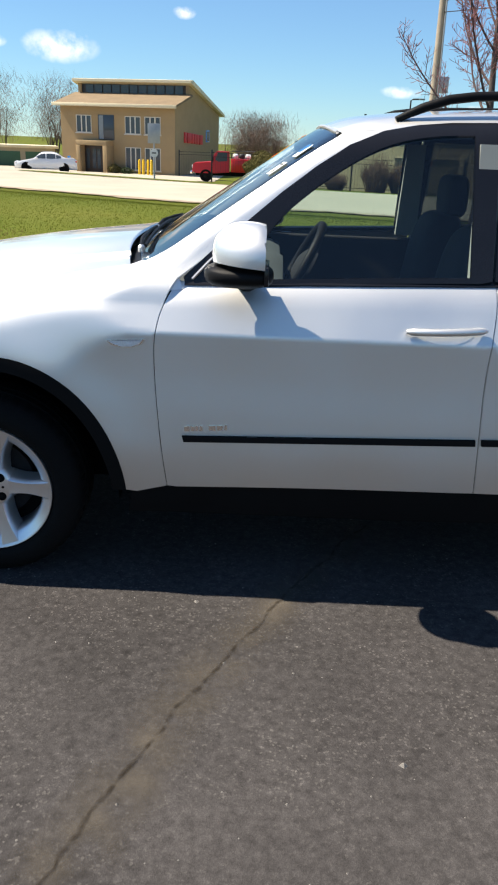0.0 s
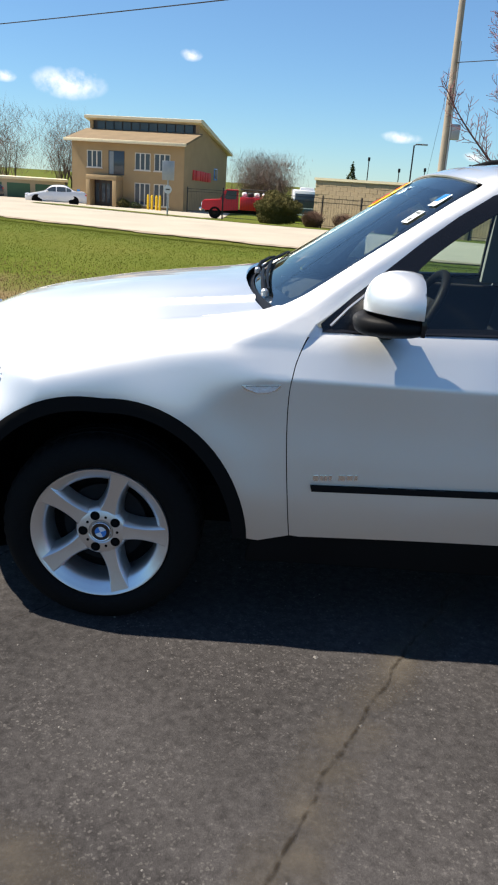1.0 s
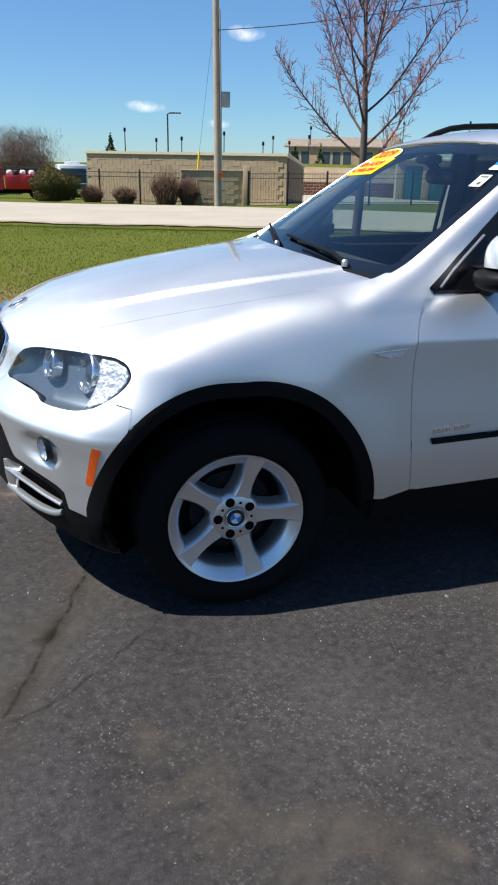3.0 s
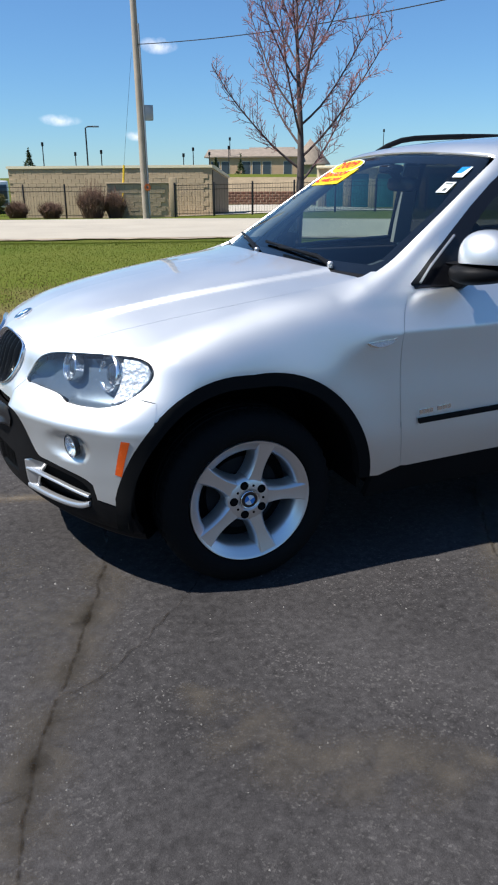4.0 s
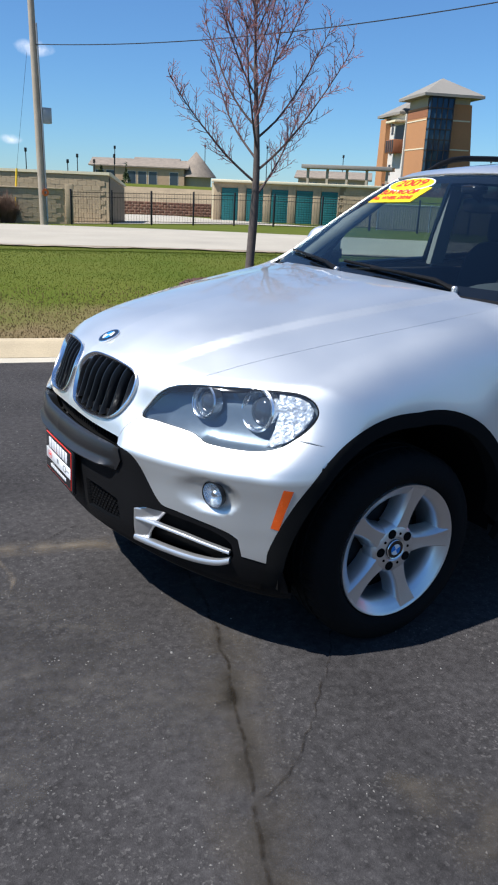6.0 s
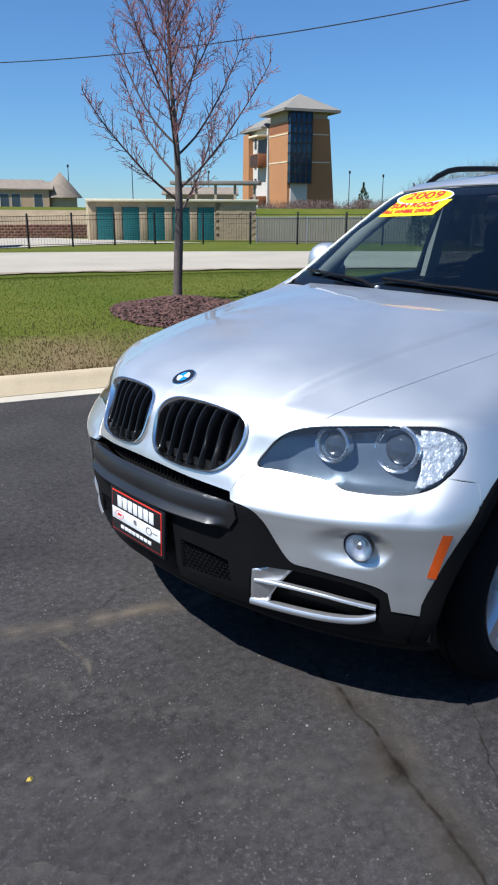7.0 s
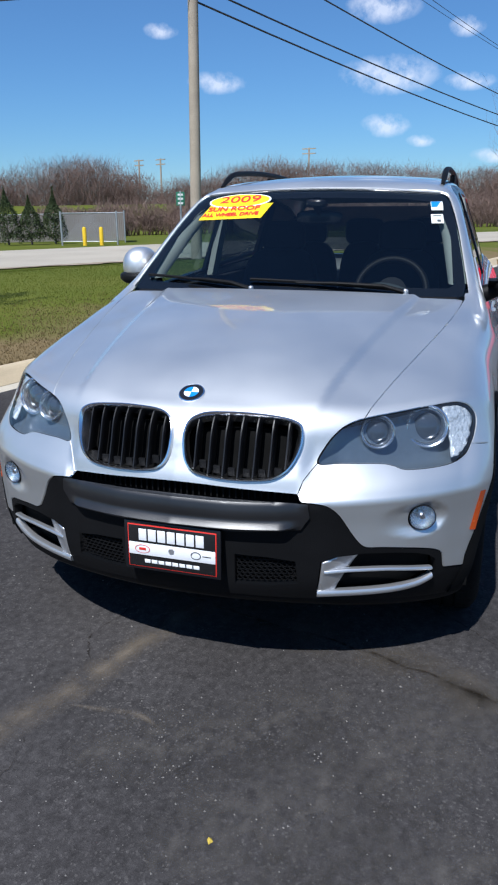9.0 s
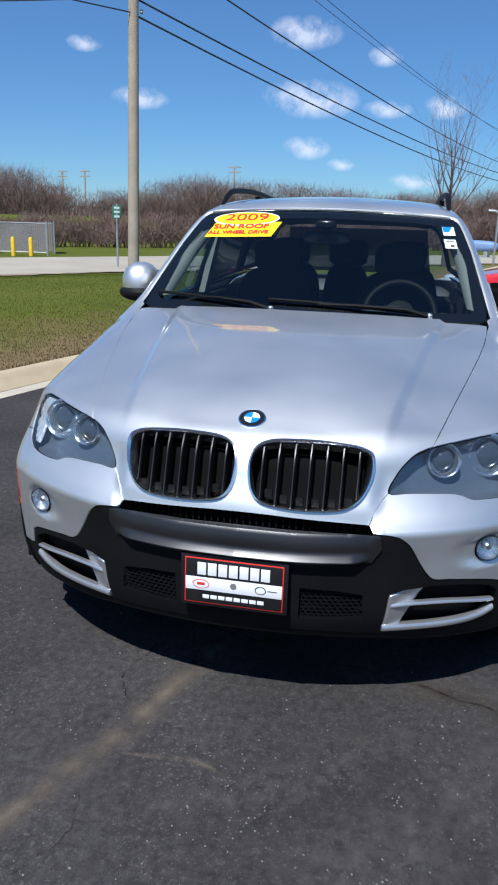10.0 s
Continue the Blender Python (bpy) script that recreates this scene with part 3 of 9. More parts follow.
def ribbon(name, pts, width, z, mat, label, jag=0.0, seed=1):
    rnd = random.Random(seed)
    line = smooth_line(pts, False, 6)
    fine = []
    for a, b in zip(line, line[1:]):
        k = max(1, int(math.dist(a, b) / 0.03))
        fine += [(a[0] + (b[0] - a[0]) * i / k, a[1] + (b[1] - a[1]) * i / k) for i in range(k)]
    bm = bmesh.new()
    uvl = bm.loops.layers.uv.new("across")
    rows = []
    drift = 0.0
    for i, p in enumerate(fine):
        q = fine[min(i + 1, len(fine) - 1)]
        o = fine[max(i - 1, 0)]
        d = Vector((q[0] - o[0], q[1] - o[1])).normalized()
        nrm = Vector((-d.y, d.x))
        drift = drift * 0.85 + rnd.uniform(-jag, jag)
        w = width * (rnd.uniform(0.35, 1.0) if jag else rnd.uniform(0.9, 1.1)) * min(1, 0.2 + min(i, len(fine) - 1 - i) / 6)
        c = Vector(p) + nrm * drift
        rows.append([bm.verts.new((*(c + nrm * w / 2 * s), z)) for s in (-1, 0, 1)])
    for r, s in zip(rows, rows[1:]):
        for k in range(2):
            f = bm.faces.new((r[k], s[k], s[k + 1], r[k + 1]))
            for lp, u in zip(f.loops, (k / 2, k / 2, (k + 1) / 2, (k + 1) / 2)):
                lp[uvl].uv = (u, 0)
    bmesh.ops.recalc_face_normals(bm, faces=bm.faces)
    if bm.faces[:] and bm.faces[:][0].normal.z < 0:
        bmesh.ops.reverse_faces(bm, faces=bm.faces)
    return part(name, bm, mat, lot, label)


CRACK_1 = [(0.2, 1.2), (-0.30, 0.2), (-0.50, -0.57), (-0.66, -0.98), (-0.81, -1.37), (-0.93, -1.66), (-1.02, -2.0), (-1.22, -2.7), (-1.6, -3.8)]
CRACK_2 = [(-0.81, -1.37), (-0.66, -1.30), (-0.52, -1.20), (-0.40, -1.08), (-0.30, -0.99), (-0.20, -0.86), (0.1, -0.5)]
CRACK_3 = [(1.5, -0.4), (1.1, -1.04), (0.93, -1.36), (0.78, -1.62), (0.70, -1.86), (0.56, -2.19), (0.40, -2.6), (0.1, -3.4)]
CRACK_4 = [(-0.40, 0.36), (-0.587, 0.39), (-0.70, 0.405), (-0.782, 0.387), (-0.884, 0.328)]
CRACK_5 = [(-1.9, -1.40), (-1.45, -1.58), (-1.10, -1.673), (-0.997, -1.721), (-0.93, -1.70)]
CRACK_6 = [(-1.26, 0.35), (-1.35, 0.33), (-1.43, 0.332), (-1.60, 0.42)]
for i, (c, w) in enumerate(((CRACK_1, 0.022), (CRACK_2, 0.013), (CRACK_3, 0.026), (CRACK_4, 0.013), (CRACK_5, 0.012), (CRACK_6, 0.009))):
    ribbon("crack", c, w, 0.0045, M_CRACK, "jagged dark crack", 0.009, 5 + i)
for c, w in ((CRACK_1, 0.30), (CRACK_1[2:7], 0.12), (CRACK_3, 0.26), ([(-0.45, -1.45), (-0.2, -1.9), (0.3, -2.1)], 0.35)):
    ribbon("dust_band", c, w, 0.0025, M_DUST, "tan dust along a crack")
STREAK = [(-0.2, 0.06), (-0.644, 0.213), (-0.85, 0.275), (-1.055, 0.345), (-1.27, 0.446), (-2.2, 0.86)]
for k, (c, w) in enumerate(((STREAK, 0.17), (STREAK, 0.08), ([(-1.09, 0.295), (-1.08, 0.16), (-1.072, 0.056), (-1.12, -0.05)], 0.035))):
    ribbon("dust_streak", c, w, 0.0025 + 0.001 * k, M_STREAK, "pale tan streak of dust")
for c, w in (([(-0.55, -1.05), (-0.95, -0.80), (-1.25, -0.55), (-1.6, -0.15)], 0.55), ([(-0.75, -0.55), (-1.05, -0.30), (-1.2, 0.0), (-1.3, 0.2)], 0.40), ([(-1.3, -1.1), (-1.5, -0.7), (-1.75, -0.4)], 0.5)):
    ribbon("worn_band", c, w, 0.0015, M_WORN, "paler worn asphalt")

M_PEBBLE = material("pale_gravel", (0.165, 0.153, 0.138), 0.85, vary=0.4, scale=40, fine=200)


def stones(name, spots, label, mat, kind="stuff"):
    """Small uneven stones at (x, y, z, radius)."""
    rnd = random.Random(7)
    verts, faces = [], []
    for x, y, z, r in spots:
        b = len(verts)
        for dx, dy, dz in ((1, 0, 0), (0, 1, 0), (-1, 0, 0), (0, -1, 0), (0, 0, 0.8), (0.5, 0.5, 0.55), (-0.5, 0.5, 0.5)):
            k = r * rnd.uniform(0.7, 1.15)
            verts.append((x + dx * k, y + dy * k, z + dz * k))
        faces += [(b, b + 1, b + 5), (b + 5, b + 1, b + 4), (b, b + 5, b + 4), (b + 1, b + 2, b + 6), (b + 1, b + 6, b + 4), (b + 6, b + 2, b + 4), (b + 2, b + 3, b + 4), (b + 3, b, b + 4)]
    me = bpy.data.meshes.new(name)
    me.from_pydata(verts, [], faces)
    me.materials.append(mat)
    return tagged(new(name, me), label, "gravel", kind=kind)


rnd = random.Random(3)
spots = [(rnd.uniform(-3.2, 3.0), rnd.uniform(-3.4, 2.6), 0.0, rnd.choice((0.002, 0.0025, 0.003, 0.0035, 0.0045))) for _ in range(1000)]
for cx, cy, k in ((-0.996, -1.432, 40), (-1.121, -0.049, 40), (-1.255, 0.022, 50), (-1.27, -0.15, 50), (-0.55, -1.497, 40), (-1.35, -0.45, 30), (-1.05, -0.55, 30), (-0.9, -1.75, 30)):
    spots += [(rnd.gauss(cx, 0.06), rnd.gauss(cy, 0.06), -0.0005, 0.0012 + 0.0036 * rnd.random() ** 2) for _ in range(k)]
spots += [(rnd.uniform(-2.2, -0.7), rnd.uniform(-1.7, 0.5), -0.0004, 0.0014 + 0.0034 * rnd.random() ** 3) for _ in range(700)]
spots += [(0.79, -1.075, 0, 0.010), (1.42, -1.80, 0, 0.013), (-0.72, -0.665, 0, 0.008), (0.91, -1.41, 0, 0.007), (-0.68, -0.72, 0, 0.006), (-0.60, 0.31, 0, 0.006)]
stones("loose_gravel", spots, "tiny pale stones scattered on asphalt", M_PEBBLE)
stones("fallen_leaf", [(-1.462, -0.33, 0.0, 0.012)], "small yellow leaf scrap on asphalt", material("yellow_leaf", (0.5, 0.36, 0.05), 0.8, vary=0.2), kind="")


# grass
def grass(name, count, place, mats, label, h0, h1):
    """Short tufts, thousands of blades in one object."""
    rnd = np.random.RandomState(5)
    X, Y = place(rnd, count)
    Z = ground_z(X, Y)
    A = rnd.uniform(0, 2 * math.pi, len(X))
    H = rnd.uniform(h0, h1, len(X))
    W = rnd.uniform(0.004, 0.010, len(X))
    L = rnd.uniform(-0.6, 0.6, len(X)) * H
    c, s = np.cos(A), np.sin(A)
    P = np.stack([np.stack([X - c * W, Y - s * W, Z - 0.01], 1), np.stack([X + c * W, Y + s * W, Z - 0.01], 1), np.stack([X + L * s, Y - L * c, Z + H], 1)], 1).reshape(-1, 3)
    me = bpy.data.meshes.new(name)
    me.vertices.add(len(P))
    me.vertices.foreach_set("co", P.ravel())
    k = len(X)
    me.loops.add(3 * k)
    me.loops.foreach_set("vertex_index", np.arange(3 * k))
    me.polygons.add(k)
    me.polygons.foreach_set("loop_start", np.arange(0, 3 * k, 3))
    me.update()
    me.materials.append(mats)
    return tagged(new(name, me), label, "grass", kind="stuff")


def blade_material(name, a, b):
    m = material(name, a, 0.8, scale=1.2, fine=30, second=b)
    n, link = m.node_tree.nodes, m.node_tree.links.new
    b = n["Principled BSDF"]
    b.inputs["Specular IOR Level"].default_value = 0.05
    thru, mix = n.new("ShaderNodeBsdfTranslucent"), n.new("ShaderNodeMixShader")
    link(b.inputs["Base Color"].links[0].from_socket, thru.inputs[0])
    mix.inputs[0].default_value = 0.5
    link(b.outputs[0], mix.inputs[1])
    link(thru.outputs[0], mix.inputs[2])
    link(mix.outputs[0], n["Material Output"].inputs["Surface"])
    return m


M_BLADE = blade_material("green_blades", (0.086, 0.120, 0.015), (0.122, 0.128, 0.026))
M_DRY = blade_material("dry_blades", (0.25, 0.185, 0.09), (0.15, 0.105, 0.05))


def green_place(rnd, n):
    x = rnd.uniform(-9, 16, n)
    d = 0.7 + 14.0 * rnd.uniform(0, 1, n) ** 1.6
    y = kerb_y(x) + d * 1.04
    ok = (y < road_near(x) + 0.15) & (rnd.uniform(0, 1, n) < np.clip((d - 0.6) / 1.0, 0.05, 1))
    return x[ok], y[ok]


def dry_place(rnd, n):
    x = rnd.uniform(-6, 12, n)
    d = 0.19 + 2.2 * rnd.uniform(0, 1, n) ** 1.2
    y = kerb_y(x) + d * 1.04
    ok = (y < road_near(x)) & (rnd.uniform(0, 1, n) < np.clip((2.3 - d) / 1.2, 0, 1))
    return x[ok], y[ok]


grass("lawn_blades", 260000, green_place, M_BLADE, "green mown lawn blades between kerb and road", 0.006, 0.020)
grass("dry_blades", 60000, dry_place, M_DRY, "dry tan grass behind the kerb", 0.008, 0.030)
# ---- the silver car ----
M_PAINT = material("silver_metallic_paint", (0.788, 0.788, 0.765), 0.50, metal=0.95, vary=0.02, scale=3, fine=1500, coat=1.0)
M_BLACK = material("black_textured_plastic", (0.007, 0.007, 0.0075), 0.50, vary=0.2, scale=5, fine=400, bump=0.15, spec=0.12)
M_TRIM = material("matt_black_trim", (0.006, 0.006, 0.006), 0.7, vary=0.2, scale=5, fine=300, spec=0.10)
M_SLAT = material("dark_grey_slat", (0.008, 0.008, 0.009), 0.36, vary=0.1, scale=5, fine=200)
M_BAR = material("grey_black_plastic", (0.012, 0.012, 0.013), 0.36, vary=0.15, scale=5, fine=400, bump=0.06, spec=0.7)
M_CLEARLAMP = material("clear_lamp_plastic", (0.80, 0.80, 0.80), 0.2, metal=0.2, vary=0.08, scale=40, fine=150, bump=0.5, coat=0.6)
M_GLOSSBLACK = material("gloss_black_trim", (0.010, 0.010, 0.012), 0.22, vary=0.15, scale=5, fine=300)
# near-black for hidden parts, with the deep shade of recesses put into it
M_DARK = material("dark_parts_and_shade", (0.004, 0.004, 0.004), 0.9, vary=0.2, spec=0.1)
M_CHROME = material("chrome", (0.88, 0.88, 0.89), 0.20, metal=1.0, vary=0.02)
M_SATIN = material("satin_silver", (0.66, 0.66, 0.66), 0.36, metal=0.85, vary=0.03)
M_ALLOY = material("silver_alloy", (0.74, 0.735, 0.73), 0.34, metal=0.88, vary=0.04, scale=8, fine=200, coat=0.5)
M_RUBBER = material("tyre_rubber", (0.0065, 0.0063, 0.006), 0.80, vary=0.25, scale=6, fine=150, bump=0.2, spec=0.12)
# far darker than bare steel: shade behind the spokes is in the colour
M_DISC = material("darkened_brake_steel", (0.014, 0.014, 0.015), 0.6, metal=0.2, vary=0.2, spec=0.15)
M_ORANGE = material("orange_reflector", (0.60, 0.085, 0.008), 0.25, vary=0.10, scale=40, fine=300, coat=0.6)
M_PRIVACY = glass("privacy_glass", (0.80, 0.90, 0.90), 0.10)
M_GLASS = glass("window_glass", (0.80, 0.93, 0.90), 0.86)
M_SCREEN = glass("windscreen_glass", (0.82, 0.95, 0.96), 0.64, ior=1.78)
M_LAMPGLASS = glass("lamp_lens", (0.90, 0.96, 1.0), 0.84, 0.03, ior=1.75, haze=0.030)
M_FOGLENS = glass("fog_lens", (0.97, 0.99, 1.0), 0.95, 0.0, ior=1.5)
M_LAMPGREY = material("lamp_housing_grey", (0.145, 0.180, 0.215), 0.34, metal=0.5, vary=0.08, coat=0.3)
M_CRYSTAL = material("faceted_reflector", (0.78, 0.80, 0.82), 0.16, metal=0.45, vary=0.12, scale=40, fine=90, bump=0.7)
M_FOGBOWL = material("fog_reflector", (0.85, 0.86, 0.87), 0.10, metal=1.0, vary=0.15, scale=60, fine=140, bump=0.5)
M_LAMPCHROME = material("lamp_chrome", (0.86, 0.88, 0.90), 0.20, metal=0.95, vary=0.05)
M_INNER = material("interior_charcoal", (0.006, 0.0065, 0.008), 0.85, vary=0.2, scale=8, fine=300, bump=0.2)
M_DASH = material("dashboard_grey", (0.050, 0.058, 0.060), 0.75, vary=0.15, scale=6, fine=300, bump=0.1)
M_LINER = material("pale_grey_lining", (0.27, 0.285, 0.26), 0.85, vary=0.06, fine=400)
M_BLUE = material("enamel_blue", (0.02, 0.22, 0.62), 0.2, vary=0.05, coat=0.8)
M_WHITE = material("white_enamel", (0.80, 0.80, 0.80), 0.25, vary=0.03, coat=0.6)
M_BADGEBLACK = material("black_enamel", (0.012, 0.012, 0.013), 0.2, vary=0.1, coat=0.6)
M_YELLOW = material("yellow_sticker", (0.90, 0.62, 0.004), 0.5, vary=0.04)
M_RED = material("red_print", (0.62, 0.03, 0.02), 0.5, vary=0.05)
M_PAPER = material("white_paper", (0.72, 0.75, 0.72), 0.6, vary=0.04)

car = thing("car", "silver metallic sport utility car parked on asphalt, front wheels straight", "car")

LAMP = smooth_line([(24.9, 0.781), (26.4, 0.827), (28.2, 0.862), (30.5, 0.888), (34.3, 0.904), (40.5, 0.912), (47, 0.918), (52.5, 0.921), (55.4, 0.917), (57.6, 0.900),
                    (58.6, 0.874), (58.3, 0.848), (56.9, 0.818), (54.9, 0.790), (52.5, 0.765), (49, 0.750), (45, 0.746), (41, 0.748), (39.4, 0.752), (38, 0.763),
                    (36, 0.771), (32, 0.776), (28.5, 0.779)], per=4)
HOOD_GAP = smooth_line([(-0.613, -0.556), (-0.52, -0.582), (-0.40, -0.612), (-0.27, -0.643), (-0.13, -0.676), (0.08, -0.722), (0.25, -0.755), (0.40, -0.777), (0.525, -0.788)], False, 4)
DOOR_GAP = smooth_line([(0.703, 1.117), (0.673, 1.079), (0.649, 1.028), (0.635, 0.977), (0.626, 0.903), (0.628, 0.786), (0.638, 0.648), (0.653, 0.503), (0.666, 0.392)], False, 4)
ARCH = [(0.010 + (0.520 if math.cos(a) > 0 else 0.508) * math.cos(a) * (1 - 0.02 * math.cos(a)), 0.345 + 0.498 * math.sin(a) * (1 + 0.05 * abs(math.sin(2 * a)))) for a in np.radians(np.linspace(3, 171, 40))]
REAR_ARCH = [(2.933 + 0.515 * math.cos(a), 0.345 + 0.50 * math.sin(a)) for a in np.radians(np.linspace(2, 178, 40))]
NOSE = [(-0.10, 0.716), (-0.23, 0.709), (-0.33, 0.702), (-0.384, 0.697), (-0.398, 0.736), (-0.419, 0.766)]
i_gap = 16                                   # where the bonnet's gap meets the lamp
lamp_low = 4 * 13                            # the lamp's rear lower end

# bonnet
half = [(0.0, 0.718)] + NOSE
front = moved(body, half, chart_front, chart_bow)
lamp_in = moved(body, LAMP[:i_gap + 1], chart_wrap, chart_bow)
gap_line = moved(body, HOOD_GAP, chart_top, chart_bow)
rear = moved(body, [(0.475 + 0.085 * (y / 0.77) ** 2 - 0.035, y) for y in np.linspace(-0.76, 0, 12)], chart_top, chart_bow)
half = [tuple(q) for q in np.concatenate([front, lamp_in, gap_line[1:], rear])]
KIDNEY = smooth_line([(-0.017, 0.835), (-0.018, 0.874), (-0.033, 0.903), (-0.074, 0.919), (-0.14, 0.9235), (-0.22, 0.923), (-0.31, 0.9155), (-0.357, 0.905), (-0.380, 0.888), (-0.384, 0.850),
                      (-0.373, 0.803), (-0.350, 0.765), (-0.315, 0.744), (-0.270, 0.737), (-0.195, 0.736), (-0.11, 0.741), (-0.055, 0.753), (-0.027, 0.785)], per=3)
kid = moved(body, KIDNEY, chart_front, chart_bow)
hood = skin("hood", body, chart_bow, mirrored(half), M_PAINT, car, holes=[kid, [(-a, b) for a, b in kid][::-1]], gap=0.016, shrink=0.0018, lift=-0.0006)

# wings
bumper_gap = [(-0.345, 0.775), (-0.352, 0.74), (-0.36, 0.716)]
arch_part = [q for q in ARCH if q[0] > -0.36]
fender = np.concatenate([
    moved(body, LAMP[i_gap:lamp_low + 1], chart_wrap, chart_roll),
    moved(body, bumper_gap, chart_side, chart_roll),
    moved(body, arch_part[::-1], chart_side, chart_roll),
    moved(body, [(0.56, 0.366), (0.645, 0.386)], chart_side, chart_roll),
    moved(body, DOOR_GAP[::-1], chart_side, chart_roll),
    on_chart([(0.642, -0.8585, 1.144), (0.60, -0.82, 1.155), (0.568, -0.785, 1.158)], chart_roll),
    moved(body, HOOD_GAP[::-1], chart_top, chart_roll)[:-1]])
pair("fender", whole, chart_roll, fender, M_PAINT, car, gap=0.016, shrink=0.0013)

# painted bumper corners
# added paint-coloured strip behind the seam, hides the dark gap line
pair("bumper_bracket", body, chart_side, [(-0.335, 0.775), (-0.342, 0.74), (-0.348, 0.712), (-0.372, 0.718), (-0.364, 0.74), (-0.356, 0.776)], M_PAINT, car, gap=0.008, depth=0, lift=-0.0012)
TRIM = smooth_line([(21.6, 0.680), (24.6, 0.672), (26.2, 0.660), (27.9, 0.630), (29.7, 0.577), (31.3, 0.535), (32.7, 0.516), (35.4, 0.511), (38.8, 0.502), (42.4, 0.490), (45.2, 0.476), (46.7, 0.460)], False, 3)
arch_front = moved(body, [q for q in ARCH if q[0] < -0.36], chart_side, chart_wrap)
inner = moved(body, NOSE[3:], chart_front, chart_wrap)
LOW = [(53.6, 0.400), (51.4, 0.391), (47.4, 0.402)]
corner = np.concatenate([inner, np.array([LAMP[0]] + LAMP[:lamp_low - 1:-1]), moved(body, bumper_gap, chart_side, chart_wrap), arch_front, LOW, TRIM[::-1]])
fog_p = np.array([(-0.634, -0.753, 0.597)])
fog_n = normals(body, fog_p)[0] * 0.5 + np.array([-0.5, 0.0, 0.0])
fog_n = fog_n / np.linalg.norm(fog_n)
fog_s = np.cross(fog_n, (0, 0, 1)) / np.linalg.norm(np.cross(fog_n, (0, 0, 1)))
fog_u = np.cross(fog_s, fog_n)
FOG = on_chart([fog_p[0] + 0.0425 * (fog_s * math.cos(a) + fog_u * math.sin(a)) for a in np.linspace(0, 2 * math.pi, 33)[:-1]], chart_wrap)
pair("bumper_corner", body, chart_wrap, corner, M_PAINT, car, holes=[FOG], gap=0.014, shrink=0.0009)

# black bumper: bar, lower part, lip
BAR = [(-22.6, 0.672), (-12, 0.681), (0, 0.683), (12, 0.681), (22.6, 0.672), (23.0, 0.63), (21.6, 0.588), (12, 0.580), (0, 0.579), (-12, 0.580), (-21.6, 0.588), (-23.0, 0.63)]


def bar_swell(u, v):
    """A steep upper face, a slanted front shelf with a crisp lower edge, then an undercut."""
    ends = step(22.2, 17.8, np.abs(u))
    slope = 0.008 * step(0.681, 0.672, v) + 0.020 * np.clip((0.624 - v) / 0.022, 0, 1)
    return 0.004 + ends * slope * step(0.586, 0.600, v)


skin("bumper_bar", body, chart_wrap, BAR, M_BAR, car, gap=0.0055, depth=0.05, lift=bar_swell, label="black plastic bumper bar with a grey sheen").data.set_sharp_from_angle(angle=radians(32))


def trim_bar(name, line, high, deep, out, parent, s):
    """A rounded silver bar laid along a line of the bumper."""
    q = on_skin(body, chart_wrap, smooth_line(line, False, 6))
    nn = normals(body, q)
    bm = bmesh.new()
    rings = []
    for p, w in zip(q, nn):
        w = np.array([w[0], w[1], 0]) / math.hypot(w[0], w[1])
        rings.append([bm.verts.new((p[0] + w[0] * (out + a * deep), s * (p[1] + w[1] * (out + a * deep)), p[2] + b * high)) for a, b in ((-1, 0.8), (-0.2, 1.0), (0.2, 0.85), (0.4, 0.3), (0.42, -0.4), (0.25, -0.85), (-0.2, -1.0), (-1, -0.9))])
    for A, B in zip(rings, rings[1:]):
        for k in range(8):
            bm.faces.new((A[k], A[(k + 1) % 8], B[(k + 1) % 8], B[k]))
    bm.faces.new(rings[0])
    bm.faces.new(rings[-1])
    bmesh.ops.recalc_face_normals(bm, faces=bm.faces)
    part(name, bm, M_SATIN, parent, "silver trim bar")


INSERT = [(24.6, 0.346), (25.1, 0.470), (28, 0.486), (32.7, 0.492), (38.0, 0.484), (41.8, 0.472), (44.2, 0.457), (45.6, 0.437), (46.0, 0.398), (45.2, 0.358), (42.5, 0.334), (36, 0.328), (29, 0.334)]
MESH = [(-0.195, 0.497), (-0.30, 0.489), (-0.383, 0.473), (-0.388, 0.392), (-0.30, 0.386), (-0.193, 0.388)]
mesh_w = moved(body, MESH, chart_front, chart_wrap)
bottom = [(55.5, 0.262), (50, 0.272), (44, 0.285), (36, 0.302), (24, 0.327), (12, 0.342)]
half = [(0, 0.590)] + [(12, 0.590), (20, 0.600)] + [(a, b - 0.004) for a, b in TRIM] + [(47.3, 0.397), (51.4, 0.385), (53.8, 0.394)] + bottom + [(0, 0.344)]
lower = half + [(-a, b) for a, b in half[::-1]][1:-1]
holes = []
for s in (1, -1):
    holes += [[(s * a, b) for a, b in INSERT], [(s * a, b) for a, b in mesh_w]]
skin("bumper_lower", body, chart_wrap, lower, M_BLACK, car, holes=holes, gap=0.022, depth=0.03, lift=-0.003, label="black textured plastic lower bumper")
edge = curve([(0, 0.344), (12, 0.342), (24, 0.327), (36, 0.302), (44, 0.285), (50, 0.272), (56, 0.262)])
turn = np.linspace(-56, 56, 57)
rim = on_skin(body, chart_wrap, np.stack([turn, edge(np.abs(turn)) + 0.004], 1))
bm = bmesh.new()
rows = []
for into, down in ((0.006, 0.0), (0.010, 0.020), (0.024, 0.038), (0.060, 0.046), (0.30, 0.050)):
    k = 1 - into / 0.8
    rows.append([bm.verts.new((0.2 + (x - 0.2) * k, y * k, z - down)) for x, y, z in rim])
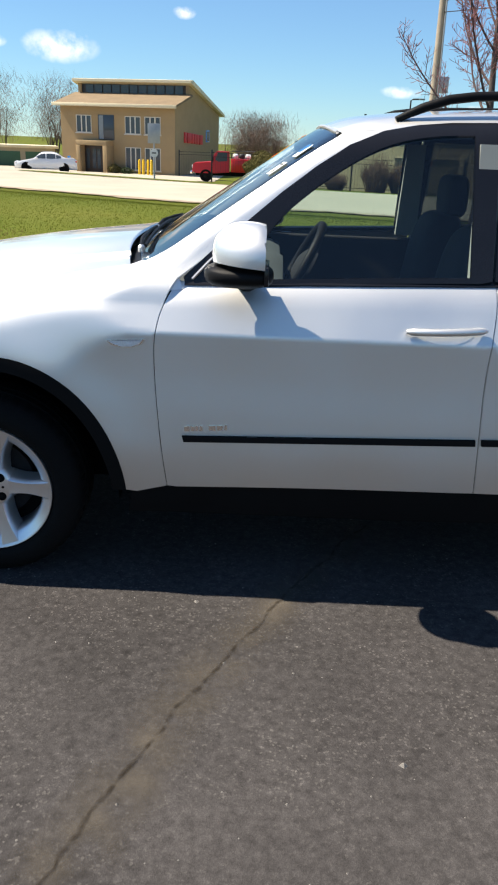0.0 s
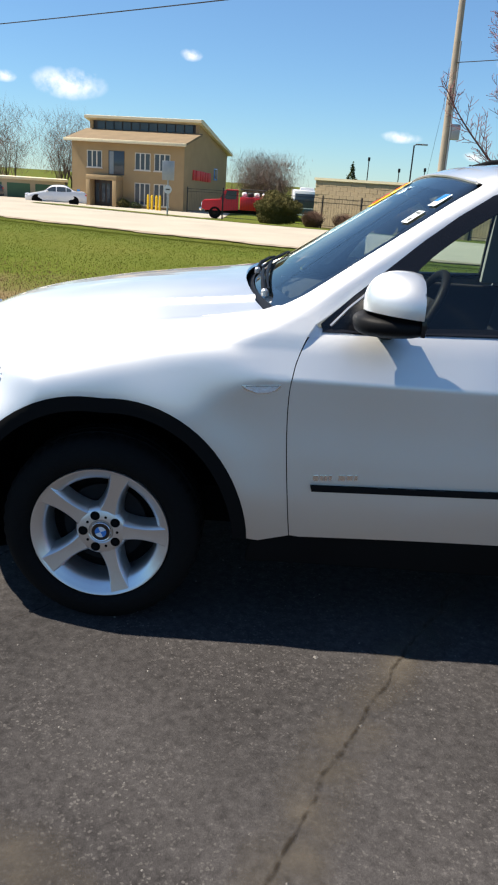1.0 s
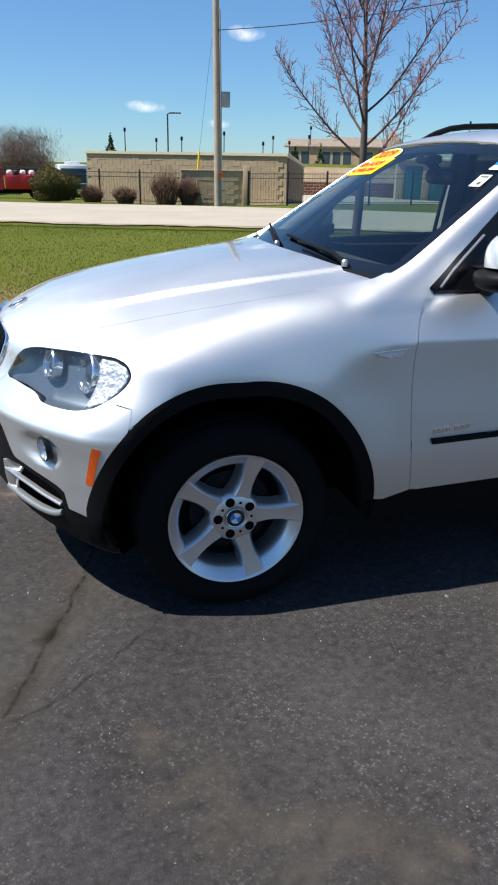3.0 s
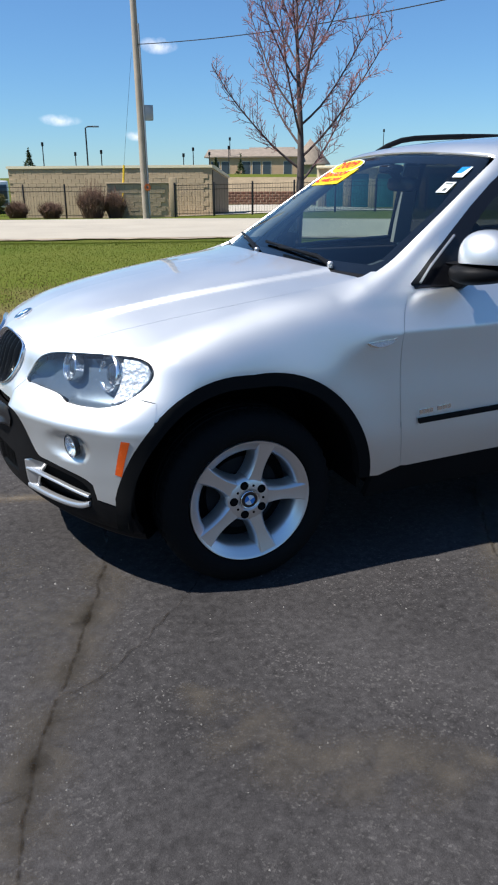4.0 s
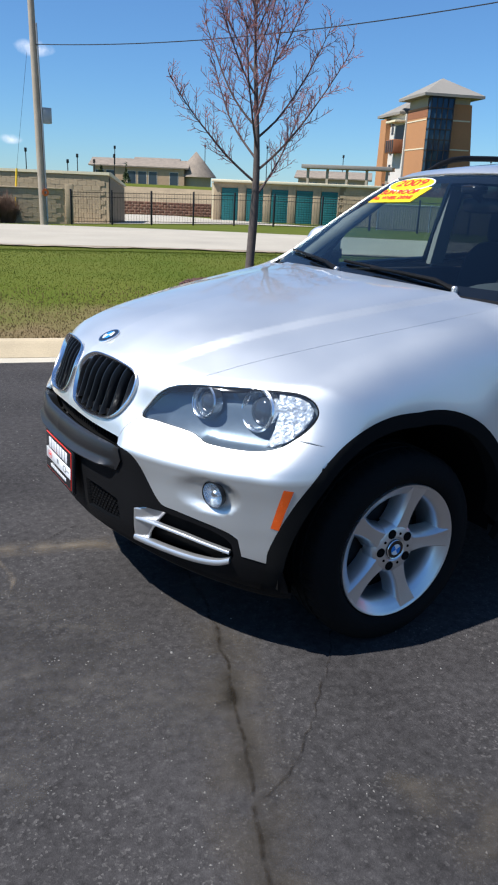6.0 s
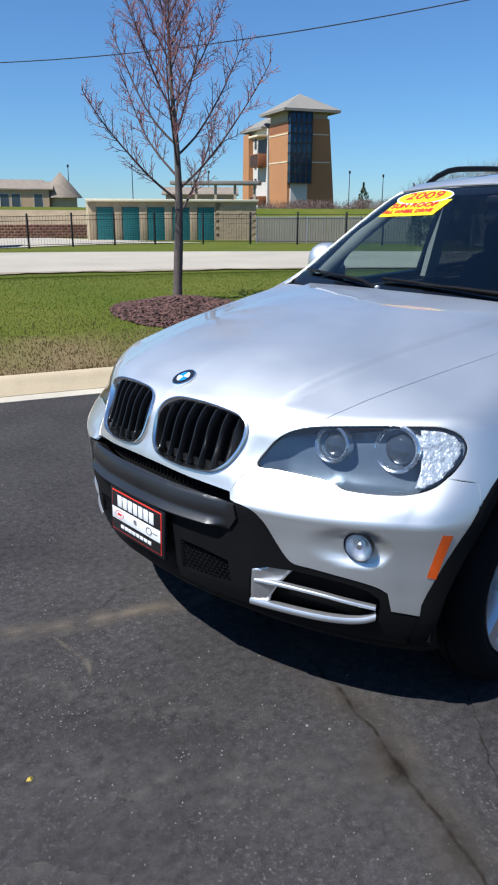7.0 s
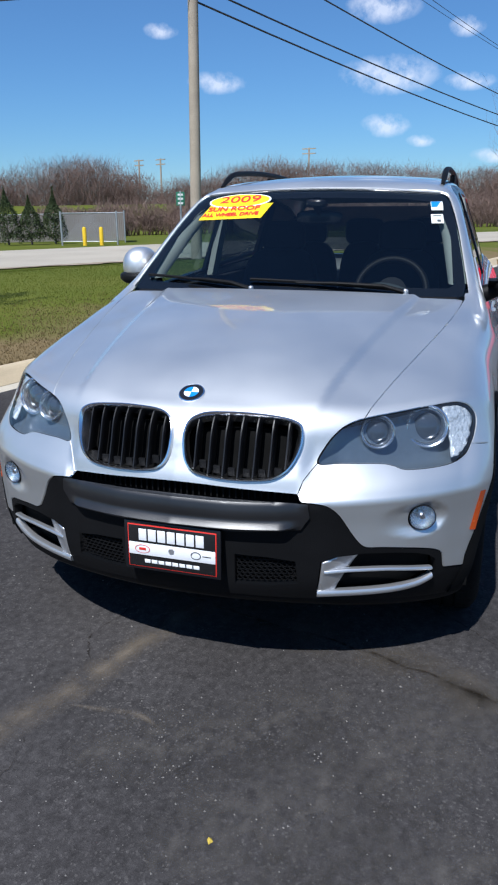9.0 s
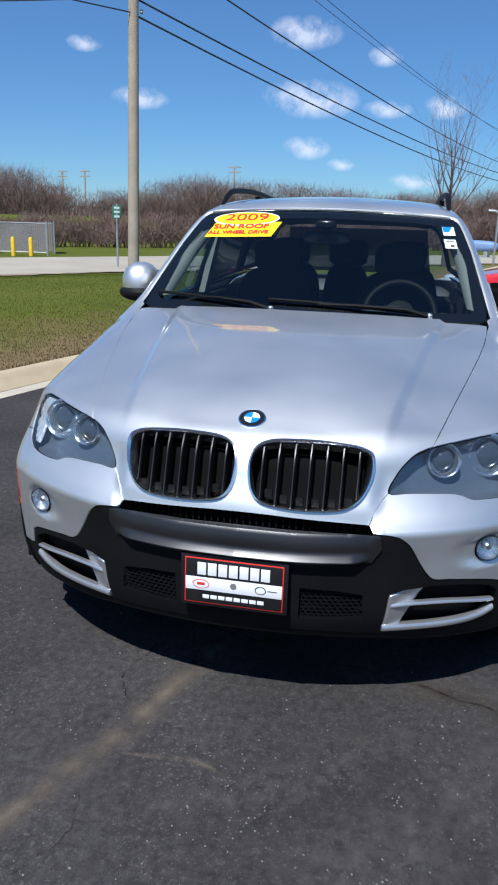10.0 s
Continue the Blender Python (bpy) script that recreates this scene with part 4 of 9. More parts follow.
for A, B in zip(rows, rows[1:]):
    for i in range(len(A) - 1):
        bm.faces.new((A[i], A[i + 1], B[i + 1], B[i]))
bmesh.ops.recalc_face_normals(bm, faces=bm.faces)
part("bumper_lip", bm, M_BLACK, car, "black rolled-under lower bumper edge")
for s in (1, -1):
    # recessed near-black sheet paints the shade inside the insert
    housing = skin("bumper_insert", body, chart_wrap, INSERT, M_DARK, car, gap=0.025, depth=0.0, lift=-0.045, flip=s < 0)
    skin("end_plate", body, chart_wrap, [(24.9, 0.350), (25.4, 0.466), (28, 0.481), (32.5, 0.486), (31.2, 0.46), (29.6, 0.42), (28.4, 0.38), (28, 0.35)], M_SATIN, housing, gap=0.010, depth=0.012, lift=lambda u, v: -0.003 - 0.030 * step(25, 33, u), flip=s < 0, label="satin silver end plate")
    trim_bar("upper_bar", [(25.8, 0.430), (30, 0.434), (36, 0.428), (40.5, 0.417), (45.2, 0.404)], 0.0062, 0.014, -0.006, housing, s)
    trim_bar("lower_bar", [(24.8, 0.350), (30, 0.349), (36, 0.346), (40, 0.348), (43.2, 0.358), (45.3, 0.376)], 0.0115, 0.018, -0.002, housing, s)

# honeycomb screens beside the plate, and the slot under the bonnet
for s in (1, -1):
    # backing sheet is near-black in place of shade behind the honeycomb
    screen_mesh = skin("lower_grille", body, chart_front, [(a, b) for a, b in MESH], M_DARK, car, gap=0.03, depth=0, lift=-0.05, flip=s < 0, label="black honeycomb grille")
    bm = bmesh.new()
    for r in range(9):
        for c in range(12):
            y, z = -0.197 - c * 0.0175 - (r % 2) * 0.00875, 0.392 + r * 0.0125
            if z > 0.499 - 0.10 * (-y - 0.195) or y < -0.386:
                continue
            o, w = chart_front(np.array([y]), np.array([z]))
            p = cast(body, o, w)[0]
            cell = [(p[0] + 0.018, y + 0.0085 * math.cos(k * math.pi / 3), z + 0.0062 * math.sin(k * math.pi / 3)) for k in range(6)]
            for k in range(6):
                tube(bm, [cell[k], cell[(k + 1) % 6]], 0.0016, 4, False)
    if s < 0:
        for v in bm.verts:
            v.co.y = -v.co.y
        bmesh.ops.reverse_faces(bm, faces=bm.faces)
    part("honeycomb", bm, M_BLACK, screen_mesh)
# the slot's inner shade is painted as a near-black sheet
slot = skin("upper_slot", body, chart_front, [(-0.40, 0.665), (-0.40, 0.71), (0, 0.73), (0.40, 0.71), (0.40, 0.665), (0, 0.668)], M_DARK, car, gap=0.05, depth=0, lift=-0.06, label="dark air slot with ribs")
bm = bmesh.new()
for i in range(38):
    y = -0.37 + i * 0.02
    o, w = chart_front(np.array([y]), np.array([0.69]))
    p = cast(body, o, w)[0]
    box(bm, p[0] + 0.035, y - 0.0025, 0.670, p[0] + 0.055, y + 0.0025, 0.712)
part("rib", bm, M_TRIM, slot)

# kidney grilles
for s in (1, -1):
    # near-black backing stands in for the shade behind the slats
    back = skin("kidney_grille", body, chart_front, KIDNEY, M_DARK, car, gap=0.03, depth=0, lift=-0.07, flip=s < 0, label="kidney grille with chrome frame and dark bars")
    ring3 = on_skin(body, chart_front, KIDNEY)
    nn = normals(body, ring3)
    c2 = np.array(KIDNEY).mean(0)
    bm = bmesh.new()
    loops = []
    for grow, out in ((1.0, -0.02), (1.005, 0.004), (0.992, 0.011), (0.965, 0.012), (0.945, 0.007), (0.940, -0.004), (0.936, -0.03)):
        q = c2 + (np.array(KIDNEY) - c2) * grow
        q3 = on_skin(body, chart_front, q) + nn * out
        loops.append([bm.verts.new((a, s * b, c)) for a, b, c in q3])
    for A, B in zip(loops, loops[1:]):
        for k in range(len(A)):
            bm.faces.new((A[k], A[(k + 1) % len(A)], B[(k + 1) % len(A)], B[k]))
    bmesh.ops.recalc_face_normals(bm, faces=bm.faces)
    part("chrome_frame", bm, M_CHROME, back, "bright chrome frame")
    poly = np.array(KIDNEY)
    for i in range(7):
        y = -0.057 - i * 0.0470
        zs = np.linspace(0.70, 0.95, 120)
        inside = zs[within(np.stack([0 * zs + y, zs], 1), c2 + (poly - c2) * 0.95)]
        lo, hi = inside.min(), inside.max()
        bm = bmesh.new()
        rows = []
        for z in np.linspace(lo, hi, 9):
            o, w = chart_front(np.array([y]), np.array([z]))
            p = cast(body, o, w)[0]
            rows.append([bm.verts.new((p[0] + dx, s * (y + dy), z)) for dx, dy in ((0.055, -0.0050), (0.012, -0.0042), (0.006, -0.0018), (0.006, 0.0018), (0.012, 0.0042), (0.055, 0.0050))])
        for A, B in zip(rows, rows[1:]):
            for k in range(5):
                bm.faces.new((A[k], A[k + 1], B[k + 1], B[k]))
        bmesh.ops.recalc_face_normals(bm, faces=bm.faces)
        part("slat", bm, M_SLAT, back)
        o, w = chart_front(np.array([y - 0.0235]), np.array([lo + 0.012]))
        p = cast(body, o, w)[0]
        if i < 6:
            bm = bmesh.new()
            box(bm, p[0] + 0.02, s * (y - 0.0235) - 0.012, lo - 0.004, p[0] + 0.030, s * (y - 0.0235) + 0.012, lo + 0.022, 0.002)
            part("clip", bm, M_BLACK, back)


def at_skin(field, p, y_axis=(0, 0, 1), out=0.0):
    """A frame on the car's skin: z along the outward normal, y upwards."""
    p = np.array([p], float)
    n = Vector(normals(field, p)[0])
    yv = (Vector(y_axis) - n * n.dot(Vector(y_axis))).normalized()
    xv = yv.cross(n)
    m = Matrix((xv, yv, n)).transposed().to_4x4()
    return Matrix.Translation(Vector(p[0]) + n * out) @ m


def mirror_y(bm):
    for v in bm.verts:
        v.co.y = -v.co.y
    bmesh.ops.reverse_faces(bm, faces=bm.faces)
    return bm


# roundel on the bonnet
def roundel(parent, m, r):
    """A disc with a dark ring and four quarters, blue and white by turns."""
    part("ring", lathe(bmesh.new(), [(r, -0.002), (r, 0.002), (r * 0.96, 0.0035), (r * 0.62, 0.004), (0, 0.004)], m, 40), M_BADGEBLACK, parent, "black ring")
    part("rim", lathe(bmesh.new(), [(r * 1.04, -0.002), (r * 1.05, 0.002), (r * 1.0, 0.0042), (r * 0.95, 0.0035)], m, 40), M_CHROME, parent, "thin chrome rim")
    for q in range(4):
        bm = bmesh.new()
        arc = [bm.verts.new(m @ Vector((r * 0.60 * math.cos(a), r * 0.60 * math.sin(a), 0.0052))) for a in np.linspace(q * math.pi / 2, (q + 1) * math.pi / 2, 9)]
        bm.faces.new([bm.verts.new(m @ Vector((0, 0, 0.0056)))] + arc)
        part("quarter", bm, M_BLUE if q % 2 else M_WHITE, parent, "blue quarter" if q % 2 else "white quarter", smooth=False)


badge = part("badge", lathe(bmesh.new(), [(0.040, -0.006), (0.041, 0.0)], at_skin(body, (-0.676, 0, 0.9625)), 40), M_BADGEBLACK, car, "round badge with blue and white quarters")
roundel(badge, at_skin(body, (-0.676, 0, 0.9625), out=0.001), 0.041)

# head lamps
for s in (1, -1):
    bowl = skin("headlight", body, chart_wrap, LAMP, M_LAMPGREY, car, gap=0.022, depth=0.0, lift=lambda u, v: -0.012 - 0.045 * step(0, 0.03, np.minimum(v - 0.742, 0.93 - v)) * step(24, 30, u) * step(60, 54, u), flip=s < 0, label="clear-lens headlight with two round projectors")
    skin("lens", body, chart_wrap, LAMP, M_LAMPGLASS, bowl, gap=0.022, depth=0.004, lift=0.0, flip=s < 0, shrink=0.004, label="clear slightly hazy lens").visible_shadow = False
    skin("seal", body, chart_wrap, LAMP, M_BLACK, bowl, holes=[[tuple(q) for q in np.array([45, 0.83]) + (np.array(LAMP) - np.array([45, 0.83])) * 0.985]], gap=0.012, depth=0.01, lift=-0.004, flip=s < 0)
    for u, v, r, back in ((46.8, 0.850, 0.060, 0.036), (36.6, 0.853, 0.047, 0.032)):
        p = on_skin(body, chart_wrap, [(u, v)])[0]
        aim = Matrix.Translation((p[0] + back, p[1] + 0.012, p[2])) @ pose(0, 0, 0, 0, -78, 14)
        ring = lathe(bmesh.new(), [(r * 1.18, -0.03), (r * 1.18, 0.002), (r * 1.10, 0.006), (r * 1.04, 0.004), (r, -0.004), (r * 0.97, 0.001), (r * 0.92, -0.002), (r * 0.86, -0.02), (r * 0.80, -0.03)], aim, 40)
        pr = part("projector", mirror_y(ring) if s < 0 else ring, M_LAMPCHROME, bowl, "chrome projector ring")
        lens = lathe(bmesh.new(), [(r * 0.82, -0.026), (r * 0.7, -0.012), (r * 0.45, -0.003), (0, 0.001)], aim, 32)
        part("projector_lens", mirror_y(lens) if s < 0 else lens, material("dark_lens", (0.05, 0.06, 0.075), 0.06, metal=0.2, vary=0.05, coat=1.0), pr, "dark glass lens")
    skin("turn_signal", body, chart_wrap, [(51.6, 0.914), (54.9, 0.910), (57.0, 0.895), (57.9, 0.871), (57.5, 0.847), (56.1, 0.818), (54.2, 0.791), (51.6, 0.769), (50.2, 0.768), (51.3, 0.81), (51.6, 0.85)], M_CRYSTAL, bowl, gap=0.008, depth=0.01,
         lift=lambda u, v: -0.015 + 0.0034 * np.abs(np.sin(u * 1.9 + v * 10)) + 0.0022 * np.abs(np.sin(v * 95)), flip=s < 0, label="faceted clear turn signal")

# fog lamps
for s in (1, -1):
    p = (-0.634, -0.753, 0.597)
    m = Matrix.Translation(Vector(p) - Vector(fog_n) * 0.016) @ Matrix((Vector(fog_u).cross(Vector(fog_n)), Vector(fog_u), Vector(fog_n))).transposed().to_4x4() @ Matrix.Diagonal((0.85, 0.85, 1, 1))
    bezel = lathe(bmesh.new(), [(0.0505, 0.004), (0.0500, 0.012), (0.0480, 0.011), (0.0475, -0.01)], m, 36)
    fog = part("fog_light", mirror_y(bezel) if s < 0 else bezel, M_GLOSSBLACK, car, "round fog light in the bumper")
    bowl = lathe(bmesh.new(), [(0.0472, 0.009), (0.044, -0.002), (0.035, -0.014), (0.018, -0.022), (0, -0.024)], m, 36)
    part("reflector", mirror_y(bowl) if s < 0 else bowl, M_FOGBOWL, fog, "bright faceted reflector bowl")
    cap = lathe(bmesh.new(), [(0.014, -0.02), (0.014, 0.0), (0.010, 0.004), (0, 0.005)], m, 20)
    part("bulb_cap", mirror_y(cap) if s < 0 else cap, M_CHROME, fog)
    lens = lathe(bmesh.new(), [(0.0474, 0.011), (0.032, 0.016), (0, 0.018)], m, 36)
    part("lens", mirror_y(lens) if s < 0 else lens, M_FOGLENS, fog).visible_shadow = False
pair("side_reflector", body, chart_wrap, [(55.2, 0.645), (53.7, 0.650), (52.8, 0.585), (52.0, 0.520), (53.3, 0.514), (54.1, 0.575)], M_ORANGE, car, gap=0.010, depth=0.005, lift=0.0025, label="orange side reflector")
pair("repeater_seat", body, chart_side, [(0.470, 0.9235), (0.598, 0.9325), (0.586, 0.916), (0.557, 0.904), (0.518, 0.902), (0.482, 0.911)], M_CHROME, car, gap=0.008, depth=0.006, lift=0.004)
pair("side_repeater", body, chart_side, [(0.478, 0.922), (0.59, 0.930), (0.58, 0.918), (0.555, 0.908), (0.52, 0.906), (0.49, 0.916)], M_CLEARLAMP, car, gap=0.008, depth=0.008, lift=0.010, label="clear side repeater lamp")

# doors and rear body
SILL = curve([(0.60, 0.384), (1.08, 0.402), (1.76, 0.415), (2.45, 0.425)])
belt = curve([(0.70, 1.116), (0.88, 1.108), (1.04, 1.116), (1.23, 1.128), (1.76, 1.150), (2.7, 1.185), (3.9, 1.22)])
REAR_GAP = smooth_line([(1.752, 1.14), (1.750, 1.05), (1.738, 0.95), (1.736, 0.83), (1.742, 0.69), (1.750, 0.54), (1.760, 0.416)], False, 3)
door_1 = [(x, z) for x, z in DOOR_GAP[::-1]] + [(x, float(belt(x)) - 0.006) for x in np.linspace(0.74, 1.72, 12)] + REAR_GAP + [(x, float(SILL(x))) for x in np.linspace(1.7, 0.70, 10)]
QUARTER_GAP = [q for q in REAR_ARCH if q[1] > 0.60 and q[0] < 2.80]
door_2 = [(x, z) for x, z in REAR_GAP[::-1]] + [(x, float(belt(x)) - 0.006) for x in np.linspace(1.80, 2.70, 10)] + [(2.72, 1.0), (2.66, 0.90)] + QUARTER_GAP + [(2.44, 0.50), (2.43, 0.43)] + [(x, float(SILL(x))) for x in np.linspace(2.4, 1.8, 6)]
doors = pair("front_door", body, chart_side, door_1, M_PAINT, car, gap=0.013, shrink=0.0022)
rear_doors = pair("rear_door", body, chart_side, door_2, M_PAINT, car, gap=0.035, shrink=0.0022)
quarter = [(2.73, 1.14), (3.30, 1.15), (3.80, 1.15), (3.90, 1.0), (3.90, 0.55), (3.86, 0.40)] + [q for q in REAR_ARCH if q[1] > 0.40 and q[0] > 2.93] + [q for q in REAR_ARCH if 2.80 < q[0] <= 2.93] + [(2.67, 0.90), (2.725, 1.0)]
pair("rear_quarter", body, chart_side, quarter, M_PAINT, car, gap=0.04)
skin("tailgate", body, chart_tail, [(-0.86, 0.45), (0.86, 0.45), (0.86, 1.12), (-0.86, 1.12)], M_PAINT, car, gap=0.06)
skin("rear_bumper", body, chart_tail, [(-0.86, 0.28), (0.86, 0.28), (0.86, 0.44), (-0.86, 0.44)], M_BLACK, car, gap=0.06, lift=0.02)
skin("tailgate_glass", cabin, chart_tail, [(-0.62, 1.16), (0.62, 1.16), (0.56, 1.52), (-0.56, 1.52)], M_PRIVACY, car, gap=0.06, depth=0.004)

for s in (0, 1):
    skin("moulding", body, chart_side, [(0.722, 0.596), (0.728, 0.575), (1.733, 0.606), (1.731, 0.628)], M_BLACK, doors[s], gap=0.02, depth=0.012, lift=0.011, flip=s == 1, label="black rub strip")
    skin("moulding", body, chart_side, [(1.752, 0.629), (1.755, 0.607), (2.44, 0.628), (2.44, 0.650)], M_BLACK, rear_doors[s], gap=0.025, depth=0.012, lift=0.011, flip=s == 1, label="black rub strip")
    for k, (a, b) in enumerate(((0.730, 0.748), (0.752, 0.765), (0.768, 0.778), (0.782, 0.793), (0.815, 0.838), (0.842, 0.862), (0.868, 0.878))):
        z = 0.612 + (a - 0.73) * 0.08
        skin("letter_bar", body, chart_side, [(a, z), (b, z + 0.001), (b, z + (0.018 if k else 0.02)), (a, z + 0.018)], M_CHROME, doors[s], gap=0.01, depth=0.003, lift=0.003, flip=s == 1)
    for dr, x0 in ((doors[s], 1.455), (rear_doors[s], 2.43)):
        dz = 0.0 if x0 < 2 else 0.03
        cup = skin("handle_cup", body, chart_side, smooth_line([(x0 + 0.06, 0.975 + dz), (x0 + 0.11, 1.010 + dz), (x0 + 0.19, 1.014 + dz), (x0 + 0.22, 0.985 + dz), (x0 + 0.17, 0.960 + dz), (x0 + 0.10, 0.958 + dz)], per=3), M_PAINT, dr, gap=0.012, depth=0.0, lift=0.0015, flip=s == 1)
        bm = bmesh.new()
        pts, rad = [], []
        for f in np.linspace(0, 1, 15):
            x = x0 + 0.262 * f
            z = 0.994 + 0.012 * f + dz
            o, w = chart_side(np.array([x]), np.array([z]))
            q = cast(body, o, w)[0]
            pts.append((x, q[1] - 0.030 * math.sin(math.pi * min(max(f, 0.04), 0.96)) ** 0.5 - 0.004, z))
            rad.append(0.0125 if 0.05 < f < 0.95 else 0.007)
        tube(bm, pts, rad, 10)
        part("door_handle", mirror_y(bm) if s else bm, M_PAINT, dr, "body-coloured pull handle")
    # sill and arches
    skin("sill", body, chart_side, [(0.54, 0.372), (0.66, 0.388), (1.08, 0.398), (1.76, 0.411), (2.45, 0.42), (2.42, 0.30), (1.5, 0.27), (0.52, 0.265)], M_TRIM, car, gap=0.04, depth=0.03, lift=-0.006, flip=s == 1, label="black plastic sill")
    for arch, cx in ((ARCH, 0.0), (REAR_ARCH, 2.933)):
        hub = np.array([cx + 0.01, 0.345])
        low = [tuple(hub + (np.array(q) - hub) * 0.905) for q in arch]
        ring = list(arch) + low[::-1]
        if cx == 0:
            foot = [(-0.500, 0.36), (-0.497, 0.31), (-0.490, 0.275), (-0.442, 0.270), (-0.452, 0.31), (-0.456, 0.37)]
            ring = list(arch) + foot + low[::-1]
        skin("arch_trim", body, chart_side, ring, M_TRIM, car, gap=0.02, depth=0.07, lift=0.003, flip=s == 1, label="black plastic wheel-arch trim")
        sgn = -1 if s == 0 else 1
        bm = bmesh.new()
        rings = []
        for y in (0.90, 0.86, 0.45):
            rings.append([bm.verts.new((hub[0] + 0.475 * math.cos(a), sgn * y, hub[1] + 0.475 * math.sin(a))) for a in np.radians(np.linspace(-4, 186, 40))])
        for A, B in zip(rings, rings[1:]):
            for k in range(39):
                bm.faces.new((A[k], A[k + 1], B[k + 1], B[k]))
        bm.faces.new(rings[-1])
        # liner coloured near-black so the arch's shade is already in it
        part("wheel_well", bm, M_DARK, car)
    # windows
    WIN = [(0.715, 1.127), (0.814, 1.219), (0.922, 1.310), (1.029, 1.401), (1.137, 1.483), (1.245, 1.553), (1.357, 1.600), (1.47, 1.622), (1.583, 1.633), (1.735, 1.638)]
    frame_1 = WIN + [(1.735, 1.152)] + [(x, float(belt(x)) - 0.004) for x in np.linspace(1.70, 0.72, 14)]
    GLASS_1 = smooth_line([(0.925, 1.126), (0.947, 1.20), (1.028, 1.32), (1.142, 1.42), (1.27, 1.505), (1.38, 1.558), (1.50, 1.585), (1.60, 1.594)], False, 3) + [(1.655, 1.596), (1.66, 1.40), (1.665, 1.160), (1.30, 1.145)]
    fr = skin("window_frame", cabin, chart_side, frame_1, M_GLOSSBLACK, car, holes=[GLASS_1], gap=0.03, depth=0.02, flip=s == 1, label="gloss black door window frame")
    skin("door_window", cabin, chart_side, GLASS_1, M_GLASS, fr, gap=0.04, depth=0.004, lift=-0.006, flip=s == 1, label="side window glass").visible_shadow = False
    frame_2 = [(1.745, 1.152), (1.745, 1.638), (2.1, 1.636), (2.45, 1.615), (2.72, 1.58), (2.74, 1.19)]
    GLASS_2 = [(1.80, 1.175), (1.80, 1.592), (2.1, 1.588), (2.45, 1.565), (2.62, 1.54), (2.68, 1.21)]
    fr = skin("window_frame", cabin, chart_side, frame_2, M_GLOSSBLACK, car, holes=[GLASS_2], gap=0.04, depth=0.02, flip=s == 1, label="gloss black door window frame")
    skin("door_window", cabin, chart_side, GLASS_2, M_PRIVACY, fr, gap=0.05, depth=0.004, lift=-0.006, flip=s == 1, label="side window glass").visible_shadow = False
    frame_3 = [(2.75, 1.19), (2.73, 1.58), (3.1, 1.53), (3.42, 1.44), (3.50, 1.22)]
    GLASS_3 = [(2.80, 1.215), (2.79, 1.535), (3.1, 1.485), (3.36, 1.41), (3.42, 1.24)]
    fr = skin("window_frame", cabin, chart_side, frame_3, M_GLOSSBLACK, car, holes=[GLASS_3], gap=0.05, depth=0.02, flip=s == 1, label="gloss black quarter window frame")
    skin("quarter_window", cabin, chart_side, GLASS_3, M_PRIVACY, fr, gap=0.06, depth=0.004, lift=-0.006, flip=s == 1).visible_shadow = False
    # chrome-grey line along the mirror triangle
    bm = bmesh.new()
    q = on_skin(cabin, chart_side, [(0.745, 1.122), (0.80, 1.180), (0.86, 1.232), (0.93, 1.292)])
    tube(bm, [(a, b - 0.004, c) for a, b, c in q], 0.005, 6)
    part("window_bead", mirror_y(bm) if s else bm, M_SATIN, car)
    # belt strip
    skin("belt_strip", body, chart_side, [(0.72, 1.100), (1.74, 1.132), (2.74, 1.168), (2.74, 1.184), (1.74, 1.148), (1.23, 1.125), (1.04, 1.113), (0.88, 1.104), (0.72, 1.112)], M_GLOSSBLACK, car, gap=0.03, depth=0.01, lift=0.006, flip=s == 1)
    # front pillar
    edge = on_skin(cabin, chart_screen, smooth_line([(-0.795, 1.150), (-0.800, 1.20), (-0.772, 1.30), (-0.728, 1.44), (-0.676, 1.56), (-0.645, 1.592)], False, 4))
    lining = bmesh.new()
    rows = []
    for y, z in smooth_line([(-0.752, 1.200), (-0.722, 1.30), (-0.690, 1.40), (-0.640, 1.50), (-0.595, 1.545)], False, 3):
        q = on_skin(cabin, chart_screen, [(y, z)])[0]
        rows.append([lining.verts.new((q[0] + dx, (q[1] + dy) * (-1 if s == 1 else 1), q[2] - 0.01)) for dx, dy in ((0.012, -0.004), (0.03, 0.016), (0.07, 0.036), (0.105, 0.042), (0.12, 0.02), (0.10, -0.04))])
    for A, B in zip(rows, rows[1:]):
        for k in range(5):
            lining.faces.new((A[k], A[k + 1], B[k + 1], B[k]))
    bmesh.ops.recalc_face_normals(lining, faces=lining.faces)
    part("pillar_lining", lining, M_LINER, car, "pale grey pillar lining")
    pillar = np.concatenate([on_chart(edge, chart_pillar), moved(cabin, [(1.19, 1.585)] + WIN[6::-1], chart_side, chart_pillar)[1:], on_chart([(0.69, -0.866, 1.108), (0.642, -0.8585, 1.135), (0.60, -0.82, 1.142)], chart_pillar)])
    skin("front_pillar", whole, chart_pillar, pillar, M_PAINT, car, gap=0.02, depth=0.012, flip=s == 1)

# added paint-coloured patch, so the gap at the pillar foot looks filled
pair("pillar_base", whole, chart_side, [(0.652, 1.085), (0.664, 1.128), (0.700, 1.132), (0.716, 1.095)], M_PAINT, car, gap=0.010, depth=0, lift=-0.012)

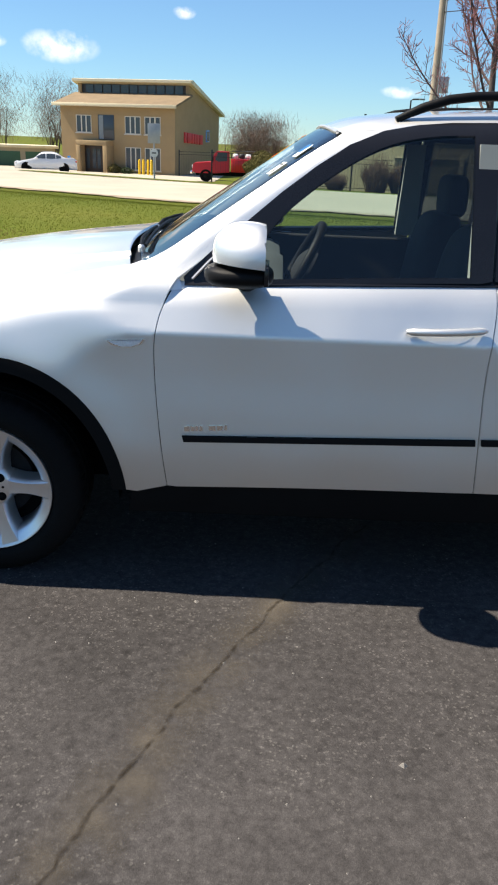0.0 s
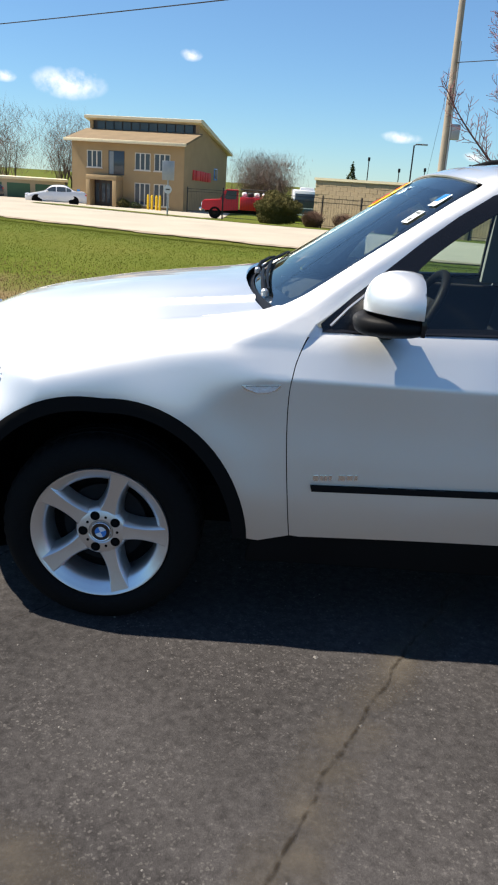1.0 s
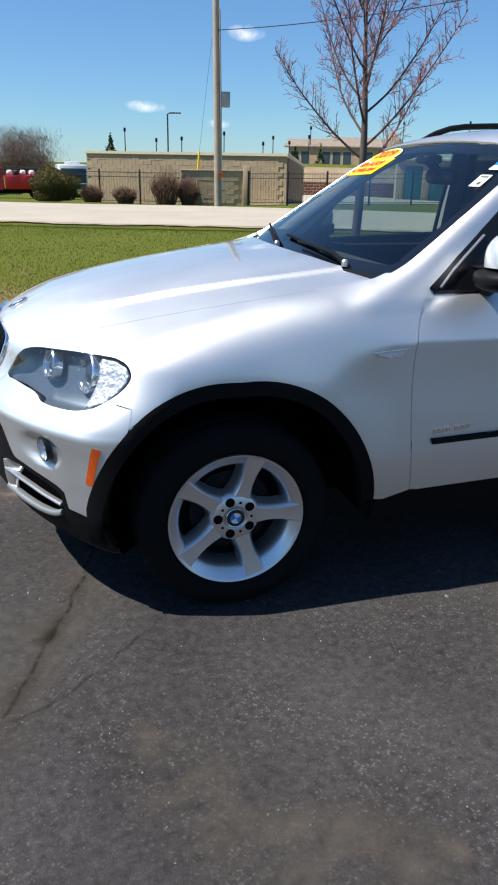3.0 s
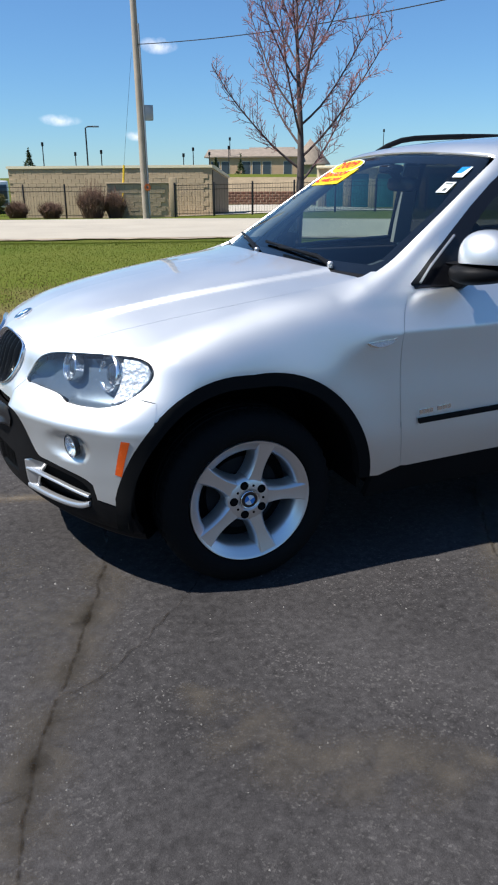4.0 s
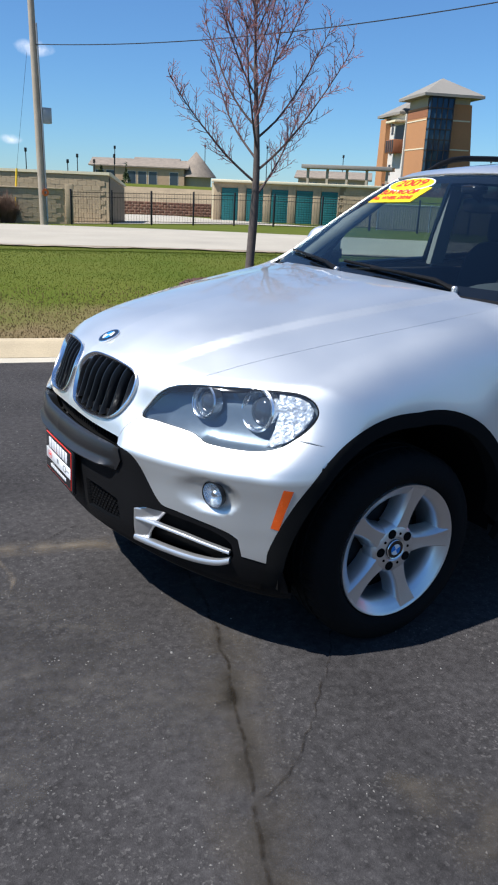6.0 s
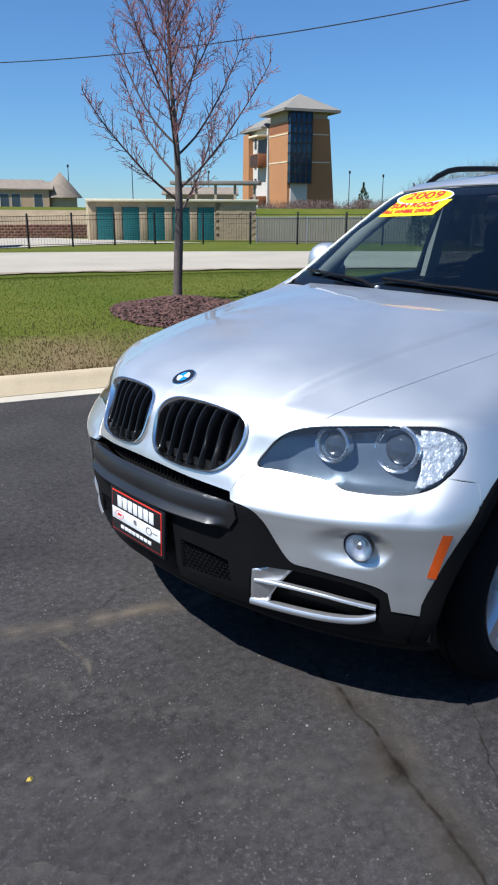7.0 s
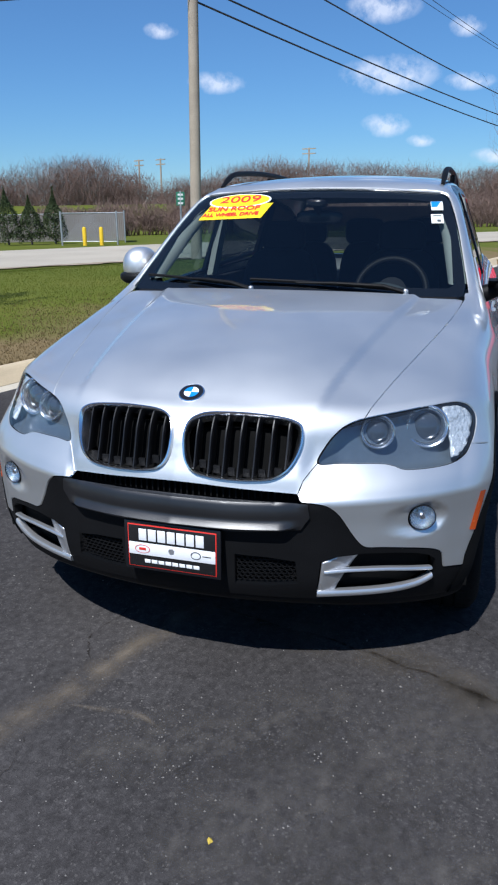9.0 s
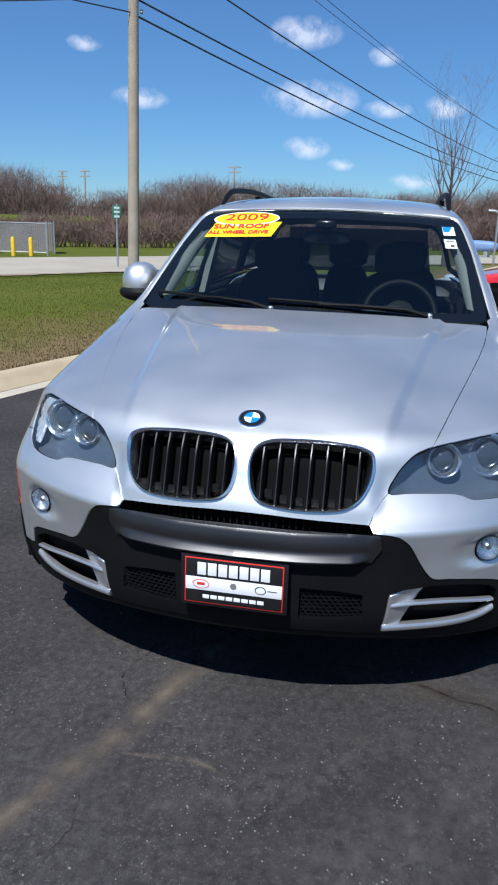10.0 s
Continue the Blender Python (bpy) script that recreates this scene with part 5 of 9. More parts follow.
# roof
side_edge = moved(cabin, WIN[6:] + [(2.1, 1.636), (2.45, 1.615), (2.72, 1.58), (3.1, 1.53), (3.42, 1.44), (3.52, 1.36)], chart_side, chart_vault)
top_edge = on_chart(on_skin(cabin, chart_screen, [(-0.645, 1.592), (-0.60, 1.601), (-0.45, 1.610), (-0.22, 1.618), (0, 1.621)]), chart_vault)
half = [tuple(q) for q in side_edge[::-1]] + [tuple(q) for q in top_edge]
roof = half + [(x, 180 - d) for x, d in half[::-1]][1:]
skin("roof", cabin, chart_vault, roof, M_PAINT, car, gap=0.035, depth=0.012)
SCREEN = [(0, 1.614), (-0.22, 1.611), (-0.45, 1.603), (-0.60, 1.594), (-0.640, 1.584), (-0.670, 1.555), (-0.722, 1.44), (-0.766, 1.30), (-0.793, 1.20), (-0.790, 1.158), (-0.76, 1.150), (-0.50, 1.150), (-0.25, 1.153), (0, 1.155)]
glass_line = SCREEN + [(-a, b) for a, b in SCREEN[::-1]][1:-1]
wind = skin("windscreen", cabin, chart_screen, glass_line, M_SCREEN, car, gap=0.04, depth=0.005, lift=-0.003, label="tinted windscreen glass")
wind.visible_shadow = False
INNER = [(0, 1.578), (-0.45, 1.566), (-0.58, 1.552), (-0.640, 1.50), (-0.695, 1.40), (-0.735, 1.20), (-0.752, 1.21), (-0.72, 1.19), (-0.4, 1.188), (0, 1.190)]
hole = INNER + [(-a, b) for a, b in INNER[::-1]][1:-1]
skin("black_border", cabin, chart_screen, glass_line, M_GLOSSBLACK, wind, holes=[hole], gap=0.03, depth=0.0, lift=-0.008, shrink=0.003, label="black ceramic border")
top = on_skin(cabin, chart_screen, [(y, 1.620 - 0.03 * (abs(y) / 0.63) ** 2) for y in np.linspace(-0.62, 0.62, 20)])
part("screen_moulding", tube(bmesh.new(), [tuple(q) for q in top], 0.006, 6), M_SATIN, car)
# underside, cabin floor and engine bay; deep shade is put into their near-black
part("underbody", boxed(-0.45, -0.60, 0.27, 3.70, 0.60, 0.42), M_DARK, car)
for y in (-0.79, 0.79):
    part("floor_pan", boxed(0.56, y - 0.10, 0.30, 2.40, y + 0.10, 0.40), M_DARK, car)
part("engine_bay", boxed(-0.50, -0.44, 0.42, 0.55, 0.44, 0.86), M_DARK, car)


# wheels
def wheel(x, side):
    """A five-spoke alloy wheel; the outer face looks along -y for the left side."""
    m = pose(x + 0.005, side * 0.936, 0.346, 90 if side < 0 else -90, 0, 0)
    R = 0.354
    prof = [(0.232, -0.17), (0.238, -0.215), (0.30, -0.235), (0.335, -0.225), (0.350, -0.205), (R, -0.185), (R, -0.166), (R - 0.008, -0.164), (R - 0.008, -0.156), (R, -0.154), (R, -0.124), (R - 0.008, -0.122), (R - 0.008, -0.112), (R, -0.110),
            (R, -0.080), (R - 0.008, -0.078), (R - 0.008, -0.070), (R, -0.068), (R - 0.002, -0.045), (0.349, -0.028), (0.340, -0.014), (0.322, 0.000), (0.300, 0.010), (0.278, 0.013), (0.262, 0.009), (0.250, 0.000), (0.246, -0.008), (0.240, -0.02)]
    tyre_bm = lathe(bmesh.new(), prof, m, 144)
    tyre_bm.verts.ensure_lookup_table()
    for row in (5, 6, 17, 18, 19):
        # sipes cut across the tread's shoulders
        for k in range(0, 144, 3):
            v = tyre_bm.verts[row * 144 + k]
            v.co.x, v.co.z = x + (v.co.x - x) * 0.982, 0.346 + (v.co.z - 0.346) * 0.982
    w = part("wheel", tyre_bm, M_RUBBER, car, "silver five-spoke alloy wheel with black tyre")
    w.name = "wheel"
    part("rim", lathe(bmesh.new(), [(0.2435, -0.014), (0.2455, -0.002), (0.2435, 0.004), (0.240, 0.0035), (0.232, -0.003), (0.220, -0.010), (0.207, -0.019), (0.200, -0.030), (0.196, -0.06), (0.194, -0.12), (0.192, -0.19)], m, 72), M_ALLOY, w, "silver alloy rim")
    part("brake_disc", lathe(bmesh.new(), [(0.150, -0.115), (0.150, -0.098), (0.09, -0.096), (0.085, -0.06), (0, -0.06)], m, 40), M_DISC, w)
    # added near-black disc paints the shade seen between the spokes
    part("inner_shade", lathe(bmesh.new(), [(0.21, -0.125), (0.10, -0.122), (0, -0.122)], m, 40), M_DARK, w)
    turn0 = 0.5 if side < 0 else -0.5
    for k in range(5):
        t = m @ Matrix.Rotation(radians(turn0 + 72 * k), 4, "Z")
        bm = bmesh.new()
        rows = []
        for f in np.linspace(0, 1, 11):
            r = 0.078 + 0.159 * f
            face = 0.0145 + 0.019 * f ** 2.2 + 0.012 * (1 - f) ** 3
            side = 0.007 + 0.007 * f + 0.010 * (1 - f) ** 4
            top = -0.020 + 0.020 * f - 0.004 * math.sin(math.pi * f)
            fall = 0.024 * (1 - 0.45 * f ** 4)
            rows.append([bm.verts.new(t @ Vector((r, y, z))) for y, z in ((-face - side - 0.006, top - 0.070), (-face - side, top - fall), (-face - 0.003, top - 0.0025), (-face, top), (0, top - 0.0015), (face, top), (face + 0.003, top - 0.0025), (face + side, top - fall), (face + side + 0.006, top - 0.070))])
        for A, B in zip(rows, rows[1:]):
            for j in range(8):
                bm.faces.new((A[j], A[j + 1], B[j + 1], B[j]))
        bm.faces.new(rows[-1])
        bmesh.ops.recalc_face_normals(bm, faces=bm.faces)
        part("spoke", bm, M_ALLOY, w)
    hub = part("hub", lathe(bmesh.new(), [(0.098, -0.075), (0.094, -0.040), (0.086, -0.024), (0.078, -0.0195), (0.045, -0.018), (0.040, -0.022), (0.037, -0.022)], m, 40), M_ALLOY, w)
    for k in range(5):
        a = radians(turn0 + 36 + 72 * k)
        t = m @ Matrix.Translation((0.063 * math.cos(a), 0.063 * math.sin(a), -0.0190))
        # flat dark disc paints the shade of a bolt hole
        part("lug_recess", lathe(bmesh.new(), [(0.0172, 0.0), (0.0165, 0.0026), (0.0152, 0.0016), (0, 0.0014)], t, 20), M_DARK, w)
        part("lug_bolt", lathe(bmesh.new(), [(0.0085, -0.004), (0.0082, 0.0024), (0.0050, 0.0026), (0, 0.0018)], t, 6), M_RUBBER, w)
        a += radians(36)
        t = m @ Matrix.Translation((0.058 * math.cos(a), 0.058 * math.sin(a), -0.0186))
        # small dark disc, a hollow's shade given as colour
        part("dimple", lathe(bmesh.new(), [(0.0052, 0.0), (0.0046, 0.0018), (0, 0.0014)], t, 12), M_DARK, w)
    cap = part("hub_cap", lathe(bmesh.new(), [(0.037, -0.024), (0.036, -0.018), (0.030, -0.0165)], m, 32), M_BADGEBLACK, w, "centre cap with blue and white quarters")
    roundel(cap, m @ Matrix.Translation((0, 0, -0.019)) @ Matrix.Rotation(radians(25), 4, "Z"), 0.034)
    return w


for x in (0.0, 2.933):
    for side in (-1, 1):
        wheel(x, side)


# door mirrors
def blob(bm, centre, half, power=3.0, n=28, rings=16, keep=None, shape=None):
    """A rounded box (superellipsoid), optionally reshaped point by point."""
    def se(c, p):
        return math.copysign(abs(c) ** p, c)
    grid = []
    e = 2.0 / power
    for i in range(rings + 1):
        v = -math.pi / 2 + math.pi * i / rings
        row = []
        for j in range(n):
            u = 2 * math.pi * j / n
            p = Vector((se(math.cos(v), e) * se(math.cos(u), e), se(math.cos(v), e) * se(math.sin(u), e), se(math.sin(v), e)))
            if shape:
                p = shape(p)
            row.append(bm.verts.new((centre[0] + half[0] * p.x, centre[1] + half[1] * p.y, centre[2] + half[2] * p.z)))
        grid.append(row)
    for a, b in zip(grid, grid[1:]):
        for j in range(n):
            bm.faces.new((a[j], a[(j + 1) % n], b[(j + 1) % n], b[j]))
    bmesh.ops.remove_doubles(bm, verts=bm.verts, dist=1e-5)
    bmesh.ops.recalc_face_normals(bm, faces=bm.faces)
    return bm


def side_mirror(side, shift):
    dx, dy = shift

    def shape(p):
        # narrower and swept back towards the outer end, rounded front
        k = 1 - 0.16 * max(0, -p.y) ** 2
        return Vector((p.x * (1 - 0.10 * p.y * p.y) + 0.55 * max(0, -p.y) ** 2 * 0.5 - 0.10, p.y, p.z * k + 0.04 * p.y))
    c = (0.945 + dx, -1.035 + dy, 1.226)
    bm = blob(bmesh.new(), c, (0.112, 0.118 if side < 0 else 0.098, 0.100), 2.35, shape=shape)
    for v in bm.verts:
        v.co.x = min(v.co.x, 0.985 + dx)
    low = bmesh.new()
    cut = bmesh.ops.bisect_plane(bm, geom=bm.verts[:] + bm.edges[:] + bm.faces[:], plane_co=(0, 0, 1.222 if side < 0 else 1.166), plane_no=(0.08, 0.05, 1), clear_inner=True)
    bmesh.ops.contextual_create(bm, geom=[e for e in cut["geom_cut"] if isinstance(e, bmesh.types.BMEdge)])
    base = blob(low, (c[0] - 0.030, c[1] + 0.010, 1.172), (0.108, 0.112, 0.048), 2.8, shape=lambda p: Vector((p.x * (1 - 0.10 * p.y * p.y) + 0.26 * max(0, -p.y) ** 2 - 0.10, p.y, p.z * (1 - 0.35 * max(0, -p.y)) if p.z < 0 else p.z * 0.62)))
    mir = part("side_mirror", low if side < 0 else mirror_y(low), M_BLACK, car, "door mirror with silver cap")
    part("mirror_cap", bm if side < 0 else mirror_y(bm), M_PAINT, mir, "silver painted cap")
    arm = bmesh.new()
    tube(arm, [(c[0] - 0.02, -0.865, 1.125), (c[0] - 0.02, -0.93 + dy, 1.150), (c[0] - 0.01, -0.99 + dy, 1.165)], [0.042, 0.034, 0.026], 12)
    part("mirror_arm", arm if side < 0 else mirror_y(arm), M_BLACK, mir)
    blade = bmesh.new()
    prism(blade, [(c[0] - 0.105, 1.196), (c[0] - 0.03, 1.202), (c[0] + 0.02, 1.190), (c[0] - 0.03, 1.160), (c[0] - 0.09, 1.185)], -0.885, -0.945 + dy, "y")
    part("mirror_foot", blade if side < 0 else mirror_y(blade), M_BLACK, mir)
    g = boxed(c[0] + 0.038, c[1] - 0.098, 1.150, c[0] + 0.052, c[1] + 0.09, 1.205, 0.003)
    part("mirror_glass", g if side < 0 else mirror_y(g), M_GLOSSBLACK, mir, "dark mirror glass rim")


side_mirror(-1, (0, 0))
side_mirror(1, (0.06, 0.072))

# roof rails
for side in (-1, 1):
    bm = bmesh.new()
    pts = []
    for f in np.linspace(0, 1, 24):
        x = 1.40 + 2.0 * f
        y = -0.615 + 0.02 * f
        z = float(roof_line(x)) - 0.035 * (y / 0.65) ** 2 - 0.004 + 0.058 * min(1, math.sin(math.pi * f) * 3.2) ** 0.8
        pts.append((x, y, z))
    tube(bm, pts, [0.010 if i in (0, 23) else 0.0155 for i in range(24)], 10)
    for x in (2.4,):
        box(bm, x - 0.05, -0.625, float(roof_line(x)) - 0.045, x + 0.05, -0.595, float(roof_line(x)) + 0.005, 0.006)
    part("roof_rail", bm if side < 0 else mirror_y(bm), M_BLACK, car, "black roof rail")


# wipers
def on_screen(y, z, out):
    p = on_skin(cabin, chart_screen, [(y, z)])
    return tuple((p + normals(cabin, p) * out)[0])


for y0, y1, z0, z1, y2 in ((-0.54, 0.10, 1.158, 1.196, -0.70), (0.16, 0.66, 1.160, 1.200, 0.02)):
    arm = part("wiper", tube(bmesh.new(), [on_screen(y0, z0, 0.012), on_screen(y0 + 0.10, z0 + 0.012, 0.030), on_screen((y0 + y1) / 2, (z0 + z1) / 2 + 0.004, 0.026), on_screen(y1 - 0.15, z1 - 0.012, 0.020)], [0.011, 0.009, 0.007, 0.006], 8), M_BLACK, car, "black wiper arm and blade")
    part("wiper_blade", tube(bmesh.new(), [on_screen(y0 + 0.02 + (y1 - y0 + 0.06) * f, z0 + 0.010 + (z1 - z0 - 0.006) * f + 0.006 * math.sin(math.pi * f), 0.010) for f in np.linspace(0, 1, 9)], 0.0075, 6), M_BLACK, arm)
    part("pivot_cap", lathe(bmesh.new(), [(0.013, -0.01), (0.013, 0.010), (0.008, 0.016), (0, 0.017)], Matrix.Translation(on_screen(y0, z0, 0.01)), 16), M_SATIN, arm, "grey pivot cap")
skin("cowl", cabin, chart_screen, [(-0.76, 1.150), (0, 1.152), (0.76, 1.150), (0.77, 1.10), (0, 1.10), (-0.77, 1.10)], M_BLACK, car, gap=0.05, depth=0, lift=0.0)

# cabin lining
part("door_card", boxed(0.66, -0.86, 0.40, 3.4, -0.80, 1.10, 0.01), M_INNER, car)
part("door_card", boxed(0.66, 0.80, 0.40, 3.4, 0.86, 1.10, 0.01), M_INNER, car)
part("cabin_floor", boxed(0.5, -0.80, 0.42, 3.6, 0.80, 0.46), M_INNER, car)
part("load_cover", boxed(2.75, -0.78, 0.95, 3.6, 0.78, 1.0, 0.01), M_INNER, car)
half = [(x, d) for x, d in (tuple(q) for q in side_edge[::-1])] + [tuple(q) for q in top_edge]
skin("headliner", cabin, chart_vault, [(max(x, 1.3), min(max(d, 28), 152)) for x, d in half] + [(max(x, 1.3), min(max(180 - d, 28), 152)) for x, d in half[::-1]][1:], M_LINER, car, gap=0.08, depth=0, lift=-0.03, label="pale grey headliner")
for s in (1, -1):
    edge_in = [(0.80, 1.17), (0.90, 1.26), (1.03, 1.37), (1.14, 1.46), (1.25, 1.53), (1.20, 1.54), (1.175, 1.46), (1.065, 1.37), (0.94, 1.27), (0.85, 1.17)]
    skin("pillar_trim", cabin, chart_side, edge_in, M_LINER, car, gap=0.03, depth=0.01, lift=-0.035, flip=s < 0, label="pale grey pillar trim")
    bm = prism(bmesh.new(), [(1.67, 1.12), (1.67, 1.57), (1.76, 1.57), (1.78, 1.12)], -0.70, -0.735, "y")
    for v in bm.verts:
        v.co.y += (v.co.z - 1.12) * 0.24 - 0.09
    part("centre_pillar", bm if s > 0 else mirror_y(bm), M_LINER, car, "pale grey pillar trim")


def dash_profile(y):
    """Dash height: a hood over the dials on the left."""
    return 1.075 + 0.085 * math.exp(-((y + 0.37) / 0.20) ** 2)


bm = bmesh.new()
rows = []
for y in np.linspace(-0.76, 0.76, 40):
    top = dash_profile(y)
    rows.append([bm.verts.new(p) for p in ((0.60, y, 1.085), (0.78, y, 1.085 + (top - 1.075) * 0.3), (0.92, y, top), (1.00, y, top + 0.002), (1.05, y, top - 0.02), (1.07, y, 0.95), (1.04, y, 0.60))])
for A, B in zip(rows, rows[1:]):
    for k in range(6):
        bm.faces.new((A[k], B[k], B[k + 1], A[k + 1]))
bmesh.ops.recalc_face_normals(bm, faces=bm.faces)
part("dashboard", bm, M_DASH, car, "dark grey dashboard")
col = Matrix.Translation((1.11, -0.405, 1.105)) @ Matrix.Rotation(radians(-62), 4, "Y")
bm = bmesh.new()
tube(bm, [col @ Vector((0.180 * math.cos(a), 0.180 * math.sin(a), 0)) for a in np.linspace(0, 2 * math.pi, 41)], 0.017, 10, False)
bmesh.ops.remove_doubles(bm, verts=bm.verts, dist=1e-4)
sw = part("steering_wheel", bm, M_BLACK, car, "black leather steering wheel")
part("wheel_boss", lathe(bmesh.new(), [(0.085, -0.04), (0.08, 0.0), (0.05, 0.015), (0, 0.018)], col, 24), M_INNER, sw)
for a in (0, 90, 180):
    d = Matrix.Rotation(radians(a + 90), 4, "Z")
    part("wheel_arm", boxed(0.05, -0.022, -0.012, 0.18, 0.022, 0.004, 0.004, m=col @ d), M_INNER, sw)


def seat(x, y, w=0.50):
    s = part("seat_back", blob(bmesh.new(), (x, y, 0.92), (0.10, w / 2, 0.36), 4, shape=lambda p: Vector((p.x + 0.9 * (p.z + 1) * 0.5, p.y * (1 - 0.10 * max(p.z, 0)), p.z))), M_INNER, car, "black leather seat")
    part("seat_cushion", blob(bmesh.new(), (x - 0.22, y, 0.60), (0.28, w / 2, 0.10), 4), M_INNER, s)
    part("headrest", blob(bmesh.new(), (x + 0.13, y, 1.350), (0.055, 0.140, 0.095), 4.0), M_INNER, s)
    for d in (-0.05, 0.05):
        part("headrest_post", tube(bmesh.new(), [(x + 0.11, y + d, 1.22), (x + 0.125, y + d, 1.34)], 0.007, 8), M_CHROME, s)


seat(1.72, -0.37)
seat(1.72, 0.37)
seat(2.62, -0.42, 0.48)
seat(2.62, 0.0, 0.34)
seat(2.62, 0.42, 0.48)
mir = part("rear_view_mirror", blob(bmesh.new(), (1.20, 0.0, 1.475), (0.022, 0.125, 0.036), 3.5), M_GLOSSBLACK, car, "black rear-view mirror")
part("mirror_stalk", tube(bmesh.new(), [(1.19, 0, 1.49), (1.12, 0, 1.555)], [0.014, 0.03], 10), M_GLOSSBLACK, mir)
part("sensor_box", blob(bmesh.new(), (1.13, 0.0, 1.545), (0.05, 0.055, 0.022), 3.5), M_GLOSSBLACK, mir)


# plate
def letters(text, m, size, mat, name="writing", bold=0.0):
    cu = bpy.data.curves.new(name, "FONT")
    cu.body, cu.size, cu.align_x, cu.align_y, cu.extrude, cu.offset = text, size, "CENTER", "CENTER", 0.0004, bold
    tmp = bpy.data.objects.new(name, cu)
    me = bpy.data.meshes.new_from_object(tmp)
    bpy.data.objects.remove(tmp)
    me.transform(m)
    me.materials.clear()
    me.materials.append(mat)
    return me


def add_letters(text, m, size, mat, parent, bold=0.0):
    """Writing as a row of letters, each a part of its own."""
    whole_me = letters(text, m, size, mat, bold=bold)
    bm = bmesh.new()
    bm.from_mesh(whole_me)
    left, out = set(bm.verts), []
    while left:
        stack = [left.pop()]
        island = set(stack)
        while stack:
            for e in stack.pop().link_edges:
                for v in e.verts:
                    if v in left:
                        left.discard(v)
                        island.add(v)
                        stack.append(v)
        out.append(island)
    for island in sorted(out, key=lambda q: min(v.index for v in q)):
        order = sorted(island, key=lambda v: v.index)
        at = {v: i for i, v in enumerate(order)}
        me = bpy.data.meshes.new("letter")
        me.from_pydata([v.co[:] for v in order], [], [[at[v] for v in f.verts] for f in bm.faces if f.verts[0] in island])
        me.materials.append(mat)
        ob = new("letter", me)
        ob.parent = parent
        on_glass(ob)
    bm.free()


PM = Matrix.Translation((-0.888, 0.0, 0.503)) @ Matrix(((0, 0, -1, 0), (-1, 0, 0, 0), (0, 1, 0, 0), (0, 0, 0, 1))) @ Matrix.Rotation(radians(-1.5), 4, "X")
plate = part("licence_plate", boxed(-0.165, -0.084, -0.016, 0.165, 0.084, -0.002, 0.004, m=PM), M_GLOSSBLACK, car, "dealer plate with red border, white band and unreadable brand bars")
part("red_border", boxed(-0.1515, -0.0735, -0.003, 0.1515, 0.0735, 0.000, 0.002, m=PM), M_RED, plate, "red border")
part("black_field", boxed(-0.148, -0.070, -0.001, 0.148, 0.070, 0.0012, 0.001, m=PM), M_BADGEBLACK, plate, "black field")
part("white_band", boxed(-0.148, -0.030, 0.0, 0.148, 0.012, 0.0022, 0.0005, m=PM), M_WHITE, plate, "white band")
for k in range(7):
    part("letter_bar", boxed(-0.112 + k * 0.0325, 0.020, 0.0, -0.112 + k * 0.0325 + 0.027, 0.060, 0.0024, 0.0005, m=PM), M_WHITE, plate, "white bar in place of lettering")
for k in range(8):
    part("letter_bar", boxed(-0.094 + k * 0.0240, -0.056, 0.0, -0.094 + k * 0.0240 + 0.020, -0.044, 0.0022, 0.0004, m=PM), M_WHITE, plate)
part("logo_oval", lathe(bmesh.new(), [(0.026, 0.002), (0.026, 0.003), (0.024, 0.0032)], PM @ Matrix.Translation((-0.100, -0.009, 0.0005)) @ Matrix.Diagonal((1, 0.55, 1, 1)), 28), M_RED, plate, "red oval outline")
part("logo_bar", boxed(-0.112, -0.0135, 0.0, -0.088, -0.0045, 0.0028, 0.0004, m=PM), M_RED, plate)
part("logo_disc", lathe(bmesh.new(), [(0.010, 0.002), (0.010, 0.0034), (0, 0.0036)], PM @ Matrix.Translation((0.0, -0.006, 0)), 20), M_SATIN, plate, "grey disc")
part("logo_oval", lathe(bmesh.new(), [(0.017, 0.002), (0.017, 0.003), (0.0145, 0.0032)], PM @ Matrix.Translation((0.083, -0.009, 0.0005)) @ Matrix.Diagonal((1, 0.75, 1, 1)), 24), M_BADGEBLACK, plate, "grey oval outline")
part("logo_bar", boxed(0.104, -0.0105, 0.0, 0.134, -0.0075, 0.0028, 0.0004, m=PM), M_BADGEBLACK, plate)

# stickers inside the windscreen
p = on_skin(cabin, chart_screen, [(0.43, 1.53)])
n = Vector(normals(cabin, p)[0])
up = (Vector((0, 0, 1)) - n * n.z).normalized()
left = -n.cross(up).normalized()
if left.y > 0:
    left = -left
SM = Matrix.Translation(Vector(p[0]) - n * 0.002) @ Matrix((left, up, n)).transposed().to_4x4()
TILT_S = SM @ Matrix.Rotation(radians(4), 4, "Z")


def decal(name, outline, z, mat, parent, label="", m=TILT_S):
    bm = bmesh.new()
    prism(bm, outline, z - 0.0008, z, "z")
    for v in bm.verts:
        v.co = m @ v.co
    bmesh.ops.recalc_face_normals(bm, faces=bm.faces)
    return part(name, bm, mat, parent, label, smooth=False)


def on_glass(ob):
    """Bends a flat sticker onto the screen's curve."""
    co = np.array([v.co[:] for v in ob.data.vertices])
    q = on_skin(cabin, chart_screen, co[:, 1:])
    h = (co - np.array(p[0])) @ np.array(n)
    nn = normals(cabin, q)
    co = q + nn * h[:, None]
    for v, c in zip(ob.data.vertices, co):
        v.co = c
    return ob


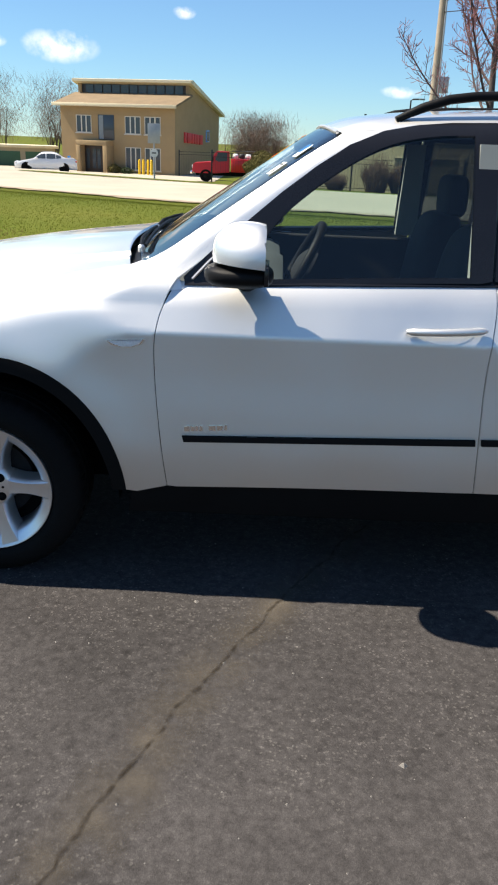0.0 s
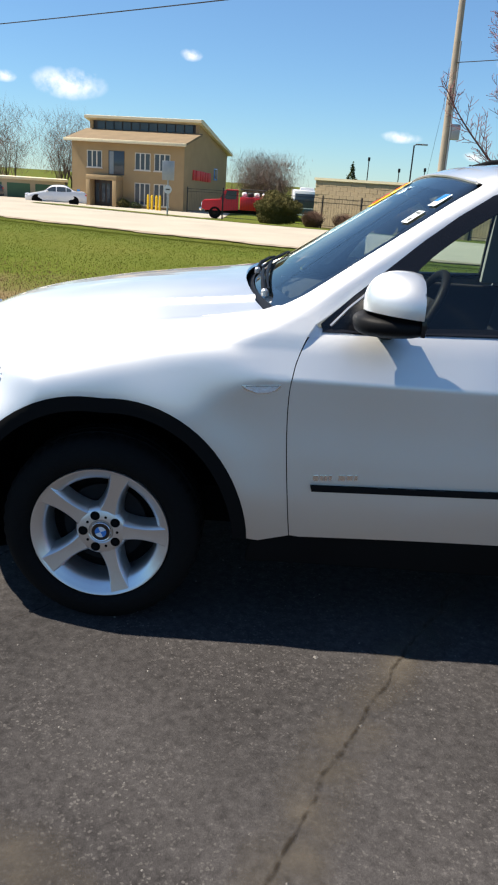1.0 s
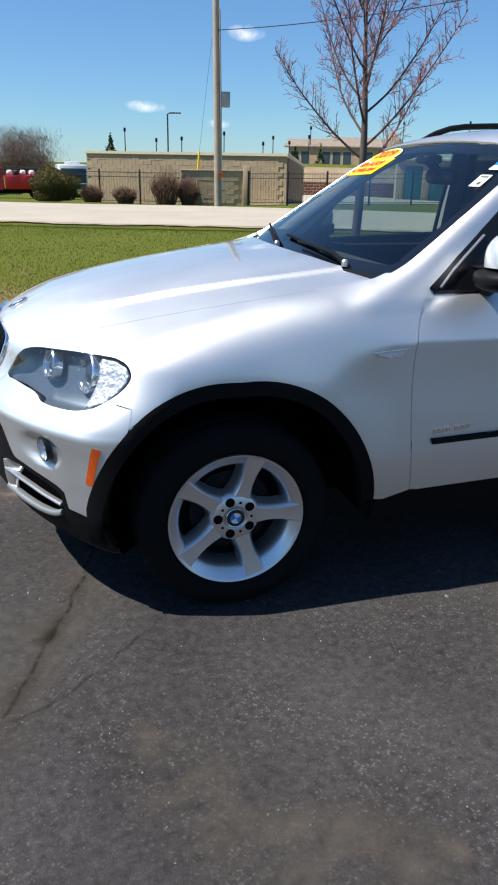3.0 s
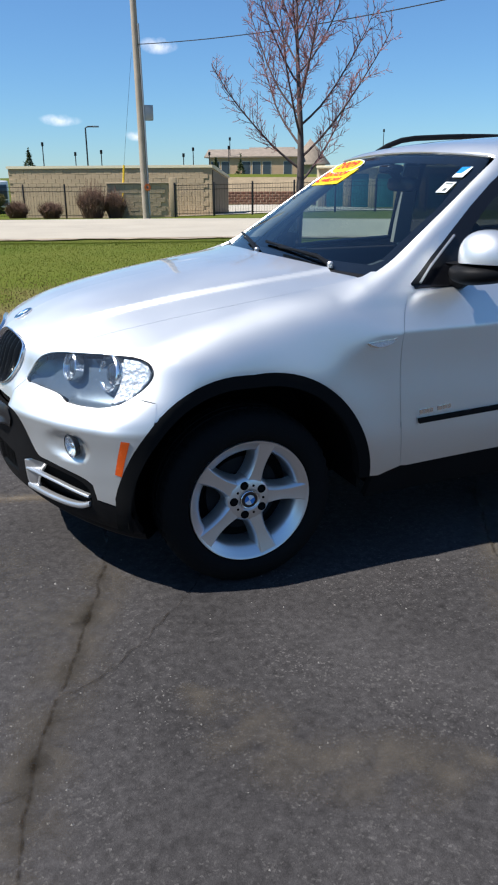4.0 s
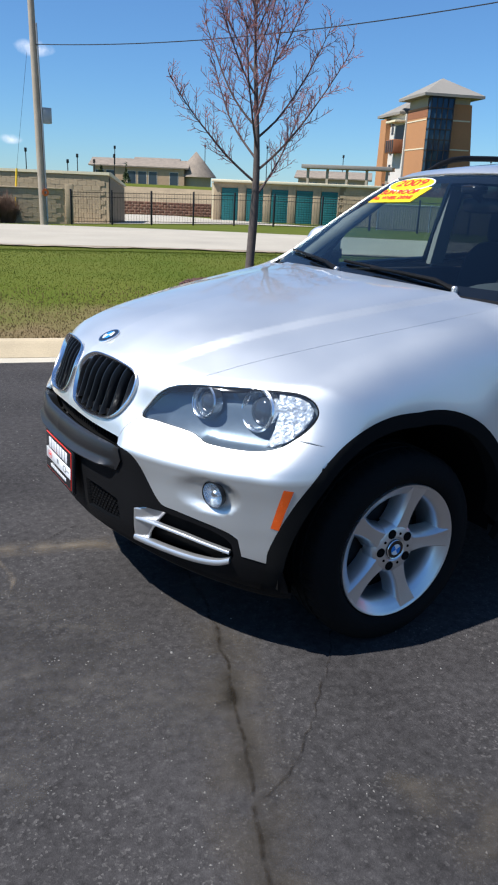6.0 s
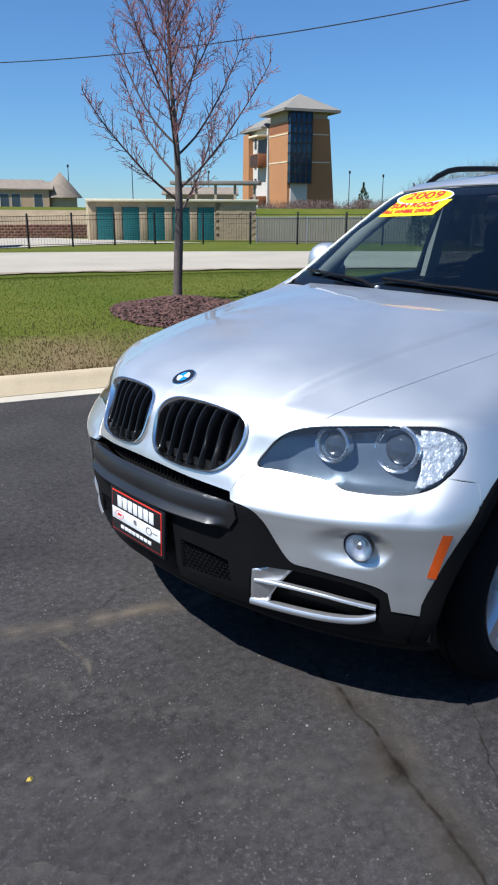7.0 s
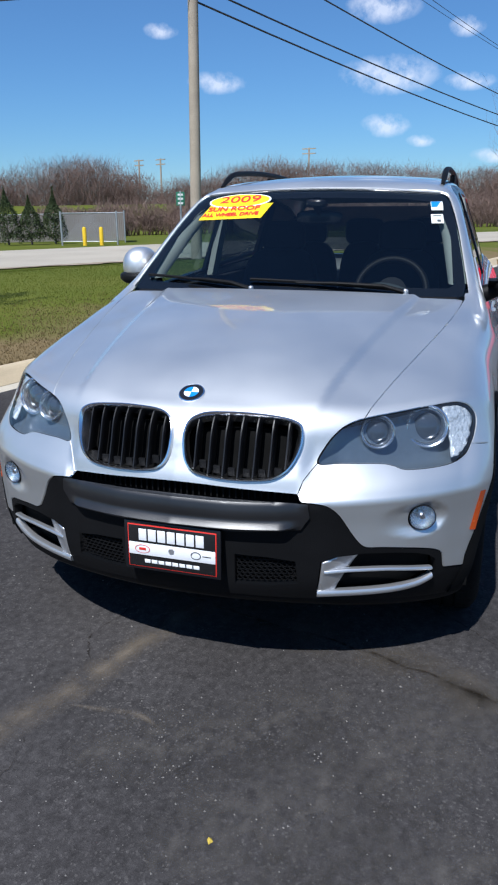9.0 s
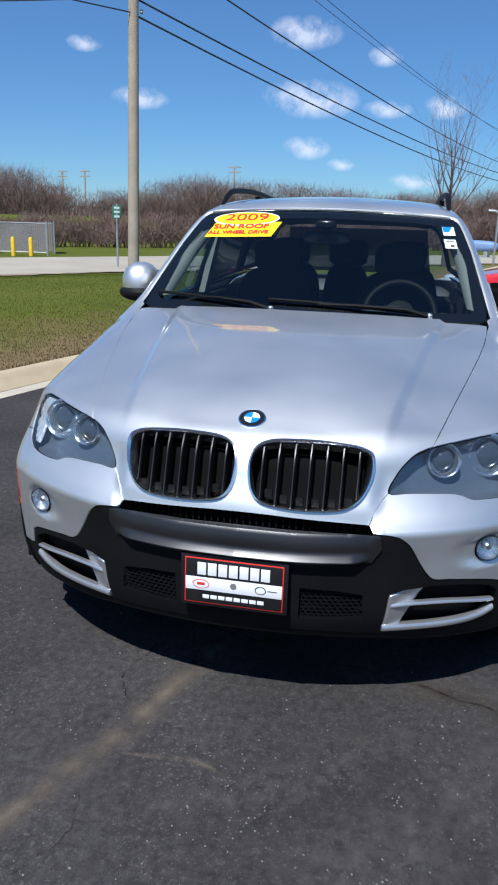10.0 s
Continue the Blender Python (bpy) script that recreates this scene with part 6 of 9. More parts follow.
def fine_box(x0, y0, x1, y1, slant=0.0, k=12):
    a = [(x0 + (x1 - x0) * i / k, y0) for i in range(k + 1)]
    b = [(x1 + slant - (x1 - x0) * i / k, y1) for i in range(k + 1)]
    return a + b


sticker = on_glass(decal("window_sticker", fine_box(-0.178, -0.105, 0.178, 0.020, 0.03), 0.0025, M_YELLOW, car, "yellow sale sticker inside the windscreen"))
on_glass(decal("oval_border", [(0.178 * math.cos(a) + 0.012, 0.052 + 0.062 * math.sin(a)) for a in np.linspace(0, 2 * math.pi, 40)[:-1]], 0.0030, M_PAPER, sticker, "white oval border"))
on_glass(decal("oval", [(0.168 * math.cos(a) + 0.012, 0.052 + 0.054 * math.sin(a)) for a in np.linspace(0, 2 * math.pi, 40)[:-1]], 0.0040, M_YELLOW, sticker, "yellow oval"))
add_letters("2009", TILT_S @ Matrix.Translation((0.015, 0.056, 0.0058)) @ Matrix.Diagonal((1.45, 1, 1, 1)), 0.082, M_RED, sticker)
add_letters("SUN ROOF", TILT_S @ Matrix.Translation((0.0, -0.025, 0.0058)) @ Matrix.Diagonal((1.15, 1, 1, 1)), 0.052, M_RED, sticker, 0.001)
add_letters("ALL WHEEL DRIVE", TILT_S @ Matrix.Translation((-0.004, -0.076, 0.0058)) @ Matrix.Diagonal((1.0, 1, 1, 1)), 0.039, M_RED, sticker, 0.001)
for name, y, z, blue in (("inspection_sticker", -0.612, 1.527, True), ("service_sticker", -0.624, 1.468, False)):
    q = on_skin(cabin, chart_screen, [(y, z)])
    nq = Vector(normals(cabin, q)[0])
    uq = (Vector((0, 0, 1)) - nq * nq.z).normalized()
    m = Matrix.Translation(Vector(q[0]) + nq * 0.001) @ Matrix((uq.cross(nq), uq, nq)).transposed().to_4x4()
    st = decal(name, [(-0.029, -0.036), (0.029, -0.036), (0.029, 0.036), (-0.029, 0.036)], 0.001, M_PAPER, car, "white paper sticker in the windscreen", m)
    if blue:
        decal("blue_print", [(-0.027, -0.010), (0.0, -0.010), (0.020, 0.034), (-0.027, 0.034)], 0.0022, M_BLUE, st, "", m)
    else:
        decal("print_bar", [(-0.02, 0.018), (0.02, 0.018), (0.02, 0.026), (-0.02, 0.026)], 0.0022, M_DASH, st, "", m)
        decal("print_bar", [(-0.002, -0.026), (0.016, -0.026), (0.016, -0.008), (-0.002, -0.008)], 0.0022, M_DASH, st, "", m)
# ---- trees, poles, fences and plants ----
M_BARK = material("young_bark", (0.100, 0.080, 0.070), 0.9, vary=0.3, scale=12, fine=90, bump=0.5)
M_TWIG = material("reddish_twigs", (0.225, 0.105, 0.100), 0.85, vary=0.35, scale=3, fine=30)
M_LIMB = material("dark_limb_bark", (0.085, 0.058, 0.052), 0.9, vary=0.35, scale=8, fine=60)
M_OLDTWIG = material("grey_brown_twigs", (0.158, 0.105, 0.084), 0.9, vary=0.35, scale=0.5, fine=5)
M_BUD = material("red_buds", (0.30, 0.10, 0.10), 0.8, vary=0.3)
M_POLE = material("weathered_pole_wood", (0.34, 0.285, 0.22), 0.9, vary=0.25, scale=1.5, fine=40, bump=0.4)
M_WIRE = material("black_cable", (0.02, 0.02, 0.022), 0.6, vary=0.1)
M_GREYMETAL = material("galvanised_steel", (0.33, 0.35, 0.36), 0.5, metal=0.5, vary=0.12)
M_YELLOWPAINT = material("yellow_paint", (0.75, 0.48, 0.02), 0.5, vary=0.1)
M_IRON = material("black_iron", (0.016, 0.016, 0.017), 0.6, vary=0.2)
M_BLOCK = material("tan_split_block", (0.41, 0.31, 0.195), 0.9, vary=0.20, scale=1.2, fine=12, bump=0.6, per_piece=0.05)
M_ORANGESIGN = material("orange_ring", (0.75, 0.16, 0.03), 0.5, vary=0.1)


def grow(bm, tips, rnd, start, way, length, radius, level, bend, split, spread, sides):
    """A limb that tapers, bends upward and carries side shoots."""
    steps = 6
    p, d = Vector(start), Vector(way).normalized()
    pts, rad, shoots = [p.copy()], [radius], []
    for i in range(steps):
        d = (d + Vector((rnd.uniform(-1, 1), rnd.uniform(-1, 1), rnd.uniform(-0.5, 0.9))) * bend + Vector((0, 0, 0.16 if level >= 2 else 0.02))).normalized()
        p = p + d * (length / steps)
        pts.append(p.copy())
        rad.append(radius * (1 - 0.78 * (i + 1) / steps))
        shoots.append((p.copy(), d.copy(), rad[-1]))
    tube(bm, pts, rad, sides if level else sides + 2, False)
    if level <= 0:
        tips.append((pts[-1], pts[-3]))
        return
    for k in range(split):
        q, dd, r = shoots[min(steps - 1, int(rnd.uniform(0.8, steps)))]
        side = dd.orthogonal().normalized()
        side.rotate(Matrix.Rotation(rnd.uniform(0, 2 * math.pi), 3, dd))
        grow(bm, tips, rnd, q, dd * rnd.uniform(0.7, 1.1) + side * spread + Vector((0, 0, 0.2)), length * rnd.uniform(0.42, 0.66), max(r * 0.62, 0.0030), level - 1, bend * 1.1, max(2, split - 1), spread, max(3, sides - 1))


def bare_tree(name, label, at, height, fork, trunk_r, limbs, seed, twig_mat, buds=True, levels=3, reach=0.42, split=4):
    rnd = random.Random(seed)
    t = thing(name, label, "tree", at)
    bm = bmesh.new()
    pts = [Vector((0.02 * math.sin(z * 3) * (z / height), 0.02 * math.cos(z * 2.3) * (z / height), z)) for z in np.linspace(-0.1, height, 14)]
    tube(bm, pts, [max(trunk_r * (1.25 if i == 0 else 1.0) * (1 - 0.93 * max(0, (p.z - fork * 0.4)) / (height - fork * 0.4)), 0.004) for i, p in enumerate(pts)], 12)
    part("trunk", bm, M_BARK, t, "grey-brown young trunk")
    tips = []
    for k in range(limbs):
        f = k / max(limbs - 1, 1)
        z = fork + (height - fork) * 0.72 * f
        a = k * 2.4 + rnd.uniform(-0.4, 0.4)
        up = 0.55 + 1.2 * f
        bm = bmesh.new()
        length = (height - fork) * (reach + 0.16 * (1 - f)) * rnd.uniform(0.85, 1.1)
        grow(bm, tips, rnd, (0, 0, z), (math.cos(a), math.sin(a), up), length, trunk_r * (0.40 - 0.22 * f), levels, 0.12, split, 0.80, 5)
        part("limb", bm, twig_mat, t)
    if buds:
        bm = bmesh.new()
        for tip, prev in tips:
            for f in (0.0, 0.35, 0.7):
                c = tip.lerp(prev, f)
                r = rnd.uniform(0.003, 0.006)
                vs = [bm.verts.new(c + Vector(o) * r) for o in ((1, 0, 0), (-0.5, 0.8, 0), (-0.5, -0.8, 0), (0, 0, 1.6), (0, 0, -1))]
                for f3 in ((0, 1, 3), (1, 2, 3), (2, 0, 3), (1, 0, 4), (2, 1, 4), (0, 2, 4)):
                    bm.faces.new([vs[i] for i in f3])
        ob = part("bud", bm, M_BUD, t, "tiny reddish buds")
        ob["kind"] = "stuff"
    return t




def bent_shoot(rnd, start, way, length, lift, sway, steps=7):
    """Points of a shoot that leaves along way and turns upward, a little crooked."""
    p, d = Vector(start), Vector(way).normalized()
    pts = [p.copy()]
    for i in range(steps):
        d = (d + Vector((0, 0, lift)) + Vector((rnd.uniform(-1, 1), rnd.uniform(-1, 1), rnd.uniform(-1, 1))) * sway).normalized()
        p = p + d * (length / steps)
        pts.append(p.copy())
    return pts


def vase_tree(name, label, at, height, first, trunk_r, limbs, seed):
    """A young tree with a straight leader and long limbs that sweep out and up, full of short reddish twigs."""
    rnd = random.Random(seed)
    t = thing(name, label, "tree", at)
    leader = [Vector((0.035 * math.sin(z * 1.7), 0.03 * math.sin(z * 2.1 + 1), z)) for z in np.linspace(-0.12, height, 24)]
    tube_r = [trunk_r * (1.30 if i == 0 else 1.12 if i == 1 else 1.0) * (1 - 0.94 * max(0.0, p.z - 0.7) / (height - 0.7)) ** 1.35 + 0.002 for i, p in enumerate(leader)]
    part("trunk", tube(bmesh.new(), leader, tube_r, 12), M_BARK, t, "grey-brown young trunk")

    def along(z):
        f = min(max((z + 0.12) / (height + 0.12) * 23, 0), 22.999)
        return leader[int(f)].lerp(leader[int(f) + 1], f - int(f))

    def twigs(bm, buds, line, count, long, lift):
        """Side shoots with their own small twigs along a line."""
        for k in range(count):
            f = 0.18 + 0.80 * (k + rnd.random()) / count
            i = min(int(f * (len(line) - 1)), len(line) - 2)
            p = line[i].lerp(line[i + 1], f * (len(line) - 1) - i)
            d = (line[i + 1] - line[i]).normalized()
            side = d.orthogonal().normalized()
            side.rotate(Matrix.Rotation(rnd.uniform(0, 2 * math.pi), 3, d))
            length = long * rnd.uniform(0.45, 1.1) * (1.15 - 0.55 * f)
            shoot = bent_shoot(rnd, p, d * 0.75 + side * 0.8, length, lift, 0.10, 5)
            tube(bm, shoot, [0.0056, 0.0048, 0.0042, 0.0036, 0.0030, 0.0025], 4, False)
            for j in range(3 + int(length / 0.045)):
                g = rnd.uniform(0.15, 1.0) * 4.99
                q = shoot[int(g)].lerp(shoot[int(g) + 1], g - int(g))
                e = (shoot[int(g) + 1] - shoot[int(g)]).normalized()
                w = e.orthogonal().normalized()
                w.rotate(Matrix.Rotation(rnd.uniform(0, 2 * math.pi), 3, e))
                tip = bent_shoot(rnd, q, e * 0.7 + w, rnd.uniform(0.03, 0.12), 0.15, 0.16, 3)
                tube(bm, tip, [0.0029, 0.0026, 0.0024, 0.0022], 3, False)
                buds += [tip[-1], tip[2]]
    buds = []
    for k in range(limbs):
        f = k / (limbs - 1)
        z = first + (height * 0.80 - first) * f ** 0.9
        a = k * 2.39996 + rnd.uniform(-0.35, 0.35) + 0.6
        out = 1.30 - 0.75 * f
        length = (1.78 - 1.02 * f) * rnd.uniform(0.88, 1.12)
        line = bent_shoot(rnd, along(z), (math.cos(a) * out, math.sin(a) * out, 0.72 + 0.35 * f), length, 0.085, 0.055, 10)
        r0 = trunk_r * (0.30 - 0.14 * f)
        limb = part("limb", tube(bmesh.new(), line, [r0 * (1 - 0.80 * i / 10) + 0.001 for i in range(11)], 7), M_LIMB, t, "dark brown limb")
        bm = bmesh.new()
        twigs(bm, buds, line, 26 - int(8 * f), 0.42 - 0.14 * f, 0.10)
        part("twig_spray", bm, M_TWIG, limb, "reddish twigs")["kind"] = "stuff"
    bm = bmesh.new()
    twigs(bm, buds, leader[14:], 12, 0.34, 0.10)
    part("twig_spray", bm, M_TWIG, t, "reddish twigs")["kind"] = "stuff"
    bm = bmesh.new()
    for c in buds:
        r = rnd.uniform(0.0032, 0.0060)
        vs = [bm.verts.new(c + Vector(o) * r) for o in ((1, 0, 0), (-0.5, 0.8, 0), (-0.5, -0.8, 0), (0, 0, 1.6), (0, 0, -1))]
        for f3 in ((0, 1, 3), (1, 2, 3), (2, 0, 3), (1, 0, 4), (2, 1, 4), (0, 2, 4)):
            bm.faces.new([vs[i] for i in f3])
    part("bud", bm, M_BUD, t, "tiny reddish buds")["kind"] = "stuff"
    return t


vase_tree("young_tree", "young bare tree with reddish buds in a mulch bed", (3.36, 5.75, 0.38), 3.95, 1.05, 0.054, 19, 12)
bare_tree("roadside_tree", "thin bare dark tree beside the road", (26.1, -1.7, 0.0), 4.75, 1.5, 0.105, 13, 23, M_OLDTWIG, buds=False, levels=3, reach=0.66, split=4)

# mulch bed
M_MULCH = material("shredded_mulch", (0.060, 0.030, 0.022), 0.95, vary=0.4, scale=9, fine=60, bump=0.8)
M_CHIP = material("bark_chips", (0.098, 0.050, 0.040), 0.9, vary=0.95, scale=16, fine=45)
bed = thing("mulch_bed", "heap of red-brown bark mulch round a tree", "mulch")
bm = bmesh.new()
rings = []
for i in range(9):
    r = 0.80 * i / 8
    row = []
    for k in range(30):
        a = 2 * math.pi * k / 30
        rr = r * (1 + 0.08 * math.sin(3 * a + 1) + 0.05 * math.sin(7 * a))
        x, y = 3.06 + rr * math.cos(a), 5.24 + rr * 0.96 * math.sin(a)
        row.append(bm.verts.new((x, y, float(ground_z(x, y)) + 0.12 * math.cos(min(r / 0.80, 1) * math.pi / 2) ** 1.2 - 0.012 * (i == 8) + 0.012 * math.sin(9 * a + i))))
    rings.append(row)
for A, B in zip(rings, rings[1:]):
    for k in range(30):
        bm.faces.new((A[k], A[(k + 1) % 30], B[(k + 1) % 30], B[k]))
part("mound", bm, M_MULCH, bed)
rnd = random.Random(9)
verts, faces = [], []
for _ in range(5000):
    r, a = 0.85 * math.sqrt(rnd.random()), rnd.uniform(0, 2 * math.pi)
    x, y = 3.06 + r * math.cos(a), 5.24 + r * 0.96 * math.sin(a)
    z = float(0.12 * max(0, math.cos(min(r / 0.80, 1) * math.pi / 2)) ** 1.2)
    verts.append((x, y, z, rnd.uniform(0.012, 0.050), rnd.uniform(0.006, 0.017), rnd.uniform(0, math.pi), rnd.uniform(-0.5, 0.5)))
V = np.array(verts)
base_z = ground_z(V[:, 0], V[:, 1]) + V[:, 2] + 0.008
vs, fs = [], []
for (x, y, _, l, w, a, t), z in zip(verts, base_z):
    c, s = math.cos(a), math.sin(a)
    b = len(vs)
    for i, j in ((-1, -1), (1, -1), (1, 1), (-1, 1)):
        vs.append((x + c * l * i - s * w * j, y + s * l * i + c * w * j, float(z) + t * l * i))
    vs.append((x, y, float(z) + w * 1.2))
    fs += [(b, b + 1, b + 4), (b + 1, b + 2, b + 4), (b + 2, b + 3, b + 4), (b + 3, b, b + 4)]
me = bpy.data.meshes.new("bark_chip")
me.from_pydata(vs, [], fs)
me.materials.append(M_CHIP)
chips = new("bark_chip", me)
chips.parent = bed
chips["kind"] = "stuff"


def cable(a, b, sag, r=0.012, name="cable", parent=None):
    pts = [Vector(a).lerp(Vector(b), f) - Vector((0, 0, sag * 4 * f * (1 - f))) for f in np.linspace(0, 1, 25)]
    return part(name, tube(bmesh.new(), pts, r, 5), M_WIRE, parent)


def utility_pole(label, at, height, r, lean=(0, 0)):
    p = thing("utility_pole", label, "utility pole", at)
    bm = bmesh.new()
    pts = [Vector((lean[0] * z, lean[1] * z, z)) for z in np.linspace(-0.3, height, 12)]
    tube(bm, pts, [r * (1 - 0.25 * i / 11) for i in range(12)], 14)
    part("pole", bm, M_POLE, p, "grey weathered timber pole")
    return p


pole = utility_pole("tall weathered timber utility pole with a grey meter box", (7.12, 28.2, 0), 8.85, 0.155, (-0.016, 0.0))
part("meter_box", boxed(0.10, -0.16, 3.60, 0.44, 0.10, 4.16, 0.02), M_GREYMETAL, pole, "grey metal box")
part("conduit", tube(bmesh.new(), [(0.11, -0.13, 0.0), (0.07, -0.13, 3.6), (0.0, -0.13, 7.0)], 0.035, 8), M_GREYMETAL, pole, "grey conduit")
part("orange_ring", lathe(bmesh.new(), [(0.06, 0.0), (0.13, 0.0), (0.14, 0.03), (0.06, 0.03)], Matrix.Translation((0.05, -0.17, 1.08)) @ pose(0, 0, 0, 90), 20), M_ORANGESIGN, pole, "orange ring")
cable((-0.10, 0, 6.3), (10.98, -20.9, 7.13), 0.62, 0.016, parent=pole)
cable((-0.10, 0, 8.5), (10.98, -20.9, 9.9), 0.4, 0.010, parent=pole)
guy = thing("guy_marker", "yellow plastic guy-wire marker by a pole", "guy marker", (7.4, 33.9, -0.1))
part("marker", tube(bmesh.new(), [(0, 0, 0), (0.22, 0.1, 2.1)], 0.05, 8), M_YELLOWPAINT, guy)
part("guy_wire", tube(bmesh.new(), [(0.22, 0.1, 2.1), (0.1, -3.0, 6.5)], 0.006, 5), M_WIRE, guy)

pole_b = utility_pole("tall weathered timber utility pole carrying three cables", (18.1, 7.35, 0), 11.5, 0.165, (0.004, -0.014))
part("cross_arm", boxed(-0.06, -1.2, 9.9, 0.06, 1.2, 10.02, 0.01), M_POLE, pole_b)
part("insulator", lathe(bmesh.new(), [(0.03, 0), (0.05, 0.03), (0.03, 0.06), (0.05, 0.09), (0, 0.10)], Matrix.Translation((0.1, -0.3, 6.75)), 12), M_GREYMETAL, pole_b)
off = Vector((18.1, 7.35, 0))


def cable_b(a, b, sag, r=0.014):
    c = cable(Vector(a) - off, Vector(b) - off, sag, r, parent=pole_b)


cable_b((18.13, 7.2, 6.7), (100, -17.5, 6.6), 1.25, 0.028)
cable_b((18.13, 7.2, 7.1), (100, -17.5, 7.1), 1.1, 0.028)
cable_b((18.13, 7.2, 8.5), (100, -17.5, 7.8), 1.3, 0.026)
cable_b((18.13, 6.2, 10.0), (100, -18.5, 9.6), 1.3, 0.012)
cable_b((18.13, 8.4, 11.2), (100, -16.5, 10.8), 1.3, 0.012)
cable_b((18.13, 7.2, 6.75), (-42, 50.8, 7.25), 0.5, 0.018)


# small plants and shrubs made of many leaves or twigs
def leaf_mass(name, at, half, count, mat, parent, seed, size=0.05, squash=1.0, cone=False):
    rnd = np.random.RandomState(seed)
    d = rnd.normal(size=(count, 3))
    d /= np.linalg.norm(d, axis=1)[:, None]
    r = rnd.uniform(0.55, 1.0, count) ** 0.5
    lump = 1 + 0.10 * np.sin(d[:, 0] * 5 + seed) + 0.10 * np.sin(d[:, 1] * 6 + 2 * seed) + 0.08 * np.sin(d[:, 2] * 7)
    p = d * (r * lump)[:, None]
    if cone:
        k = np.clip(0.5 - 0.5 * p[:, 2], 0.04, 1)
        p[:, :2] *= (k * 1.5)[:, None]
    p = p * np.array(half) + np.array(at)
    a = rnd.normal(size=(count, 3))
    b = rnd.normal(size=(count, 3))
    a = a / np.linalg.norm(a, axis=1)[:, None] * size * rnd.uniform(0.5, 1.3, count)[:, None]
    b = b / np.linalg.norm(b, axis=1)[:, None] * size * 0.6
    P = np.stack([p - a, p + b, p + a], 1).reshape(-1, 3)
    me = bpy.data.meshes.new(name)
    me.vertices.add(len(P))
    me.vertices.foreach_set("co", P.ravel())
    me.loops.add(3 * count)
    me.loops.foreach_set("vertex_index", np.arange(3 * count))
    me.polygons.add(count)
    me.polygons.foreach_set("loop_start", np.arange(0, 3 * count, 3))
    me.update()
    me.materials.append(mat)
    ob = new(name, me)
    ob.parent = parent
    ob["kind"] = "stuff"
    return ob


M_YEW = material("dark_yew_leaves", (0.060, 0.060, 0.012), 0.85, scale=2.0, fine=14, second=(0.125, 0.098, 0.020))
M_ARBOR = material("arborvitae_leaves", (0.030, 0.050, 0.016), 0.9, scale=2.0, fine=14, second=(0.05, 0.065, 0.02))
M_RUST = material("rusty_shrub_twigs", (0.17, 0.085, 0.055), 0.9, scale=3, fine=20, second=(0.10, 0.07, 0.05))


def shrub(name, label, at, half, mat, seed, count=2600, cone=False, size=0.06, core=None):
    s = thing(name, label, "shrub", at)
    part("stem", tube(bmesh.new(), [(0, 0, -0.1), (0.02, 0.01, half[2] * 0.9)], [0.05, 0.02], 7), M_BARK, s)
    if core:
        part("inner_foliage", blob(bmesh.new(), (0, 0, half[2]), (half[0] * 0.75, half[1] * 0.75, half[2] * 0.8), 2.2, 18, 10), core, s)
    leaf_mass("foliage", (0, 0, half[2]), half, count, mat, s, seed, size, cone=cone)
    return s


def gz(x, y):
    return float(ground_z(np.array(x), np.array(y)))


shrub("round_yew", "rounded dark green clipped evergreen bush", (0.72, 32.9, -0.30), (1.06, 1.06, 0.74), M_YEW, 3, 24000, size=0.055, core=M_YEW)


def twig_shrub(at, h, w, seed, label):
    s = thing("bare_shrub", label, "shrub", at, group="shrubs along the fence")
    rnd = random.Random(seed)
    bm = bmesh.new()
    for k in range(260):
        a, u = rnd.uniform(0, 2 * math.pi), rnd.random() ** 0.5
        foot = Vector((0.55 * w * u * math.cos(a), 0.55 * w * u * math.sin(a), 0))
        top = Vector((w * u * math.cos(a), w * u * math.sin(a), h * rnd.uniform(0.55, 1.0) * (1 - 0.45 * u * u)))
        mid = foot.lerp(top, 0.55) + Vector((rnd.uniform(-0.06, 0.06), rnd.uniform(-0.06, 0.06), 0.05))
        tube(bm, [foot, mid, top], [0.012, 0.010, 0.005], 3, False)
        for _ in range(4):
            tube(bm, [mid, mid + Vector((rnd.uniform(-0.25, 0.25), rnd.uniform(-0.25, 0.25), rnd.uniform(0.15, 0.4)))], [0.007, 0.004], 3, False)
    ob = part("brushwood", bm, M_RUST, s)
    ob["kind"] = "stuff"
    return s


for x, y, h, w, k in ((2.55, 34.6, 0.85, 0.55, 1), (4.1, 34.5, 0.80, 0.62, 2), (5.9, 33.6, 1.95, 0.80, 3), (6.95, 33.5, 1.55, 0.55, 4)):
    twig_shrub((x, y, gz(x, y)), h, w, k, "leafless reddish-brown shrub by the fence")
for x, y, h in ((26.7, 19.7, 2.25), (27.3, 18.9, 1.9), (27.85, 18.0, 2.15)):
    sh = shrub("arborvitae", "narrow dark green arborvitae", (x, y, 0.0), (0.62, 0.62, h / 2), M_ARBOR, int(x * 10), 3200, cone=True, size=0.075)
    tagged(sh, group="row of arborvitae")


